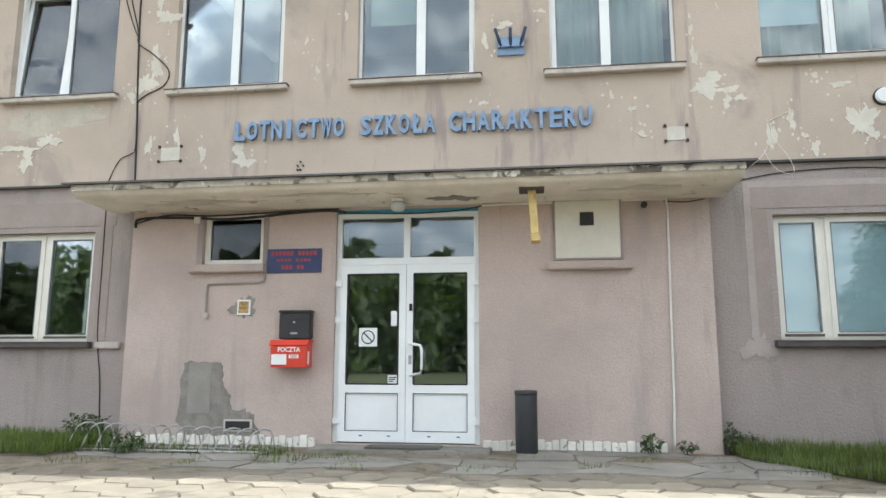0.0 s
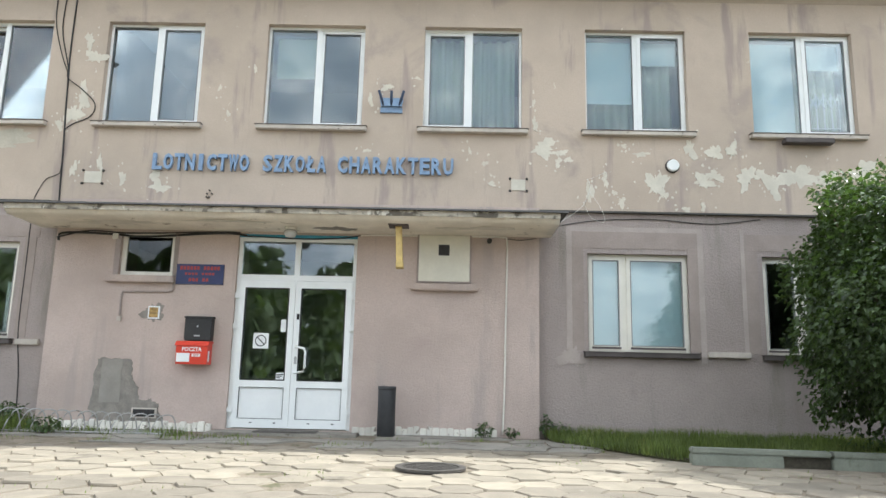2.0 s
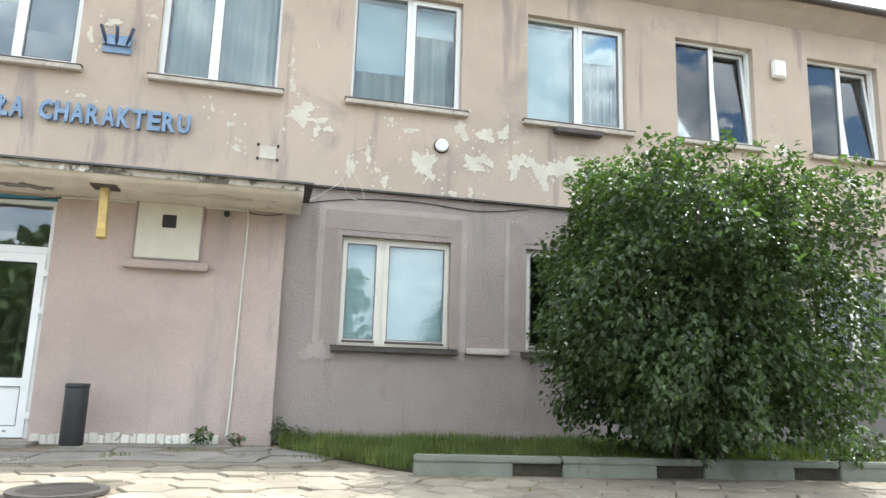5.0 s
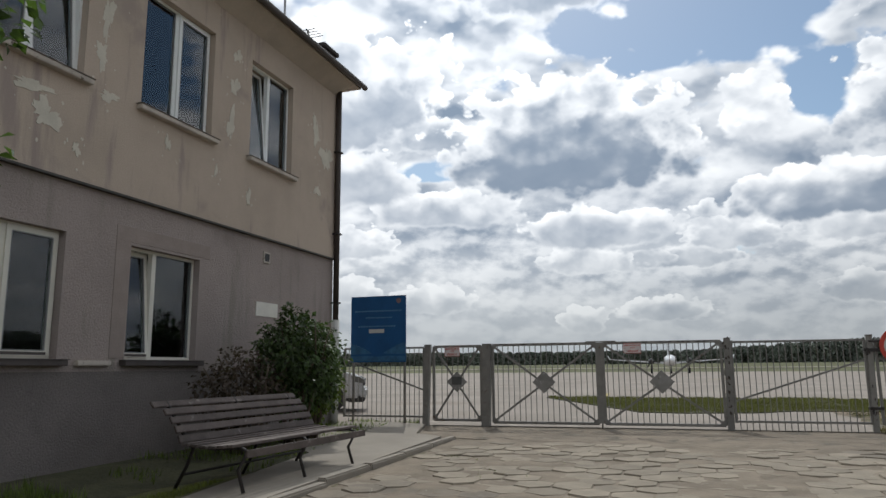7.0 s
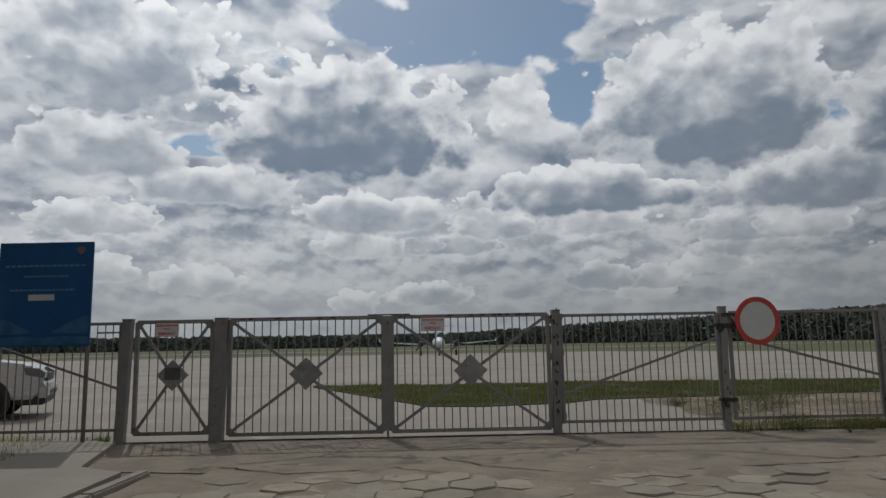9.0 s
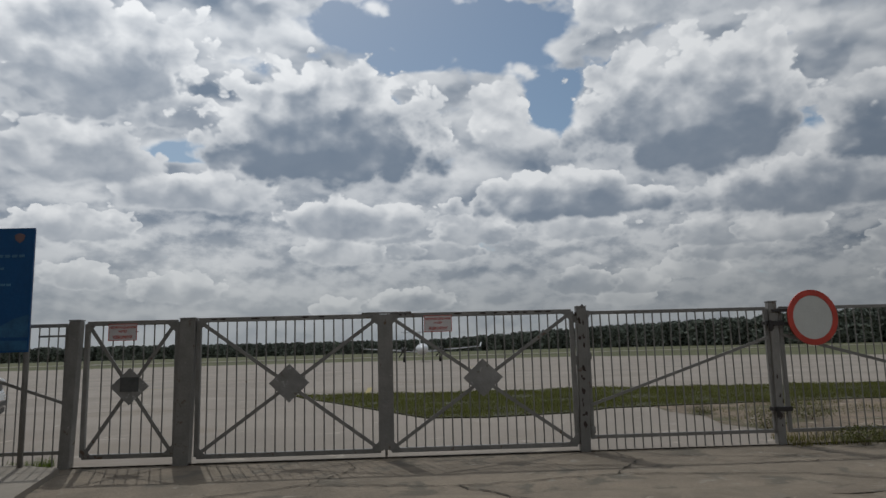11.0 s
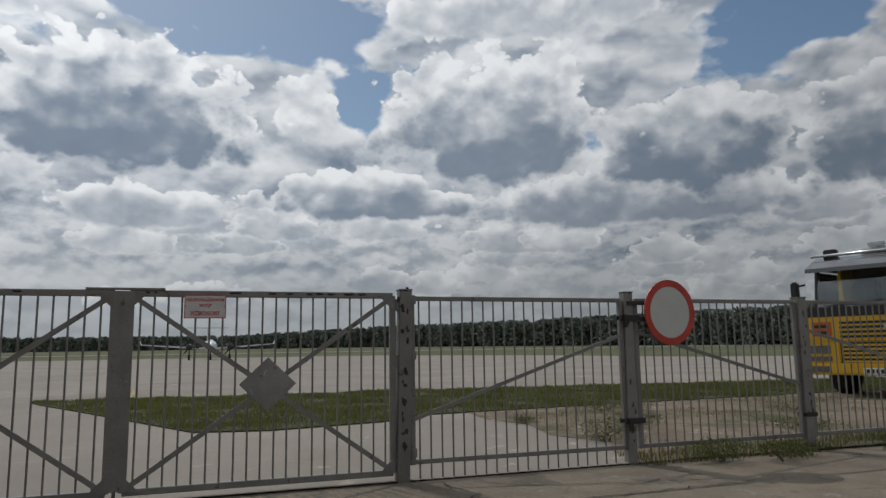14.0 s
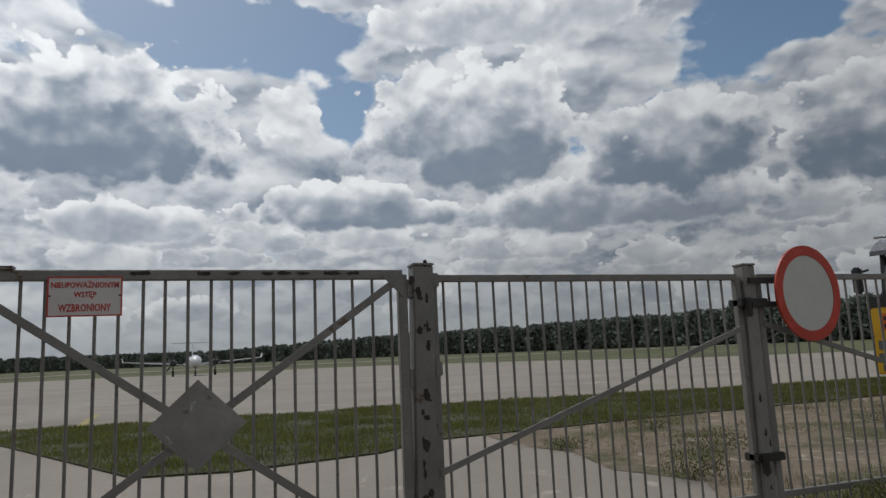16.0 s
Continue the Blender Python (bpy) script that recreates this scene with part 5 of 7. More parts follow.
# small porch window
small = thing("window_20", (-3.67, 8.25, 2.08), "small grey-framed porch window with a dark pane", "window", kind="structure")
bm = bmesh.new()
for q in ((-4.05, -3.99, 2.08, 2.69), (-3.36, -3.30, 2.08, 2.69), (-3.99, -3.36, 2.08, 2.14), (-3.99, -3.36, 2.63, 2.69)):
    quad_box(bm, q[0], q[1], 8.25, 8.32, q[2], q[3])
part("window_frame", bm, M_WHITEPLATE, small)
p = part("pane", box(-3.99, -3.36, 8.28, 8.286, 2.14, 2.63), M_DUSTGLASS, small)
p.visible_shadow = False
part("window_sill", box(-4.20, -3.26, 8.11, 8.26, 1.98, 2.075, 0.012), M_VEST, small, "pink plastered sill")
part("surround", box(-4.13, -4.05, 8.185, 8.201, 2.08, 2.69, 0.003), M_LOWER, small)
part("surround", box(-3.30, -3.24, 8.185, 8.201, 2.08, 2.69, 0.003), M_LOWER, small)

# shuttered hatch with a vent
hatch = thing("hatch_panel", (0.45, 8.2, 2.05), "cream shutter panel with a small vent over a ledge", "panel")
part("panel", box(0.10, 0.80, 8.165, 8.201, 2.08, 2.72, 0.006), M_CREAMBOX, hatch)
for q in ((0.075, 0.10, 2.06, 2.73), (0.80, 0.825, 2.06, 2.73), (0.10, 0.80, 2.06, 2.08)):
    part("rim", box(q[0], q[1], 8.17, 8.201, q[2], q[3]), M_LOWER, hatch)
vg = part("vent_grille", box(0.37, 0.52, 8.155, 8.166, 2.44, 2.59), M_BLACKBOX, hatch, "black slatted vent")
for i in range(6):
    part("slat", box(0.375, 0.515, 8.148, 8.156, 2.45 + 0.023 * i, 2.459 + 0.023 * i), M_IRON, vg)
part("ledge", box(0.0, 0.92, 8.10, 8.201, 1.95, 2.045, 0.012), M_VEST, hatch, "pink plastered ledge")
solo("pipe_stub", moved(tube([(1.07, 8.16, 2.66), (1.07, 8.21, 2.66)], 0.035, 12), 0, 0, 0), M_BLACKBOX, "dark round pipe hole in the porch wall", "pipe")

plaque = thing("school_plaque", (-2.91, 8.19, 1.97), "dark blue plaque with faded red lettering", "plaque")
part("board", box(-3.24, -2.585, 8.178, 8.201, 1.97, 2.25, 0.004), M_PLAQUE, plaque)
for z, x0, x1, h in ((2.17, -3.19, -2.63, 0.05), (2.10, -3.12, -2.70, 0.03), (2.01, -3.06, -2.78, 0.045)):
    n = int((x1 - x0) / 0.045)
    for i in range(n):
        if i not in (n // 2,):
            part("lettering_bar", box(x0 + (x1 - x0) * i / n, x0 + (x1 - x0) * (i + 0.72) / n, 8.174, 8.179, z, z + h), M_REDTEXT, plaque)

black_box = thing("letter_box", (-2.85, 8.1, 1.18), "black sheet-metal letter box on the porch wall", "letter box")
part("body", box(-3.03, -2.66, 8.085, 8.20, 1.20, 1.50, 0.012), M_BLACKBOX, black_box)
part("lid", box(-3.04, -2.65, 8.075, 8.201, 1.495, 1.525, 0.008), M_BLACKBOX, black_box)
part("slot_flap", box(-2.99, -2.70, 8.078, 8.087, 1.42, 1.47, 0.004), M_BLACKBOX, black_box)
part("lock", box(-2.862, -2.838, 8.072, 8.087, 1.378, 1.402, 0.004), M_STEEL, black_box)
part("name_strip", box(-2.89, -2.81, 8.081, 8.087, 1.255, 1.275), M_STEEL, black_box)

red_box = thing("post_box", (-2.87, 8.1, 0.88), "red post box with a white label on the porch wall", "post box")
part("body", prism([(8.20, 0.885), (8.02, 0.885), (8.00, 1.12), (8.04, 1.165), (8.20, 1.165)], "x", -3.085, -2.67), M_POSTRED, red_box)
part("lid", prism([(8.20, 1.165), (8.035, 1.165), (8.0, 1.125), (7.985, 1.13), (8.03, 1.19), (8.20, 1.195)], "x", -3.10, -2.655), M_POSTRED, red_box)
part("name_plate", moved(letters("POCZTA", 0.26, 0.055, 0.004, 0.02), -3.0, 7.998, 1.055), M_PAPER, red_box, "white raised word")
part("paper_label", box(-3.075, -2.90, 8.005, 8.016, 0.915, 1.03), M_PAPER, red_box, "white paper label")
part("paper_label", box(-2.87, -2.76, 8.003, 8.015, 0.985, 1.025), M_PAPER, red_box, "small white label")
for i in range(3):
    part("print_bar", box(-2.855, -2.775, 8.0015, 8.004, 0.99 + 0.011 * i, 0.995 + 0.011 * i), M_SIGNRED, red_box)
part("side_label", box(-2.671, -2.667, 8.05, 8.10, 0.92, 1.06), M_PAPER, red_box)

icon = thing("tile_picture", (-3.5, 8.19, 1.48), "small brown tile picture set in a cement patch", "picture")
part("cement", blotch(-3.505, 1.57, 0.26, 0.29, PORCH, 0.006, 21), M_CEMENT, icon)
part("frame", box(-3.585, -3.425, 8.184, 8.20, 1.485, 1.66, 0.003), M_PAPER, icon)
part("picture", box(-3.565, -3.445, 8.180, 8.186, 1.505, 1.64), M_BROWNTILE, icon)

repair = [(-4.20, 0.16), (-4.28, 0.30), (-4.22, 0.52), (-4.24, 0.66), (-4.20, 0.92), (-4.10, 0.955), (-3.92, 0.94), (-3.76, 0.945), (-3.71, 0.80), (-3.73, 0.70), (-3.62, 0.55), (-3.60, 0.40), (-3.44, 0.41), (-3.33, 0.35), (-3.30, 0.22), (-3.21, 0.10), (-3.6, 0.06), (-4.0, 0.08)]
rng = random.Random(5)
ragged = []
for (a, b), (c, d) in zip(repair, repair[1:] + repair[:1]):
    for k in range(4):
        ragged.append((a + (c - a) * k / 4 + rng.uniform(-0.015, 0.015), b + (d - b) * k / 4 + rng.uniform(-0.015, 0.015)))
part("cement_repair", prism(ragged, "y", PORCH - 0.007, PORCH + 0.001), M_CEMENT, wall_porch, "ragged grey cement repair low on the wall")
part("cement_strip", box(-4.14, -3.86, PORCH - 0.013, PORCH - 0.006, 0.36, 0.93, 0.003), M_STRIP, wall_porch, "smoother cement strip")
grate = thing("cellar_vent", (-3.5, 8.18, 0.17), "dark cellar vent with a worn metal frame", "vent")
part("frame", box(-3.68, -3.34, 8.176, 8.194, 0.165, 0.30, 0.004), M_SILL, grate)
part("opening", box(-3.655, -3.365, 8.172, 8.178, 0.185, 0.28), M_BLACKBOX, grate)
for i in range(3):
    part("bar", box(-3.60 + 0.08 * i, -3.58 + 0.08 * i, 8.168, 8.174, 0.185, 0.28), M_IRON, grate)

# white painted edging blocks at the wall foot
rng = random.Random(8)
for x0, x1 in ((-4.72, -2.66), (-0.72, 1.18)):
    x = x0
    while x < x1:
        w = rng.uniform(0.07, 0.10)
        solo("edging_block", moved(box(0, w - 0.006, 0, 0.05, 0, rng.uniform(0.105, 0.14), 0.008), x, 8.14 + rng.uniform(-0.01, 0.01), 0.005), M_TILEWHITE, "flaking white-painted edging block at the wall foot", "edging", "edging blocks", "structure")
        x += w

bin_ = thing("litter_bin", (-0.25, 7.9, 0.03), "dark tall litter bin beside the door", "bin")
out = [(0.115 * math.cos(a * math.tau / 24), 0.115 * math.sin(a * math.tau / 24)) for a in range(24)]
part("shell", moved(lathe([(0.108, 0.0), (0.115, 0.01), (0.115, 0.60), (0.111, 0.62), (0.098, 0.62), (0.098, 0.05), (0.02, 0.04)], 28), -0.25, 7.90, 0.028), M_BIN, bin_)
part("rim", moved(lathe([(0.117, 0.585), (0.119, 0.60), (0.119, 0.62), (0.114, 0.63)], 28), -0.25, 7.90, 0.028), M_BIN, bin_)

# bicycle rack of bent loops
rack = thing("bicycle_rack", (-4.0, 7.5, 0.03), "galvanised bicycle rack of bent tube loops", "bicycle rack")
for i in range(13):
    x = -5.10 + 0.165 * i
    h = 0.30 - 0.004 * i
    pts = [(x, 7.46, 0.0), (x + 0.03, 7.49, h * 0.45), (x + 0.075, 7.53, h * 0.86), (x + 0.12, 7.57, h * 0.985), (x + 0.165, 7.61, h), (x + 0.205, 7.65, h * 0.93), (x + 0.225, 7.68, h * 0.72), (x + 0.235, 7.70, h * 0.4), (x + 0.24, 7.72, 0.0)]
    part("loop", tube(pts, 0.0085, 8), M_RACK, rack)
for y in (7.72, 7.46):
    part("rail", tube([(-5.15, y, 0.035), (-2.95, y, 0.035)], 0.012, 8), M_RACK, rack)

# cables and conduit
def cable(name, pts, r, material, label):
    """A sagging line through points, smoothed."""
    p = [Vector(q) for q in pts]
    fine = []
    for i in range(len(p) - 1):
        a, b, c, d = p[max(i - 1, 0)], p[i], p[i + 1], p[min(i + 2, len(p) - 1)]
        for k in range(5):
            t = k / 5
            fine.append(0.5 * ((2 * b) + (c - a) * t + (2 * a - 5 * b + 4 * c - d) * t * t + (3 * b - a - 3 * c + d) * t ** 3))
    fine.append(p[-1])
    return solo(name, tube(fine, r, 6), material, label, "cable")


F = FACADE - 0.012
cable("cable", [(-5.16, F, 6.45), (-5.17, F, 5.5), (-5.15, F, 4.9), (-5.13, F, 4.45), (-5.10, F, 3.9), (-5.08, F, 3.4), (-5.06, F, 2.95)], 0.011, M_CABLE, "black cable down the upper wall")
cable("cable", [(-5.30, F, 6.45), (-5.33, F, 5.8), (-5.18, F, 5.2), (-5.15, F - 0.01, 5.0), (-4.95, F, 4.85), (-4.72, F, 4.62), (-4.76, F, 4.42), (-5.0, F, 4.3), (-5.12, F - 0.01, 4.2)], 0.008, M_CABLE, "black looped cable on the upper wall")
cable("cable", [(-5.45, F, 6.45), (-5.44, F, 5.9), (-5.3, F, 5.4), (-5.17, F - 0.012, 5.1)], 0.007, M_CABLE, "black slack cable on the upper wall")
cable("cable", [(-5.10, F - 0.014, 4.0), (-5.09, F - 0.014, 3.6), (-5.15, F - 0.01, 3.52), (-5.3, F, 3.45), (-5.42, F, 3.2), (-5.46, F, 3.0)], 0.006, M_CABLE, "thin grey wire on the upper wall")
P = PORCH - 0.014
cable("cable", [(-4.93, P, 2.55), (-4.92, P, 2.64), (-4.7, P, 2.665), (-4.3, P, 2.655), (-4.05, P, 2.64), (-3.8, P - 0.02, 2.62), (-3.4, P, 2.64), (-3.0, P, 2.675), (-2.6, P, 2.695), (-2.4, P - 0.02, 2.68), (-2.3, P - 0.02, 2.66)], 0.016, M_CABLE, "bundle of black cables under the canopy")
cable("cable", [(-4.92, P - 0.01, 2.60), (-4.5, P - 0.01, 2.69), (-4.0, P - 0.02, 2.665), (-3.5, P - 0.02, 2.675), (-2.9, P - 0.01, 2.70), (-2.4, P, 2.71)], 0.010, M_CABLE, "black cable under the canopy")
cable("cable", [(-2.35, 8.235, 2.67), (-1.9, 8.235, 2.655), (-1.5, 8.235, 2.645), (-1.0, 8.235, 2.665), (-0.72, P, 2.70)], 0.008, M_CABLE, "slack wire across the door head")
cable("conduit", [(-0.72, P, 2.70), (-0.5, P, 2.71), (0.3, P, 2.715), (1.0, P, 2.72), (1.26, P, 2.715), (1.31, P, 2.68), (1.315, P, 2.4), (1.30, P, 1.4), (1.29, P, 0.6), (1.27, P, 0.06)], 0.013, M_CONDUIT, "white conduit down the porch wall")
cable("cable", [(1.28, P, 2.70), (1.5, P, 2.68), (1.72, P, 2.71)], 0.006, M_CABLE, "thin wire under the canopy")
cable("conduit", [(-3.27, P, 2.66), (-3.27, P, 2.3), (-3.265, P, 1.95), (-3.30, P, 1.87), (-3.5, P, 1.86), (-3.9, P, 1.85), (-3.965, P, 1.82), (-3.97, P, 1.6), (-3.97, P, 1.52)], 0.014, M_LOWER, "plaster-coloured conduit below the porch window")
part("conduit_box", box(-4.0, -3.94, P - 0.02, PORCH, 1.45, 1.51, 0.004), M_SILL, wall_porch)
part("junction_box", box(-4.17, -4.09, P - 0.03, PORCH, 2.58, 2.66, 0.004), M_CONDUIT, wall_porch)
cable("cable", [(-5.46, LOWER - 0.008, 3.1), (-5.45, LOWER - 0.008, 2.2), (-5.44, LOWER - 0.008, 1.3), (-5.36, LOWER - 0.008, 0.7), (-5.32, LOWER - 0.008, 0.05)], 0.007, M_CABLE, "thin black wire down the lower wall")
cable("cable", [(1.80, LOWER - 0.02, 2.75), (1.95, LOWER - 0.02, 2.9), (2.3, F - 0.03, 3.13), (2.44, F, 3.3), (2.5, F, 3.5), (2.46, F, 3.62)], 0.004, M_CONDUIT, "frayed white wire on the wall")
cable("cable", [(2.46, F, 3.60), (2.6, F, 3.66), (2.74, F, 3.72), (2.7, F, 3.6)], 0.003, M_CONDUIT, "frayed white wire on the wall")
cable("cable", [(2.4, F, 3.28), (2.5, F - 0.04, 3.05), (2.68, F - 0.04, 2.98), (2.66, F - 0.03, 3.15), (2.5, F, 3.42)], 0.003, M_CONDUIT, "loop of frayed white wire")
cable("cable", [(2.0, LOWER - 0.01, 2.92), (2.6, LOWER - 0.012, 3.02), (3.4, LOWER - 0.012, 3.05), (4.2, LOWER - 0.012, 3.0), (4.9, LOWER - 0.012, 3.08)], 0.006, M_CABLE, "thin slack wire below the cornice")

# raised words on the upper wall
sign = thing("wall_lettering", (-1.6, FACADE, 3.62), "faded blue raised capital letters on the wall", "lettering")
for word, x0, x1 in (("LOTNICTWO", -3.78, -2.37), ("SZKOŁA", -2.19, -1.26), ("CHARAKTERU", -1.12, 0.56)):
    cell = (x1 - x0) / len(word)
    for i, ch in enumerate(word):
        w = cell * (0.36 if ch == "I" else 0.86)
        part("letter", moved(letters(ch, w, 0.245, 0.045, 0.0 if ch == "I" else 0.035), x0 + cell * i + (cell - w) / 2, FACADE - 0.055, 3.625), M_LETTER, sign)
        part("stud", box(x0 + cell * (i + 0.45), x0 + cell * (i + 0.52), FACADE - 0.02, FACADE + 0.002, 3.72, 3.735), M_IRON, sign)

crest = thing("flag_holder", (-0.38, FACADE, 4.55), "blue metal flag holder with three sockets", "flag holder")
part("plate", box(-0.53, -0.21, FACADE - 0.03, FACADE + 0.001, 4.55, 4.64, 0.004), M_LETTER, crest)
part("body", prism([(-0.52, 4.64), (-0.22, 4.64), (-0.20, 4.76), (-0.54, 4.76)], "y", FACADE - 0.07, FACADE - 0.005), M_LETTER, crest)
for a, b in ((-0.48, -0.55), (-0.37, -0.37), (-0.26, -0.19)):
    part("socket", tube([(a, FACADE - 0.05, 4.64), (b, FACADE - 0.10, 4.86)], 0.020, 10), M_CRESTDARK, crest)

for x0, x1, z0, z1, big in ((1.36, 1.60, 3.42, 3.60, True), (-4.77, -4.48, 3.41, 3.60, False)):
    pl = thing("mounting_plate", ((x0 + x1) / 2, FACADE, z0), "pale old mounting mark with four bolts", "plate")
    part("plate", box(x0 + 0.02, x1 - 0.02, FACADE - 0.008, FACADE + 0.001, z0 + 0.01, z1 - 0.01, 0.002), M_PEEL, pl)
    for x in (x0, x1):
        for z in (z0, z1):
            part("bolt", box(x - 0.015, x + 0.015, FACADE - 0.03, FACADE + 0.001, z - 0.015, z + 0.015, 0.004), M_IRON, pl)
siren = thing("round_lamp", (3.68, FACADE, 3.83), "white round wall lamp in a dark ring", "lamp")
for r0, y0, y1, m, nm in ((0.100, 0.0, 0.03, M_IRON, "ring"), (0.086, 0.03, 0.07, M_PAPER, "cover")):
    b = lathe([(r0, 0), (r0, y1 - 0.01), (r0 * 0.85, y1)], 24)
    b.transform(Matrix.Translation((3.68, FACADE, 3.83)) @ Matrix.Rotation(radians(90), 4, "X"))
    part(nm, b, m, siren)
alarm = thing("alarm_box", (8.95, FACADE, 5.45), "white alarm box on the upper wall", "alarm box")
part("box", box(8.82, 9.05, FACADE - 0.09, FACADE + 0.001, 5.48, 5.76, 0.02), M_PAPER, alarm)
part("lens", box(8.86, 9.01, FACADE - 0.095, FACADE - 0.085, 5.50, 5.58, 0.004), M_WHITEPLATE, alarm)
for i in range(5):
    solo("bolt_stub", moved(tube([(0, 0, 0), (0, -0.03, 0)], 0.012, 8), -2.96 + 0.035 * (i % 3), FACADE + 0.001, 3.24 + 0.05 * (i // 2)), M_IRON, "rusty bolt stub in the upper wall", "bolt", "bolt stubs")

# manhole cover in the yard
cover = thing("manhole_cover", (0.40, 5.0, 0.02), "round cast-iron grate in the yard paving", "manhole cover")
part("rim", moved(lathe([(0.25, 0.0), (0.31, 0.0), (0.31, 0.022), (0.25, 0.022)], 36, ring=True), 0.40, 5.0, 0.018), M_GRATE, cover)
part("plate", moved(lathe([(0.01, -0.01), (0.255, -0.01), (0.255, 0.010), (0.01, 0.010)], 36), 0.40, 5.0, 0.018), M_BLACKBOX, cover)
for i in range(11):
    y = -0.2 + 0.04 * i
    w = math.sqrt(0.25 ** 2 - y * y)
    part("bar", box(0.40 - w, 0.40 + w, 5.0 + y - 0.012, 5.0 + y + 0.012, 0.022, 0.038, 0.003), M_GRATE, cover)

# ---- fence and gates ----
def fx(y):
    """Where the fence line runs."""
    return 17.20 + 0.028 * (6.6 - y)


def fz(y):
    return ground_z(17.3, y)


def post(y, w, d, z1, lean=0.0, label="grey-painted steel fence post with flaking paint"):
    p = thing("fence_post", (fx(y), y, fz(y)), label, "post", "fence posts")
    part("tube", beam((fx(y), y + lean, fz(y) - 0.1), (fx(y), y, z1), w, d, (1, 0, 0), 0.006), M_FENCE, p)
    part("cap", box(fx(y) - d / 2 - 0.004, fx(y) + d / 2 + 0.004, y - w / 2 - 0.004, y + w / 2 + 0.004, z1, z1 + 0.012, 0.003), M_FENCE, p)
    return p


post(6.60, 0.11, 0.10, 1.515, 0.05)
post(5.50, 0.15, 0.12, 1.51, 0.04)
hp = post(1.54, 0.10, 0.10, 1.535, 0.03, "grey gate post with flaking paint and hinges")
for z in (0.22, 0.95, 1.38):
    part("hinge", box(fx(1.54) - 0.03, fx(1.54) + 0.03, 1.585, 1.625, z, z + 0.09, 0.006), M_FENCE, hp)
    part("hinge", box(fx(1.54) - 0.03, fx(1.54) + 0.03, 1.455, 1.495, z + 0.05, z + 0.12, 0.006), M_FENCE, hp)
sp = post(-0.47, 0.085, 0.085, 1.54, 0.03, "pale steel post that carries the round sign")
for z in (0.43, 1.30):
    part("clamp", box(fx(-0.47) - 0.06, fx(-0.47) + 0.06, -0.57, -0.38, z, z + 0.045, 0.006), M_IRON, sp, "dark pipe clamp")
    part("clamp_bolt", box(fx(-0.47) - 0.085, fx(-0.47) - 0.055, -0.43, -0.40, z - 0.06, z + 0.05, 0.004), M_IRON, sp)
p5 = post(-2.40, 0.10, 0.10, 1.51, 0.02)
part("clamp", box(fx(-2.4) - 0.06, fx(-2.4) + 0.06, -2.47, -2.33, 0.40, 0.44, 0.006), M_IRON, p5)
for y in (-4.4, -6.4, -8.4):
    post(y, 0.10, 0.10, 1.51, 0.02)


def bars(parent, y0, y1, z0, z1, gap=0.0915, first=None):
    """Upright rods between two rails."""
    if first is None:
        n = round((y0 - y1) / gap)
        rods = [y0 + (y1 - y0) * i / n for i in range(1, n)]
    else:
        rods = [first - gap * i for i in range(40) if first - gap * i > y1 + 0.035]
    for y in rods:
        part("bar", add_tube(bmesh.new(), [(fx(y), y, z0), (fx(y), y + random.uniform(-0.004, 0.004), z1)], 0.0072, 6, caps=False), M_FENCE, parent)


def gusset(parent, y, z, sy, sz, s=0.11):
    x = fx(y) - 0.028
    part("gusset", prism([(y, z), (y + sy * s, z), (y + sy * s * 0.55, z + sz * s * 0.5), (y, z + sz * s)], "x", x - 0.005, x), M_FENCE, parent)


def gate(name, y0, y1, z0, z1, label, diamond, gap, first, w=0.045):
    """A barred gate leaf with crossed braces and a diamond plate in the middle."""
    g = thing(name, (fx((y0 + y1) / 2), (y0 + y1) / 2, z0), label, "gate", "gates")
    X = fx((y0 + y1) / 2)
    for a, b in (((fx(y0), y0, z0), (fx(y0), y0, z1)), ((fx(y1), y1, z0), (fx(y1), y1, z1))):
        part("stile", beam(a, b, w, w, (1, 0, 0), 0.004), M_FENCE, g)
    for z in (z0, z1):
        part("rail", beam((fx(y0), y0, z), (fx(y1), y1, z), w, w, (0, 0, 1), 0.004), M_FENCE, g)
    bars(g, y0, y1, z0, z1, gap, first)
    ym, zm = (y0 + y1) / 2, z0 + (z1 - z0) * 0.515
    for a, b in (((y0 - 0.03, z0 + 0.03), (y1 + 0.03, z1 - 0.03)), ((y0 - 0.03, z1 - 0.03), (y1 + 0.03, z0 + 0.03))):
        part("brace", beam((fx(a[0]) - 0.022, a[0], a[1]), (fx(b[0]) - 0.022, b[0], b[1]), 0.012, 0.035, (0, 0, 1)), M_FENCE, g)
    d = diamond
    x = X - 0.034
    plate = part("diamond_plate", prism([(ym - d, zm), (ym, zm - d * 0.95), (ym + d, zm), (ym, zm + d * 0.95)], "x", x - 0.006, x), M_PLATE, g, "square steel plate set on its corner")
    for y, sy in ((y0, -1), (y1, 1)):
        gusset(g, y, z0, sy, 1), gusset(g, y, z1, sy, -1)
    return g, ym, zm


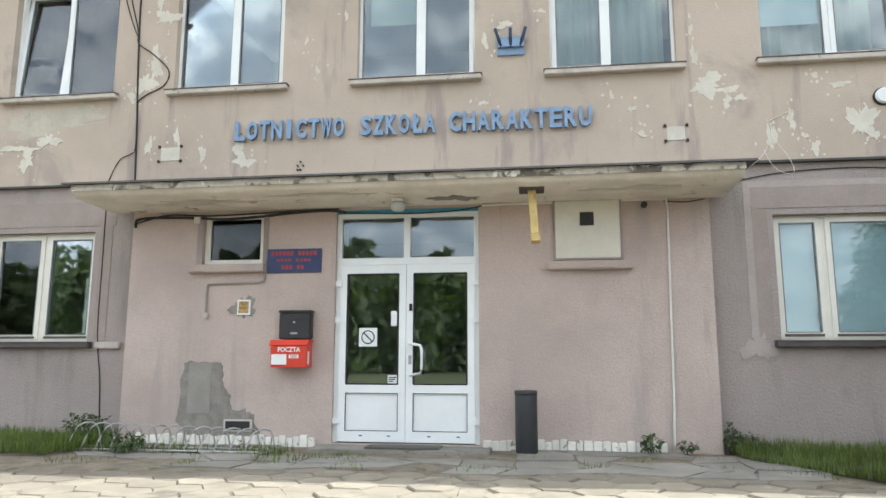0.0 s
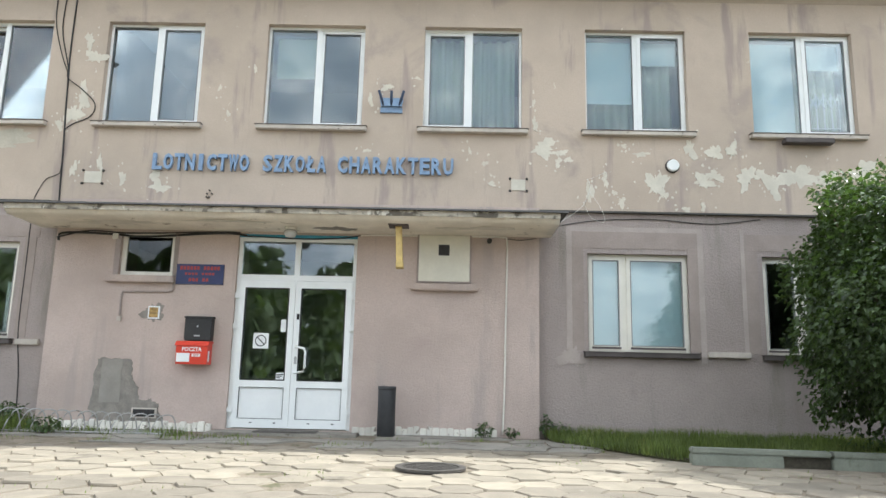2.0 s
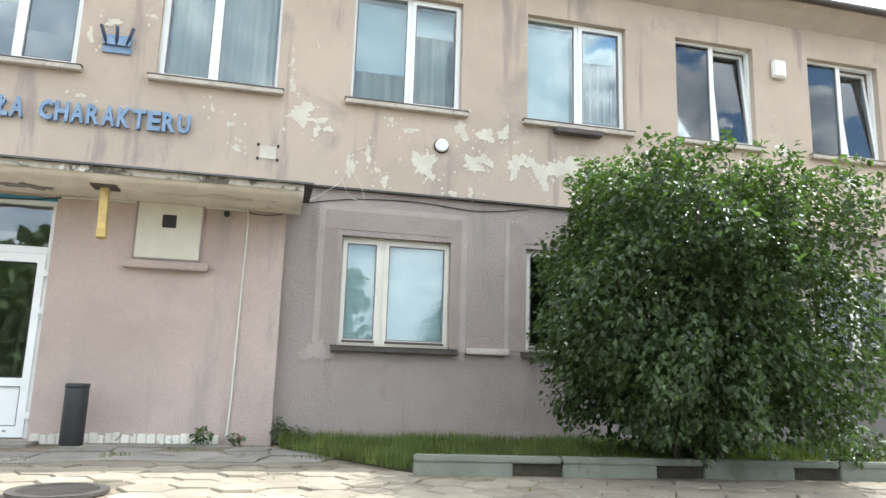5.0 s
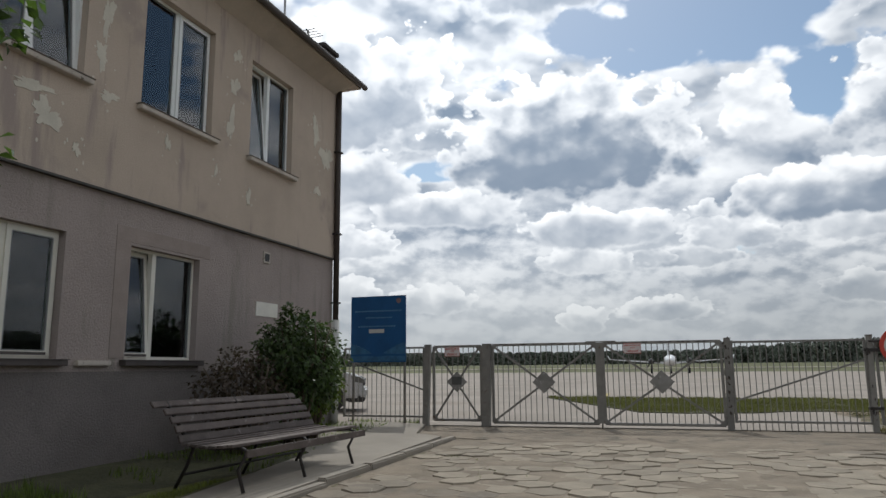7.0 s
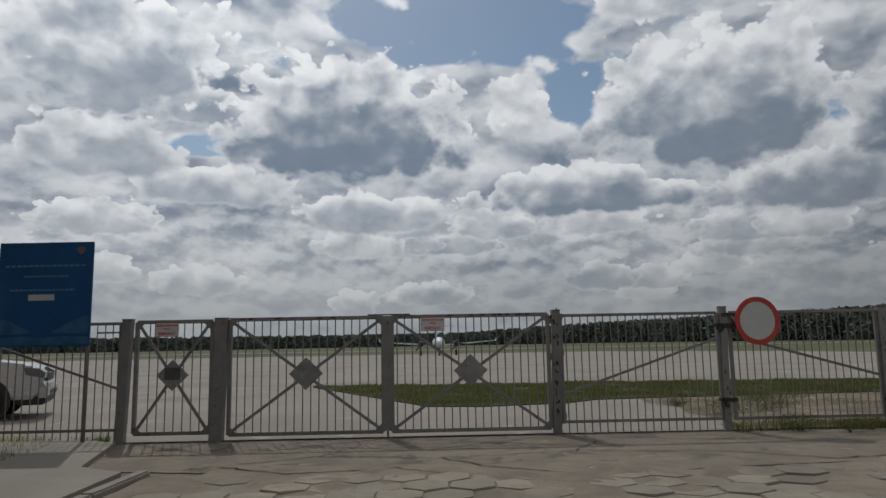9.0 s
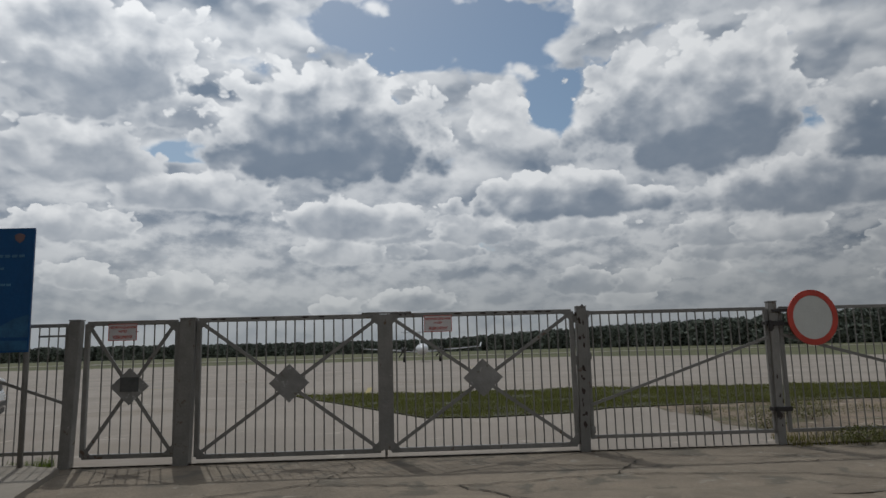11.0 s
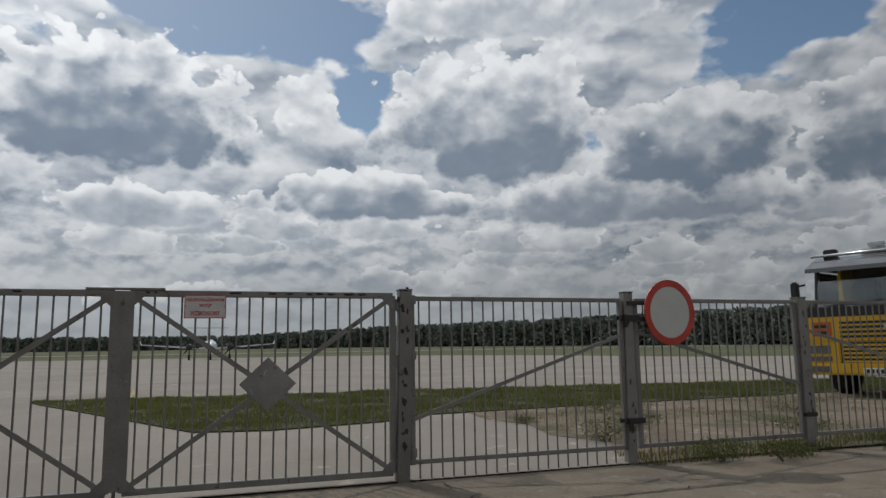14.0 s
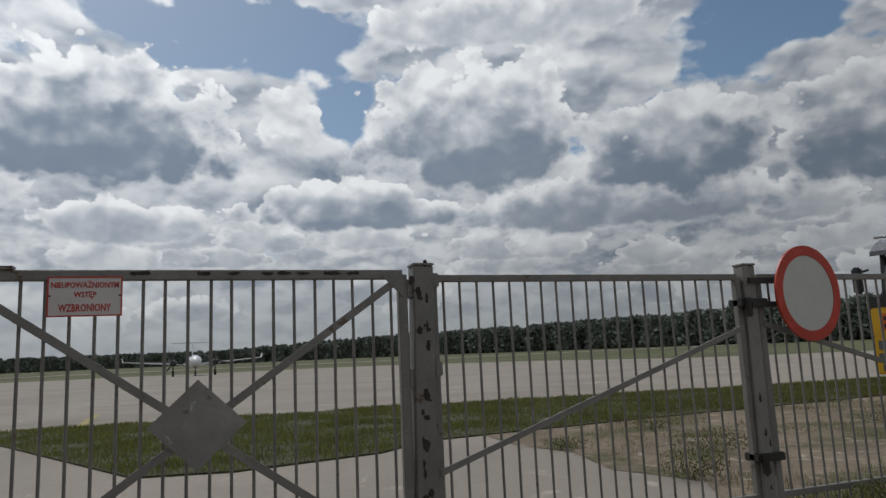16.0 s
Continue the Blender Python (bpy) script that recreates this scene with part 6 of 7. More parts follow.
wicket, ym, zm = gate("wicket_gate", 6.49, 5.61, 0.20, 1.485, "narrow barred wicket gate in grey paint", 0.19, 0.0997, 6.339)
part("dark_square", box(fx(ym) - 0.046, fx(ym) - 0.040, ym - 0.09, ym + 0.09, zm - 0.05, zm + 0.09), M_PLATEDARK, wicket)
leaf_a, ya, za = gate("gate_leaf", 5.40, 3.60, 0.17, 1.495, "wide barred gate leaf in grey paint", 0.20, 0.096, 5.313)
leaf_b, yb, zb = gate("gate_leaf", 3.50, 1.64, 0.17, 1.495, "wide barred gate leaf with flaking grey paint", 0.20, 0.0915, 3.437)
part("drop_bolt", tube([(fx(3.55), 3.55, 1.2), (fx(3.55), 3.55, 0.06)], 0.012, 8), M_FENCE, leaf_b)
part("meeting_plate", box(fx(3.5) - 0.035, fx(3.5) - 0.026, 3.47, 3.62, 0.18, 1.51), M_FENCE, leaf_b)
part("top_latch", box(fx(3.5) - 0.03, fx(3.5) + 0.03, 3.28, 3.78, 1.518, 1.532), M_FENCE, leaf_b)


def warning(y0, y1, z0, z1, lines):
    """A small red and white notice wired to the bars; lines: words, with their heights."""
    x = fx(y0) - 0.045
    t = thing("warning_sign", (x, (y0 + y1) / 2, z0), "red-lettered white warning plate wired to the gate", "sign", "gate signs")
    part("plate", box(x - 0.004, x, y1, y0, z0, z1, 0.0015), M_TAG, t)
    for q in ((y1, y0, z0, z0 + 0.006), (y1, y0, z1 - 0.006, z1), (y1, y1 + 0.006, z0 + 0.006, z1 - 0.006), (y0 - 0.006, y0, z0 + 0.006, z1 - 0.006)):
        part("border", box(x - 0.006, x - 0.004, q[0], q[1], q[2], q[3]), M_SIGNRED, t)
    for word, z, h, frac in lines:
        w = (y0 - y1) * frac
        b = letters(word, w, h, 0.003, 0.02)
        b.transform(Matrix.Translation((x - 0.006, (y0 + y1) / 2 + w / 2, z)) @ Matrix.Rotation(radians(-90), 4, "Z"))
        part("word", b, M_SIGNRED, t)
    for y in (y0 - 0.01, y1 + 0.01):
        part("wire", box(x - 0.007, x + 0.05, y - 0.004, y + 0.004, (z0 + z1) / 2, (z0 + z1) / 2 + 0.006), M_IRON, t)
    return t


h = 0.165
for y0, y1, z0 in ((6.27, 5.99, 1.31), (3.15, 2.87, 1.32)):
    warning(y0, y1, z0, z0 + h, (("NIEUPOWAŻNIONYM", z0 + 0.118, 0.032, 0.90), ("WSTĘP", z0 + 0.073, 0.03, 0.30), ("WZBRONIONY", z0 + 0.02, 0.032, 0.70)))


def panel(y0, y1, z0, z1, foot, diag, first=None, label="barred grey fence panel with a diagonal brace"):
    f = thing("fence", (fx((y0 + y1) / 2), (y0 + y1) / 2, foot), label, "fence", "fence panels")
    part("rail", beam((fx(y0), y0, z1), (fx(y1), y1, z1), 0.035, 0.035, (0, 0, 1), 0.003), M_FENCE, f)
    part("rail", beam((fx(y0), y0, z0), (fx(y1), y1, z0), 0.03, 0.035, (0, 0, 1), 0.003), M_FENCE, f)
    for y in (y0, y1):
        part("stile", beam((fx(y), y, z0 - 0.02), (fx(y), y, z1), 0.04, 0.04, (1, 0, 0), 0.003), M_FENCE, f)
    bars(f, y0, y1, foot, z1, 0.0905, first)
    part("brace", beam((fx(y0) - 0.022, y0, diag[0]), (fx(y1) - 0.022, y1, diag[1]), 0.010, 0.03, (0, 0, 1)), M_FENCE, f)
    return f


panel(8.25, 6.68, 0.25, 1.475, 0.09, (1.28, 0.72))
panel(1.485, -0.40, 0.235, 1.475, 0.09, (0.55, 1.18), 1.426)
panel(-0.55, -2.33, 0.235, 1.475, 0.09, (1.20, 0.70))
panel(-2.47, -4.33, 0.235, 1.475, 0.09, (1.20, 0.70))
panel(-4.47, -6.33, 0.235, 1.475, 0.09, (0.7, 1.2))
panel(-6.47, -8.33, 0.235, 1.475, 0.09, (1.2, 0.7))


def chips(parent, y, w, z0, z1, n, seed, x):
    """Dark flakes where the paint has fallen off a face that looks along -x."""
    r = random.Random(seed)
    for i in range(n):
        cy, cz = y + r.gauss(0, 0.18) * w, r.uniform(z0, z1)
        sy, sz = r.uniform(0.05, 0.2) * w, r.uniform(0.006, 0.035)
        ring = [(cy + sy * r.uniform(0.5, 1.2) * math.cos(k * math.tau / 9), cz + sz * r.uniform(0.5, 1.3) * math.sin(k * math.tau / 9)) for k in range(9)]
        part("paint_chip", prism(ring, "x", x - 0.0012 - 0.0001 * i, x + 0.002), M_RUST, parent)


chips(hp, 1.555, 0.10, 0.25, 1.55, 26, 41, fx(1.54) - 0.05)
chips(sp, -0.46, 0.08, 0.25, 1.5, 10, 42, fx(-0.47) - 0.0425)
chips(p5, -2.39, 0.09, 0.25, 1.5, 10, 43, fx(-2.4) - 0.05)


def rail_chips(parent, y0, y1, z, n, seed, half):
    r = random.Random(seed)
    for i in range(n):
        cy, sy = r.uniform(y1 + 0.05, y0 - 0.05), r.uniform(0.008, 0.045)
        ring = [(cy + sy * r.uniform(0.6, 1.2) * math.cos(k * math.tau / 9), z + 0.006 + 0.010 * r.uniform(0.5, 1.2) * math.sin(k * math.tau / 9)) for k in range(9)]
        part("paint_chip", prism(ring, "x", fx(cy) - half - 0.0012 - 0.0001 * i, fx(cy) - half + 0.004), M_RUST, parent)


rail_chips(leaf_b, 3.45, 1.7, 1.495, 16, 44, 0.0225)
rail_chips(leaf_a, 5.35, 3.7, 1.495, 8, 45, 0.0225)
part("side_bolt", box(fx(6.8) - 0.04, fx(6.8) - 0.02, 6.66, 6.95, 1.36, 1.38), M_FENCE, wicket)

# round no-entry-to-vehicles sign
disc = thing("round_sign", (fx(-0.85), -0.86, 1.085), "round white traffic sign with a red border", "sign")
X = fx(-0.85) - 0.075


def disc_part(r0, r1, x0, x1):
    b = lathe([(r0, x0), (r1, x0), (r1, x1), (r0, x1)], 48, ring=True)
    b.transform(Matrix.Translation((X, -0.86, 1.37)) @ Matrix.Rotation(radians(8), 4, "Z") @ Matrix.Rotation(radians(-90), 4, "Y"))
    return b


part("face", disc_part(0.001, 0.235, 0.006, 0.009), M_SIGNWHITE, disc)
part("border", disc_part(0.225, 0.285, 0.0, 0.013), M_SIGNRED, disc)
part("back", disc_part(0.001, 0.28, -0.004, 0.004), M_STEEL, disc)
part("bracket", box(X, fx(-0.5), -0.83, -0.45, 1.295, 1.325), M_IRON, disc)
part("bracket", box(X, fx(-0.5), -0.83, -0.45, 1.435, 1.465), M_IRON, disc)

# blue information board on two posts
board = thing("information_board", (17.0, 7.5, 0.1), "blue information board on two thin posts", "board")
part("panel", box(16.985, 17.01, 6.95, 8.05, 1.22, 2.43, 0.004), M_BOARDBLUE, board)
for y in (6.99, 8.01):
    part("post", tube([(17.035, y, 0.05), (17.035, y, 2.42)], 0.024, 10), M_FENCE, board)
for z, y0, y1, hh in ((2.14, 7.97, 7.02, 0.026), (2.02, 7.75, 7.22, 0.022), (1.86, 7.9, 7.14, 0.022)):
    n = 14
    for i in range(n):
        a = y0 + (y1 - y0) * i / n
        part("print_bar", box(16.980, 16.986, a + (y1 - y0) / n * 0.75, a, z, z + hh), M_BOARDLIGHT, board)
part("white_strip", box(16.979, 16.986, 7.38, 7.68, 1.75, 1.82), M_SIGNWHITE, board, "white blank strip")
part("emblem", prism([(7.09, 2.28), (7.13, 2.31), (7.14, 2.36), (7.09, 2.38), (7.04, 2.36), (7.05, 2.31)], "x", 16.979, 16.986), M_EMBLEM, board, "small dull emblem")
for ring in ([(8.04, 1.36), (8.04, 1.56), (7.90, 1.52), (7.72, 1.44), (7.62, 1.38), (7.75, 1.37)], [(6.96, 1.36), (6.96, 1.58), (7.10, 1.54), (7.25, 1.46), (7.40, 1.38), (7.2, 1.365)], [(8.04, 1.24), (8.04, 1.33), (7.7, 1.335), (7.5, 1.32), (7.3, 1.335), (6.96, 1.33), (6.96, 1.24)]):
    part("printed_haze", prism(ring, "x", 16.982, 16.986), M_BOARDHAZE, board, "printed pale blue haze")

# ---- bench ----
def bench(x, y, rz):
    """A long slatted park bench on three bent-iron legs, facing -y before its turn."""
    b = thing("park_bench", (x, y, ground_z(x, y) + 0.045), "weathered brown slatted park bench on iron legs", "bench", rz=rz)
    m = PLACE[b]

    def put(name, bm, material):
        bm.transform(m)
        return part(name, bm, material, b)
    L = 1.05
    for i in range(6):
        put("seat_slat", moved(box(-L, L, -0.034, 0.034, -0.012, 0.012, 0.005), random.uniform(-0.01, 0.01), -0.50 + 0.092 * i, 0.385 - 0.008 * min(i, 5 - i)), M_WOOD)
    for i in range(5):
        bb = box(-L - (0.06 if i == 4 else 0), L, -0.011, 0.011, -0.033, 0.033, 0.005)
        bb.transform(Matrix.Translation((0, 0.03 + 0.034 * i + 0.008 * i * i, 0.425 + 0.084 * i - 0.003 * i * i)) @ Matrix.Rotation(radians(-24 - 4 * i), 4, "X"))
        put("back_slat", bb, M_WOOD)
    put("front_slat", moved(box(-L + 0.1, L + 0.05, -0.012, 0.012, -0.032, 0.032, 0.004), 0, -0.60, 0.315), M_WOOD)
    for x0 in (-0.92, 0.0, 0.92):
        put("leg", tube([(x0, -0.58, 0.33), (x0, -0.50, 0.18), (x0, -0.56, 0.0)], 0.016, 8), M_IRON)
        put("leg", tube([(x0, 0.31, 0.73), (x0, 0.17, 0.56), (x0, 0.05, 0.40), (x0, -0.02, 0.34), (x0, 0.04, 0.2), (x0, 0.16, 0.0)], 0.016, 8), M_IRON)
        put("seat_bearer", tube([(x0, -0.60, 0.33), (x0, -0.52, 0.365), (x0, -0.25, 0.345), (x0, 0.02, 0.365)], 0.014, 8), M_IRON)
    put("foot_bar", tube([(-0.92, 0.08, 0.12), (0.92, 0.08, 0.12)], 0.012, 8), M_IRON)
    return b


bench(11.28, 6.22, -3)

# ---- vehicles beyond the fence ----
def wheel(parent, x, y, r, w, put):
    """A tyre with its rim, its axle along x."""
    t = lathe([(r * 0.6, -w / 2), (r * 0.93, -w / 2), (r, -w * 0.3), (r, w * 0.3), (r * 0.93, w / 2), (r * 0.6, w / 2)], 28)
    t.transform(Matrix.Translation((x, y, r)) @ Matrix.Rotation(radians(90), 4, "Y"))
    ty = put("wheel", t, M_TYRE, parent)
    k = lathe([(0.05, -w * 0.42), (r * 0.58, -w * 0.36), (r * 0.62, w * 0.36), (0.05, w * 0.42)], 20)
    k.transform(Matrix.Translation((x, y, r)) @ Matrix.Rotation(radians(90), 4, "Y"))
    put("rim", k, M_CHROME, ty)


def truck(x, y, rz):
    """A yellow tanker tractor seen from its front; it faces -y before its turn, origin under the middle of the front."""
    g = ground_z(x, y)
    t = thing("truck", (x, y, g), "yellow airfield truck with a dark sun visor", "truck", rz=rz)
    m = PLACE[t]

    def put(name, bm, material, parent=None, label=""):
        bm.transform(m @ Matrix.Diagonal((1, 1, 0.965, 1)))
        return part(name, bm, material, parent or t, label)
    W, U = 1.24, 1.06
    put("cab", box(-W, W, 0.08, 1.95, 0.70, 1.56, 0.03), M_YELLOW)
    put("roof", prism([(0.22, 2.40), (0.26, 2.50), (0.42, 2.62), (1.9, 2.66), (1.95, 2.40)], "x", -U, U), M_TRUCKGREY, None, "dark grey cab roof")
    put("back_wall", box(-U, U, 1.86, 1.95, 1.56, 2.40, 0.02), M_TRUCKDARK)
    put("dashboard", prism([(0.12, 1.56), (0.14, 1.72), (0.40, 1.80), (0.62, 1.74), (0.62, 1.56)], "x", -U + 0.06, U - 0.06), M_TRUCKDARK)
    for s in (-1, 1):
        put("front_pillar", beam((s * (U - 0.04), 0.10, 1.56), (s * (U - 0.04), 0.26, 2.42), 0.075, 0.06, (0, 1, 0), 0.01), M_TRUCKDARK)
        put("rear_pillar", box(s * (U - 0.035) - 0.035, s * (U - 0.035) + 0.035, 1.28, 1.87, 1.56, 2.40, 0.01), M_YELLOW)
        put("seat", box(s * 0.55 - 0.24, s * 0.55 + 0.24, 1.15, 1.35, 1.56, 2.22, 0.06), M_TRUCKDARK)
        pane = put("side_window", prism([(0.14, 1.60), (0.30, 2.38), (1.28, 2.38), (1.28, 1.60)], "x", s * (U - 0.02) - 0.003, s * (U - 0.02) + 0.003), M_GLASS)
        pane.visible_shadow = False
    pane = put("windscreen", prism([(0.065, 1.66), (0.205, 2.38), (0.213, 2.38), (0.073, 1.66)], "x", -U + 0.07, U - 0.07), M_GLASS, None, "reflecting windscreen")
    pane.visible_shadow = False
    put("steering_wheel", moved(lathe([(0.21, 0), (0.235, 0.012), (0.21, 0.024)], 20, ring=True), 0.5, 0.68, 1.86), M_TRUCKDARK)
    put("wiper", beam((-0.8, 0.05, 1.70), (0.1, 0.075, 1.78), 0.02, 0.02), M_TRUCKDARK)
    put("roof_rail", tube([(-W + 0.1, 0.35, 2.70), (W - 0.1, 0.35, 2.70)], 0.03, 8), M_CHROME)
    put("black_band", box(-W - 0.005, W + 0.005, 0.012, 0.06, 1.50, 1.68, 0.01), M_TRUCKDARK)
    put("visor", prism([(-0.12, 2.34), (-0.10, 2.42), (0.22, 2.58), (0.45, 2.66), (0.45, 2.56), (0.2, 2.38)], "x", -U - 0.03, U + 0.03), M_TRUCKGREY, None, "dark glossy sun visor")
    put("roof_hatch", box(-0.35, 0.75, 0.5, 1.3, 2.65, 2.80, 0.04), M_PAPER, None, "white roof hatch")
    put("beacon", box(-0.95, -0.72, 0.4, 0.55, 2.62, 2.82, 0.02), M_TRUCKDARK)
    put("horn", box(-0.2, 0.1, 0.45, 0.55, 2.80, 2.88, 0.02), M_CHROME)
    put("front_panel", box(-W, W, 0.0, 0.10, 1.02, 1.50, 0.03), M_YELLOW)
    for i in range(4):
        put("grille_slot", box(-0.62, 0.62, -0.008, 0.02, 1.10 + 0.085 * i, 1.145 + 0.085 * i), M_TRUCKDARK)
    put("badge", box(0.1, 0.42, -0.014, -0.004, 1.25, 1.33), M_CHROME)
    put("hazard_plate", box(-1.10, -0.76, -0.016, -0.002, 1.14, 1.40, 0.004), M_ORANGE, None, "orange hazard plate")
    for i in range(2):
        put("plate_bar", box(-1.05, -0.81, -0.02, -0.015, 1.17 + 0.12 * i, 1.23 + 0.12 * i), M_TRUCKDARK)
    put("grille", box(-0.60, 0.60, 0.0, 0.08, 0.62, 1.02, 0.01), M_TRUCKDARK)
    for i in range(5):
        put("grille_slat", box(-0.60, 0.60, -0.012, 0.012, 0.65 + 0.075 * i, 0.685 + 0.075 * i), M_YELLOW)
    put("bumper", box(-W, W, -0.05, 0.14, 0.42, 0.64, 0.03), M_YELLOW)
    for s in (-1, 1):
        a, b = sorted((s * 0.64, s * W))
        put("headlamp_panel", box(a, b, -0.01, 0.1, 0.64, 1.02, 0.02), M_YELLOW)
        a, b = sorted((s * 0.78, s * (W - 0.06)))
        put("headlamp", box(a, b, -0.022, 0.01, 0.80, 0.98, 0.02), M_TRUCKLAMP, None, "shaded headlamp")
        put("fog_lamp", box(a, b, -0.024, 0.01, 0.67, 0.76, 0.01), M_TRUCKLAMP)
        put("bumper_lamp", box(a + 0.05, b - 0.05, -0.062, -0.03, 0.47, 0.58, 0.01), M_TRUCKLAMP)
        put("mirror", box(s * (W + 0.12) - 0.07, s * (W + 0.12) + 0.07, -0.02, 0.10, 1.75, 2.2, 0.03), M_TRUCKDARK)
        put("mirror_arm", tube([(s * W, 0.2, 2.15), (s * (W + 0.12), 0.04, 2.1)], 0.02), M_TRUCKDARK)
        wheel(t, s * 1.05, 1.25, 0.50, 0.30, put)
        wheel(t, s * 1.05, 4.4, 0.50, 0.30, put)
    put("number_plate", box(-0.27, 0.27, -0.062, -0.045, 0.44, 0.55, 0.004), M_PAPER)
    for i in range(6):
        put("plate_bar", box(-0.22 + 0.075 * i, -0.17 + 0.075 * i, -0.066, -0.06, 0.46, 0.53), M_TRUCKDARK)
    put("chassis", box(-0.55, 0.55, 0.3, 6.4, 0.45, 0.75), M_TRUCKDARK)
    tank = lathe([(0.3, 0), (0.95, 0.15), (1.02, 0.4), (1.02, 4.0), (0.95, 4.25), (0.3, 4.4)], 28)
    tank.transform(Matrix.Translation((0, 2.1, 1.75)) @ Matrix.Rotation(radians(-90), 4, "X"))
    put("tank", tank, M_YELLOW)
    return t


truck(21.4, -7.95, 202)


def aircraft(x, y, rz):
    """A white twin-propeller aircraft with a T-tail, nose along -x before its turn."""
    g = ground_z(x, y)
    a = thing("aircraft", (x, y, g), "white twin-propeller aircraft parked nose-on", "aircraft", rz=rz)
    m = PLACE[a]

    def put(name, bm, material, parent=None, label=""):
        bm.transform(m)
        return part(name, bm, material, parent or a, label)
    body = lathe([(0.05, 0), (0.35, 0.35), (0.55, 1.0), (0.72, 1.9), (0.80, 2.8), (0.80, 7.5), (0.55, 10.5), (0.15, 13.0)], 24)
    body.transform(Matrix.Translation((-4.5, 0, 1.75)) @ Matrix.Rotation(radians(90), 4, "Y"))
    put("fuselage", body, M_PLANE)
    put("windscreen", prism([(-0.62, 2.05), (0.62, 2.05), (0.42, 2.42), (-0.42, 2.42)], "x", -2.5, -2.2), M_DARKGLASS)
    for s in (-1, 1):
        put("wing", prism([(s * 0.5, 1.28), (s * 8.2, 1.95), (s * 8.2, 2.02), (s * 0.5, 1.56)], "x", -0.2, 1.7), M_PLANE)
        put("winglet", prism([(s * 8.15, 1.95), (s * 8.35, 2.5), (s * 8.4, 2.5), (s * 8.25, 1.95)], "x", 0.4, 1.5), M_PLANE)
        nac = lathe([(0.16, 0), (0.36, 0.25), (0.42, 0.9), (0.35, 2.6), (0.1, 3.4)], 18)
        nac.transform(Matrix.Translation((-1.5, s * 2.5, 1.65)) @ Matrix.Rotation(radians(90), 4, "Y"))
        n = put("nacelle", nac, M_TRUCKDARK, None, "dark engine nacelle")
        for k in range(3):
            ang = k * math.tau / 3 + 0.4
            put("blade", beam((-1.62, s * 2.5, 1.65), (-1.62, s * 2.5 + 1.15 * math.sin(ang), 1.65 + 1.15 * math.cos(ang)), 0.04, 0.16, (0, math.cos(ang), -math.sin(ang))), M_TRUCKDARK, n)
        put("leg", tube([(0.6, s * 2.5, 1.4), (0.6, s * 2.5, 0.3)], 0.07), M_TRUCKDARK)
        t = lathe([(0.18, -0.13), (0.34, -0.13), (0.36, 0), (0.34, 0.13), (0.18, 0.13)], 18)
        t.transform(Matrix.Translation((0.6, s * 2.5, 0.36)) @ Matrix.Rotation(radians(90), 4, "X"))
        put("wheel", t, M_TYRE)
        put("tailplane", prism([(0.0, 4.30), (s * 2.8, 4.35), (s * 2.8, 4.40), (0.0, 4.46)], "x", 8.2, 9.3), M_PLANE)
    put("fin", prism([(-0.08, 2.0), (0.08, 2.0), (0.05, 4.4), (-0.05, 4.4)], "x", 7.2, 9.2), M_PLANE)
    put("nose_leg", tube([(-3.0, 0, 1.2), (-3.0, 0, 0.25)], 0.06), M_TRUCKDARK)
    t = lathe([(0.14, -0.1), (0.27, -0.1), (0.28, 0), (0.27, 0.1), (0.14, 0.1)], 18)
    t.transform(Matrix.Translation((-3.0, 0, 0.28)) @ Matrix.Rotation(radians(90), 4, "X"))
    put("wheel", t, M_TYRE)
    return a


aircraft(108.0, 4.3, 3)


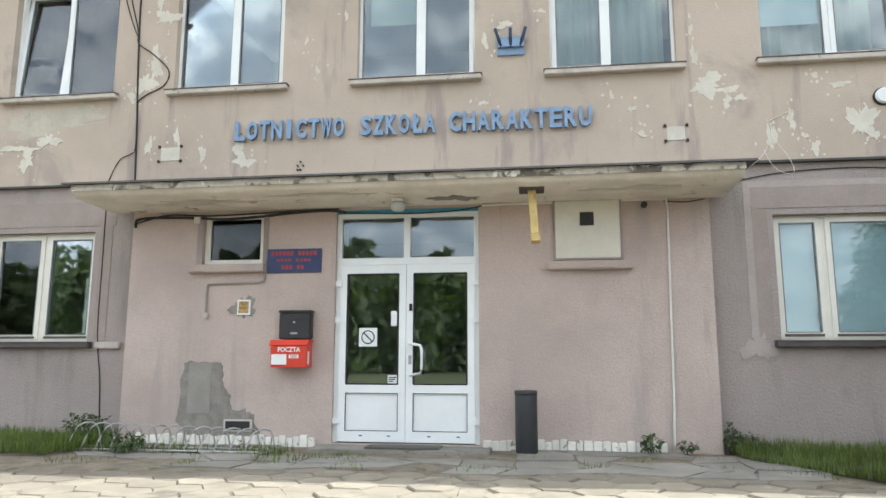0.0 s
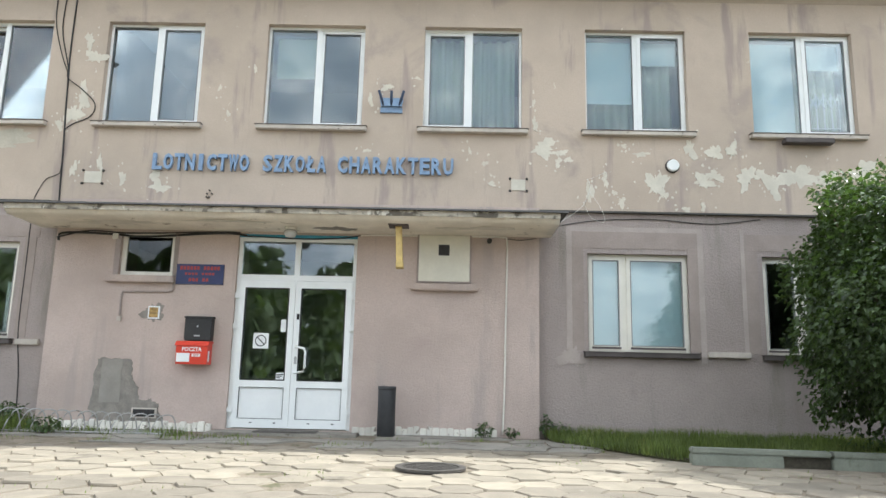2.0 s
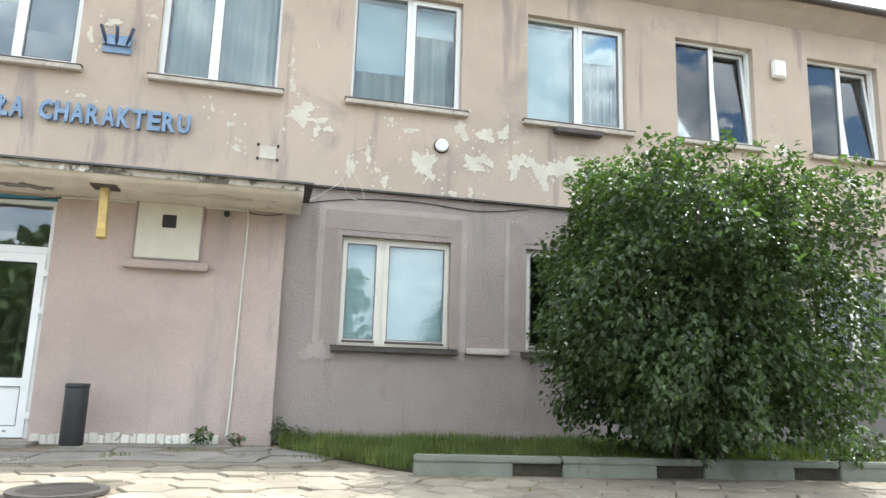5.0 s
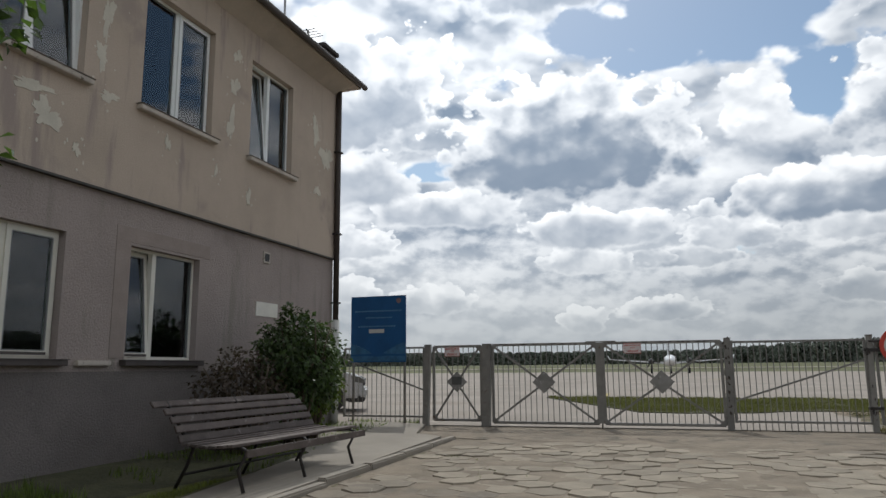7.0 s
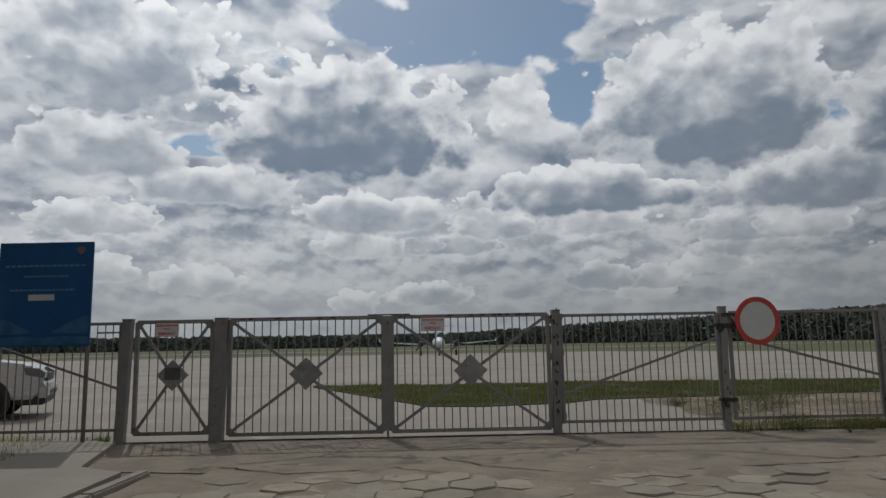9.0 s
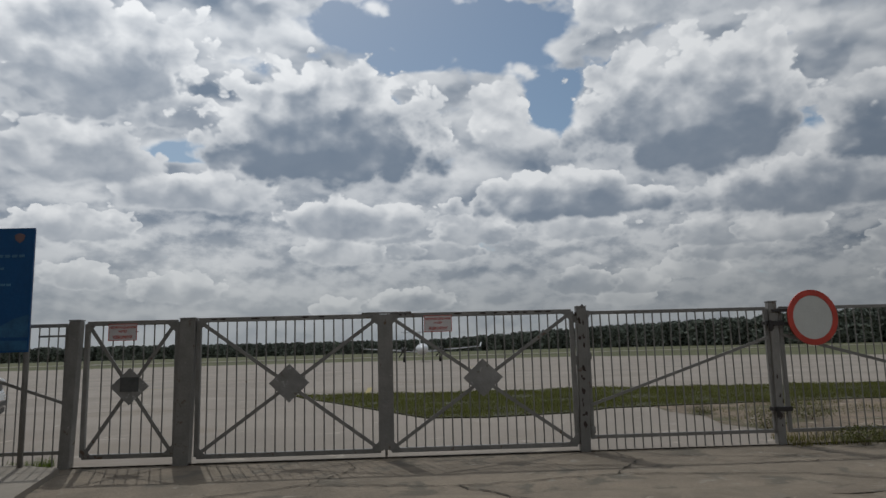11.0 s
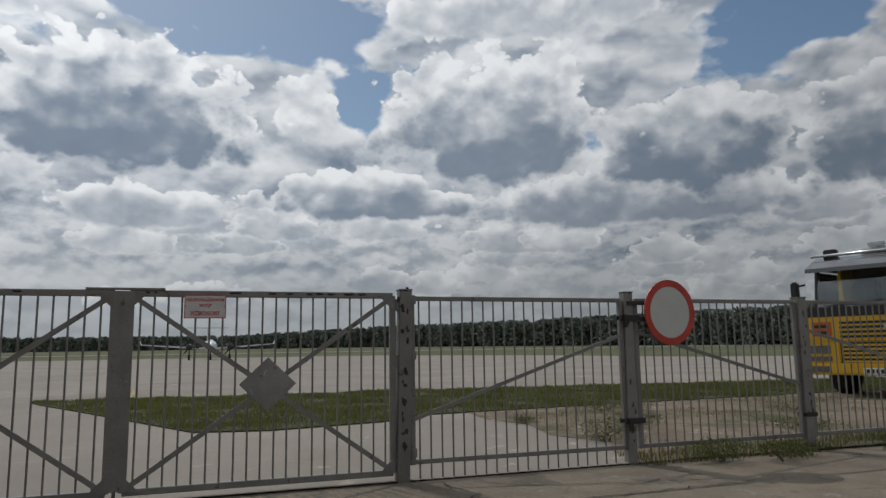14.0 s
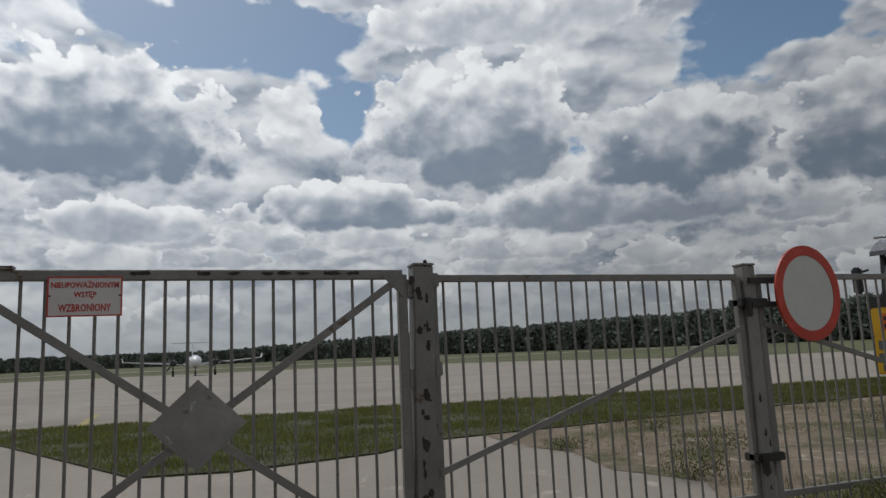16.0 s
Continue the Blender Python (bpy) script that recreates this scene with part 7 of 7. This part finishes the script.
def car(x, y, rz):
    """A silver estate car, its nose along -y before its turn; origin under its front."""
    g = ground_z(x, y) + 0.012
    c = thing("car", (x, y, g), "silver car parked on the apron behind the fence", "car", rz=rz)
    m = PLACE[c]

    def put(name, bm, material, parent=None, label=""):
        bm.transform(m @ Matrix.Diagonal((1, 1, 0.93, 1)))
        return part(name, bm, material, parent or c, label)
    b = prism([(0.10, 0.34), (0.0, 0.48), (0.0, 0.66), (0.07, 0.82), (0.26, 0.94), (1.05, 1.05), (1.25, 1.07), (4.0, 1.08), (4.25, 0.95), (4.3, 0.35)], "x", -0.88, 0.88)
    bmesh.ops.bevel(b, geom=b.edges[:], offset=0.06, segments=2, affect="EDGES", clamp_overlap=True)
    body = put("body", b, M_CARSILVER)
    b = prism([(1.15, 1.0), (1.85, 1.50), (2.3, 1.56), (3.7, 1.54), (4.15, 1.05)], "x", -0.76, 0.76)
    bmesh.ops.bevel(b, geom=b.edges[:], offset=0.05, segments=2, affect="EDGES", clamp_overlap=True)
    put("cabin", b, M_CARSILVER)
    put("windscreen", prism([(1.14, 1.05), (1.80, 1.485), (1.86, 1.485), (1.2, 1.05)], "x", -0.68, 0.68), M_DARKGLASS)
    for s in (-1, 1):
        put("side_window", prism([(1.5, 1.10), (1.95, 1.46), (3.6, 1.46), (3.85, 1.10)], "x", s * 0.765 - 0.006, s * 0.765 + 0.006), M_DARKGLASS)
        a0, a1 = sorted((s * 0.48, s * 0.84))
        put("headlamp", prism([(0.0, 0.70), (-0.012, 0.80), (0.10, 0.87), (0.30, 0.88), (0.26, 0.76)], "x", a0, a1 + 0.045 if s > 0 else a1) if s > 0 else prism([(0.0, 0.70), (-0.012, 0.80), (0.10, 0.87), (0.30, 0.88), (0.26, 0.76)], "x", a0 - 0.045, a1), M_TRUCKLAMP)
        put("arch", moved(tube([(s * 0.80, 0.85, 0.34), (s * 0.895, 0.85, 0.34)], 0.40, 24), 0, 0, 0), M_TRUCKDARK)
        put("arch", moved(tube([(s * 0.80, 3.45, 0.34), (s * 0.895, 3.45, 0.34)], 0.40, 24), 0, 0, 0), M_TRUCKDARK)
        wheel(c, s * 0.82, 0.85, 0.325, 0.2, put)
        wheel(c, s * 0.82, 3.45, 0.325, 0.2, put)
        put("mirror", box(s * 0.98 - 0.1, s * 0.98 + 0.06, 1.5, 1.62, 1.02, 1.14, 0.02), M_CARSILVER)
    put("grille", box(-0.42, 0.42, -0.012, 0.06, 0.64, 0.78, 0.01), M_TRUCKDARK)
    put("bumper", box(-0.86, 0.86, -0.06, 0.12, 0.36, 0.58, 0.04), M_CARSILVER)
    put("sill", box(-0.89, 0.89, 1.30, 3.0, 0.26, 0.46, 0.02), M_TRUCKDARK)
    put("skirt", box(-0.80, 0.80, -0.02, 0.40, 0.24, 0.40, 0.03), M_TRUCKDARK)
    put("air_intake", box(-0.5, 0.5, -0.066, -0.03, 0.40, 0.48), M_TRUCKDARK)
    put("number_plate", box(-0.26, 0.26, -0.07, -0.055, 0.50, 0.60), M_PAPER)
    return c


car(21.1, 9.7, 24)


# ---- planting ----
def leaf_mesh(n, place, size, rng, droop=0.5, fold=0.25):
    """n folded leaves; place(rng) gives a spot and the way it faces."""
    verts, faces = [], []
    for _ in range(n):
        p, out = place(rng)
        s = size * rng.uniform(0.65, 1.3)
        d = (out * 0.6 + Vector((rng.gauss(0, 0.5), rng.gauss(0, 0.5), rng.gauss(-droop, 0.5)))).normalized()
        side = d.cross(Vector((rng.gauss(0, 0.4), rng.gauss(0, 0.4), 1))).normalized()
        up = side.cross(d)
        k = len(verts)
        w = s * rng.uniform(0.28, 0.40)
        mid = p + d * s * 0.45
        verts += [p, mid + side * w + up * fold * w, p + d * s - up * 0.12 * s, mid - side * w + up * fold * w, mid - up * 0.03 * s]
        faces += [(k, k + 4, k + 1), (k + 4, k + 2, k + 1), (k, k + 3, k + 4), (k + 4, k + 3, k + 2)]
    return verts, faces


def shrub(name, x, y, rx, ry, h, n, size, material, label, seed, square=2.6, foot=0.12, stems=9):
    """A dense shrub: several bent stems and a crown of many leaves in an uneven, broken outline."""
    rng = random.Random(seed)
    z0 = ground_z(x, y) + 0.02
    s = thing(name, (x, y, z0), label, "shrub")
    for i in range(stems):
        bm = bmesh.new()
        a, r = rng.uniform(0, math.tau), rng.uniform(0.05, 0.3)
        b, q = a + rng.uniform(-0.5, 0.5), rng.uniform(0.3, 0.75)
        pts = [(x + r * math.cos(a) * rx * 0.5, y + r * math.sin(a) * ry * 0.5, z0 - 0.05)]
        for k in (1, 2, 3, 4):
            t = k / 4
            pts.append((x + (r * (1 - t) * 0.5 + q * t) * math.cos(b) * rx + rng.uniform(-0.05, 0.05), y + (r * (1 - t) * 0.5 + q * t) * math.sin(b) * ry + rng.uniform(-0.05, 0.05), z0 + h * t * rng.uniform(0.75, 0.9)))
        part("stem", add_tube(bm, pts, 0.035 if h > 1 else 0.008, 6, 0.008 if h > 1 else 0.003), M_BARK, s)
    ph = Vector((rng.uniform(0, 9), rng.uniform(0, 9), rng.uniform(0, 9)))

    def place(r):
        while True:
            v = Vector((r.uniform(-1, 1), r.uniform(-1, 1), r.uniform(-1, 1)))
            d = (abs(v.x) ** square + abs(v.y) ** square + abs(v.z) ** square) ** (1 / square)
            if d > 1 or d < 0.2:
                continue
            lump = 0.86 + 0.30 * noise.noise(v.normalized() * 2.3 + ph) + 0.16 * noise.noise(v.normalized() * 6.0 + ph)
            t = (r.random() ** 0.28) * lump / d
            p = v * t
            if noise.noise(p * 4.0 + ph) < -0.42:
                continue
            return Vector((x + p.x * rx, y + p.y * ry, max(z0 + h * (0.5 + foot / 2 + p.z * (0.5 - foot / 2)), z0 + 0.03))), Vector((v.x, v.y, v.z * 0.6)).normalized()
    verts, faces = leaf_mesh(n, place, size, rng)
    me = bpy.data.meshes.new("leaves")
    me.from_pydata(verts, [], faces)
    me.transform(PLACE[s].inverted())
    me.materials.append(material)
    ob = new("leaves", me)
    ob.parent = s
    tagged(ob, "dense glossy green leaves", kind="stuff")
    return s


shrub("lilac_bush", 5.83, 6.02, 1.55, 1.55, 3.30, 60000, 0.066, M_LEAF, "large dense green lilac bush beside the house wall", 2, 3.5, 0.02, 12)
shrub("shrub", 13.75, 7.25, 0.85, 0.7, 1.95, 5200, 0.075, M_LEAF2, "loose green shrub behind the bench", 5, 1.7, 0.15)
shrub("shrub", 14.4, 7.35, 0.55, 0.5, 1.5, 2400, 0.065, M_LEAF4, "loose yellow-green shrub behind the bench", 7, 1.8, 0.1)
shrub("shrub", 12.7, 7.4, 0.8, 0.55, 1.35, 2600, 0.06, M_LEAF3, "low shrub with withered purple-brown leaves by the wall", 9, 1.8, 0.1)
for x, y, r, h, n, sd in ((1.02, 8.05, 0.13, 0.17, 80, 21), (1.38, 8.08, 0.09, 0.13, 40, 22), (1.86, 8.2, 0.10, 0.30, 90, 23), (2.05, 8.22, 0.16, 0.2, 110, 24), (-5.3, 8.05, 0.25, 0.36, 300, 25), (-4.35, 7.35, 0.22, 0.2, 160, 26), (7.35, 5.6, 0.25, 0.5, 260, 27), (7.0, 5.45, 0.2, 0.3, 140, 28)):
    shrub("weed", x, y, r, r, h, n, 0.055, M_LEAF2, "low green weed at the wall foot" if y > 7 else "low leafy weed at the kerb", sd, 2.0, 0.0, 3)
for x, y, r, h, n, sd in ((17.15, -1.15, 0.35, 0.35, 320, 31), (17.0, -1.7, 0.3, 0.25, 240, 32), (17.2, -2.0, 0.25, 0.22, 180, 33), (18.6, -0.9, 0.35, 0.45, 300, 34), (19.6, -1.9, 0.5, 0.4, 380, 35), (20.6, -0.9, 0.3, 0.25, 160, 36), (18.4, -3.3, 0.5, 0.3, 320, 37), (20.2, -4.8, 0.5, 0.35, 300, 38), (21.5, -2.6, 0.4, 0.3, 220, 39), (17.3, -3.3, 0.3, 0.25, 200, 40)):
    shrub("weed", x, y, r * 0.9, r * 0.9, h * 0.55, n * 4, 0.017, M_WEED, "low dry weed along the fence", sd, 2.0, 0.0, 3)


def turf(name, inside, box_, n, height, label, seed, wide=0.006, material=M_GRASS, lift=0.03):
    """Blades of grass strewn where inside(x, y) holds."""
    rng = random.Random(seed)
    verts, faces = [], []
    while len(faces) < n:
        x, y = rng.uniform(box_[0], box_[1]), rng.uniform(box_[2], box_[3])
        dens = 0.5 + 0.9 * noise.noise(Vector((x * 1.3, y * 1.3, seed)))
        if not inside(x, y) or rng.random() > dens + 0.25:
            continue
        z = ground_z(x, y) + lift
        h = height * rng.uniform(0.4, 1.3) * (0.7 + 0.6 * max(0, dens))
        a, lean = rng.uniform(0, math.tau), rng.uniform(0.1, 0.6) * h
        w = wide * rng.uniform(0.7, 1.4)
        k = len(verts)
        c, s = math.cos(a), math.sin(a)
        verts += [(x - w * s, y + w * c, z - 0.01), (x + w * s, y - w * c, z - 0.01), (x + c * lean, y + s * lean, z + h)]
        faces.append((k, k + 1, k + 2))
    return bulk(name, verts, faces, material, label, "grass")


def within(x, y, outline):
    """Whether a point of the plan lies inside an outline."""
    odd = False
    for (x0, y0), (x1, y1) in zip(outline, outline[1:] + outline[:1]):
        if (y0 > y) != (y1 > y) and x < x0 + (y - y0) / (y1 - y0) * (x1 - x0):
            odd = not odd
    return odd


def in_bed(x, y):
    if not kerb_y(x) + 0.14 < y < 8.34 or (7.0 < x < 11.3 and y < 6.45) or (8.7 < x < 12 and noise.noise(Vector((x * 1.5, y * 1.5, 5))) > -0.25):
        return False
    if x < 2.97:
        return y > 7.5 - (x - 1.9) * 1.65 and x > 1.85
    return y > (5.42 if x < 9.5 else 6.0 + (x - 9.3) * 0.16)


turf("grass", in_bed, (1.8, 10.2, 5.4, 8.34), 26000, 0.115, "long uncut green grass along the house", 3)
turf("grass", in_bed, (10.2, 16.8, 6.1, 8.34), 2600, 0.08, "thin grass behind the bench", 5)
turf("grass", lambda x, y: y > 7.0 and x < -4.95, (-9, -4.95, 7.0, 8.34), 9000, 0.13, "uncut green grass beside the porch", 6)
turf("grass", lambda x, y: -5.0 < x < 2.3 and noise.noise(Vector((x * 1.7, y * 1.7, 3))) > 0.12, (-5.0, 2.3, 6.6, 7.7), 900, 0.04, "tiny tufts between the broken concrete", 14, 0.004, lift=0.0)
turf("grass", lambda x, y: abs(y - 7.6) < 0.25 and x < -2.7, (-5.1, -2.7, 7.3, 7.9), 900, 0.08, "tufts of grass round the bicycle rack", 7, lift=0.0)
turf("grass", lambda x, y: within(x, y, ISLAND), (21, 28.5, -14, 6.6), 80000, 0.05, "green grass island between concrete areas", 8, 0.008, M_TURF)
turf("grass", lambda x, y: noise.noise(Vector((x * 0.7, y * 0.7, 4))) > 0.05, (17.0, 23.5, -12, -0.9), 15000, 0.06, "dry tufts of grass on stony dirt", 9, 0.003, M_STRAW, 0.0)
turf("grass", lambda x, y: abs(x - fx(y) - 0.12 + 0.22 * noise.noise(Vector((y * 1.1, 0, 2)))) < 0.22 + 0.2 * noise.noise(Vector((y * 1.6, x, 7))), (16.8, 17.9, -9, -0.5), 6000, 0.09, "rough dry grass along the fence foot", 29, 0.004, M_STRAW, 0.0)
turf("grass", lambda x, y: abs(x - fx(y) - 0.05) < 0.10 and y > 6.8, (16.9, 17.5, 6.8, 8.2), 700, 0.10, "tufts of grass at the fence foot", 30, 0.004, M_GRASS, 0.0)
turf("grass", lambda x, y: y < 6.5 - abs(x - 9) * 0.1 and y > (5.5 if x < 9.4 else 6.05 + (x - 9.3) * 0.16), (7.0, 11.3, 5.45, 6.5), 16000, 0.04, "short sunny lawn grass", 15, 0.005, M_LAWN, 0.045)
rng = random.Random(51)
verts, faces = [], []
for _ in range(1500):
    x, y = rng.uniform(17.6, 24.0), rng.uniform(-11, -0.6)
    s, z = rng.uniform(0.008, 0.03), ground_z(x, y)
    k = len(verts)
    a = rng.uniform(0, math.tau)
    verts += [(x + s * rng.uniform(0.7, 1.3) * math.cos(a + j * math.tau / 5), y + s * rng.uniform(0.7, 1.3) * math.sin(a + j * math.tau / 5), z) for j in range(5)] + [(x, y, z + s * rng.uniform(0.4, 0.9))]
    faces += [(k + j, k + (j + 1) % 5, k + 5) for j in range(5)]
bulk("pebbles", verts, faces, M_PEBBLE, "pale pebbles strewn over stony dirt", "pebbles")


def tree_mass(spots, h0, h1, leaves, clump, label, seed, name="forest", material=M_PINE):
    """Far woods: tapered trunks and broken crowns of many clumps, in one mesh."""
    rng = random.Random(seed)
    verts, faces = [], []
    for x, y, tall in spots:
        h = rng.uniform(h0, h1) * tall
        z = ground_z(x, y) - 0.2
        r = h * rng.uniform(0.30, 0.42)
        k = len(verts)
        verts += [(x - 0.2, y, z), (x + 0.2, y - 0.1, z), (x, y + 0.2, z), (x, y, z + h * 0.8)]
        faces += [(k, k + 1, k + 3), (k + 1, k + 2, k + 3), (k + 2, k, k + 3)]
        low = rng.uniform(0.0, 0.06)
        for _ in range(leaves):
            t = rng.random() ** 0.8
            rr = r * (1.03 - t) ** 0.36 * rng.uniform(0.2, 1.0)
            a = rng.uniform(0, math.tau)
            c = Vector((x + rr * math.cos(a), y + rr * math.sin(a), z + h * (low + (1 - low) * t)))
            s = clump * rng.uniform(0.5, 1.1)
            u = Vector((rng.gauss(0, 1), rng.gauss(0, 1), rng.gauss(0, 1))).normalized() * s
            v = Vector((rng.gauss(0, 1), rng.gauss(0, 1), rng.gauss(0, 1))).normalized() * s
            k = len(verts)
            verts += [c - u, c + v * 0.6, c + u, c - v * 0.6]
            faces.append((k, k + 1, k + 2, k + 3))
    return bulk(name, verts, faces, material, label, "forest")


rng = random.Random(17)
edge = []
for k in range(1500):
    # the wood's edge swings from far away in the north-east to nearer in the south-east, where it stands higher
    deg = 44 - 100 * rng.random()
    dist = 470 - 2.9 * min(44 - deg, 86) + rng.uniform(0, 38)
    x, y = 12 + dist * math.cos(radians(deg)), 3 + dist * math.sin(radians(deg))
    rise = 1.20 + 0.050 * min(max(-deg, 0), 12) + 0.029 * min(max(-12 - deg, 0), 40)
    edge.append((x, y, math.tan(radians(rise)) * dist + 1.1 - ground_z(x, y)))
tree_mass(edge, 0.84, 1.03, 230, 1.0, "dark mixed forest edge beyond the airfield", 18)
south = [(rng.uniform(-60, 8), rng.uniform(-52, -34), 1.0) for _ in range(110)]
tree_mass(south, 7.5, 10.5, 200, 0.75, "dark trees across the yard", 19, "trees", M_BROADLEAF)

# ---- yard paving: worn hexagonal slabs, each a piece ----
R = 0.205


def paver_shape(seed):
    rng = random.Random(seed)
    bm = bmesh.new()
    ring = [(math.cos(radians(60 * k)), math.sin(radians(60 * k))) for k in range(6)]
    r0, r1 = R * 0.992, R * 0.955
    chip = [rng.uniform(0.955, 1.0) for _ in range(6)]
    low = [bm.verts.new((r0 * c * x, r0 * c * y, -0.05)) for c, (x, y) in zip(chip, ring)]
    mid = [bm.verts.new((r0 * c * x, r0 * c * y, -0.014)) for c, (x, y) in zip(chip, ring)]
    top = [bm.verts.new((r1 * c * x, r1 * c * y, rng.uniform(-0.003, 0.001))) for c, (x, y) in zip(chip, ring)]
    for a, b in ((low, mid), (mid, top)):
        for k in range(6):
            bm.faces.new((a[k], a[(k + 1) % 6], b[(k + 1) % 6], b[k]))
    bm.faces.new(top)
    return bm


def in_yard(x, y):
    if y > 6.62 - 0.12 * abs(x + 1) * (x < -1) + 0.10 * math.sin(x * 2.1) or x > 14.95 + 0.12 * math.sin(y * 1.9):
        return False
    if x > 2.2 and y > kerb_y(x) - 0.12 + max(0, 2.95 - x) * 0.9:
        return False
    if 1.0 < x < 2.95 and y > 7.0 - x * 0.25:
        return False
    return (x - 0.40) ** 2 + (y - 5.0) ** 2 > 0.44 ** 2


shapes = [mesh_of("paver", paver_shape(i), M_PAVER) for i in range(6)]
data = [([tuple(v.co) for v in me.vertices], [tuple(p.vertices) for p in me.polygons]) for me in shapes]
rng = random.Random(23)
spots = []
for i in range(-60, 80):
    for j in range(-30, 42):
        x, y = i * R * 1.5 + 0.0, (j + 0.5 * (i % 2)) * R * math.sqrt(3)
        if -9 < x < 15.6 and -5 < y < 7 and in_yard(x, y) and rng.random() > 0.02:
            spots.append((x, y))
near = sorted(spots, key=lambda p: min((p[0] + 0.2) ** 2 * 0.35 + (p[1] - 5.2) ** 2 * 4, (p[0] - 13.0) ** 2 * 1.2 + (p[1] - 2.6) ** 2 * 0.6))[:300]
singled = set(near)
verts, faces = [], []
for x, y in spots:
    z = ground_z(x, y) + rng.uniform(-0.008, 0.010)
    m = Matrix.Translation((x + rng.uniform(-0.008, 0.008), y + rng.uniform(-0.008, 0.008), z)) @ Euler((rng.uniform(-0.025, 0.025), rng.uniform(-0.025, 0.025), radians(60 * rng.randrange(6)) + rng.uniform(-0.02, 0.02))).to_matrix().to_4x4()
    s = rng.randrange(6)
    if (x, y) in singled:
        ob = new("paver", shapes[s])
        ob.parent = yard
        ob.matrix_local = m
    else:
        k = len(verts)
        verts += [tuple(m @ Vector(c)) for c in data[s][0]]
        faces += [tuple(k + i for i in f) for f in data[s][1]]
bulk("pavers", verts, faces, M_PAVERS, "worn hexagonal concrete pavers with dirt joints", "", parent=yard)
# sand drifted thinly over the pavers towards the gate
verts, faces, step = [], [], 0.075
nx, ny = int(10.6 / step), int(10.6 / step)
for i in range(nx + 1):
    for j in range(ny + 1):
        x, y = 4.8 + i * step, -5.2 + j * step
        drift = 0.016 * noise.noise(Vector((x * 0.9, y * 0.9, 31))) + 0.008 * noise.noise(Vector((x * 3.3, y * 3.3, 32))) + 0.004 * noise.noise(Vector((x * 9, y * 9, 33)))
        verts.append((x, y, ground_z(x, y) - 0.004 - 0.016 * max(0, 6.8 - x) / 2 + drift))
for i in range(nx):
    for j in range(ny):
        x, y = 4.8 + i * step, -5.2 + j * step
        if in_yard(x, y) or (x > 14 and y < 4.9):
            k = i * (ny + 1) + j
            faces.append((k, k + ny + 1, k + ny + 2, k + 1))
bulk("sand", verts, faces, M_SAND, "thin sand drifted over worn hexagonal pavers", "sand")
turf("grass", lambda x, y: in_yard(x, y) and noise.noise(Vector((x * 0.9, y * 0.9, 11))) > 0.18, (-6, 14.8, 3.4, 6.6), 600, 0.028, "tiny grass tufts in the paving joints", 12, 0.006, lift=-0.01)
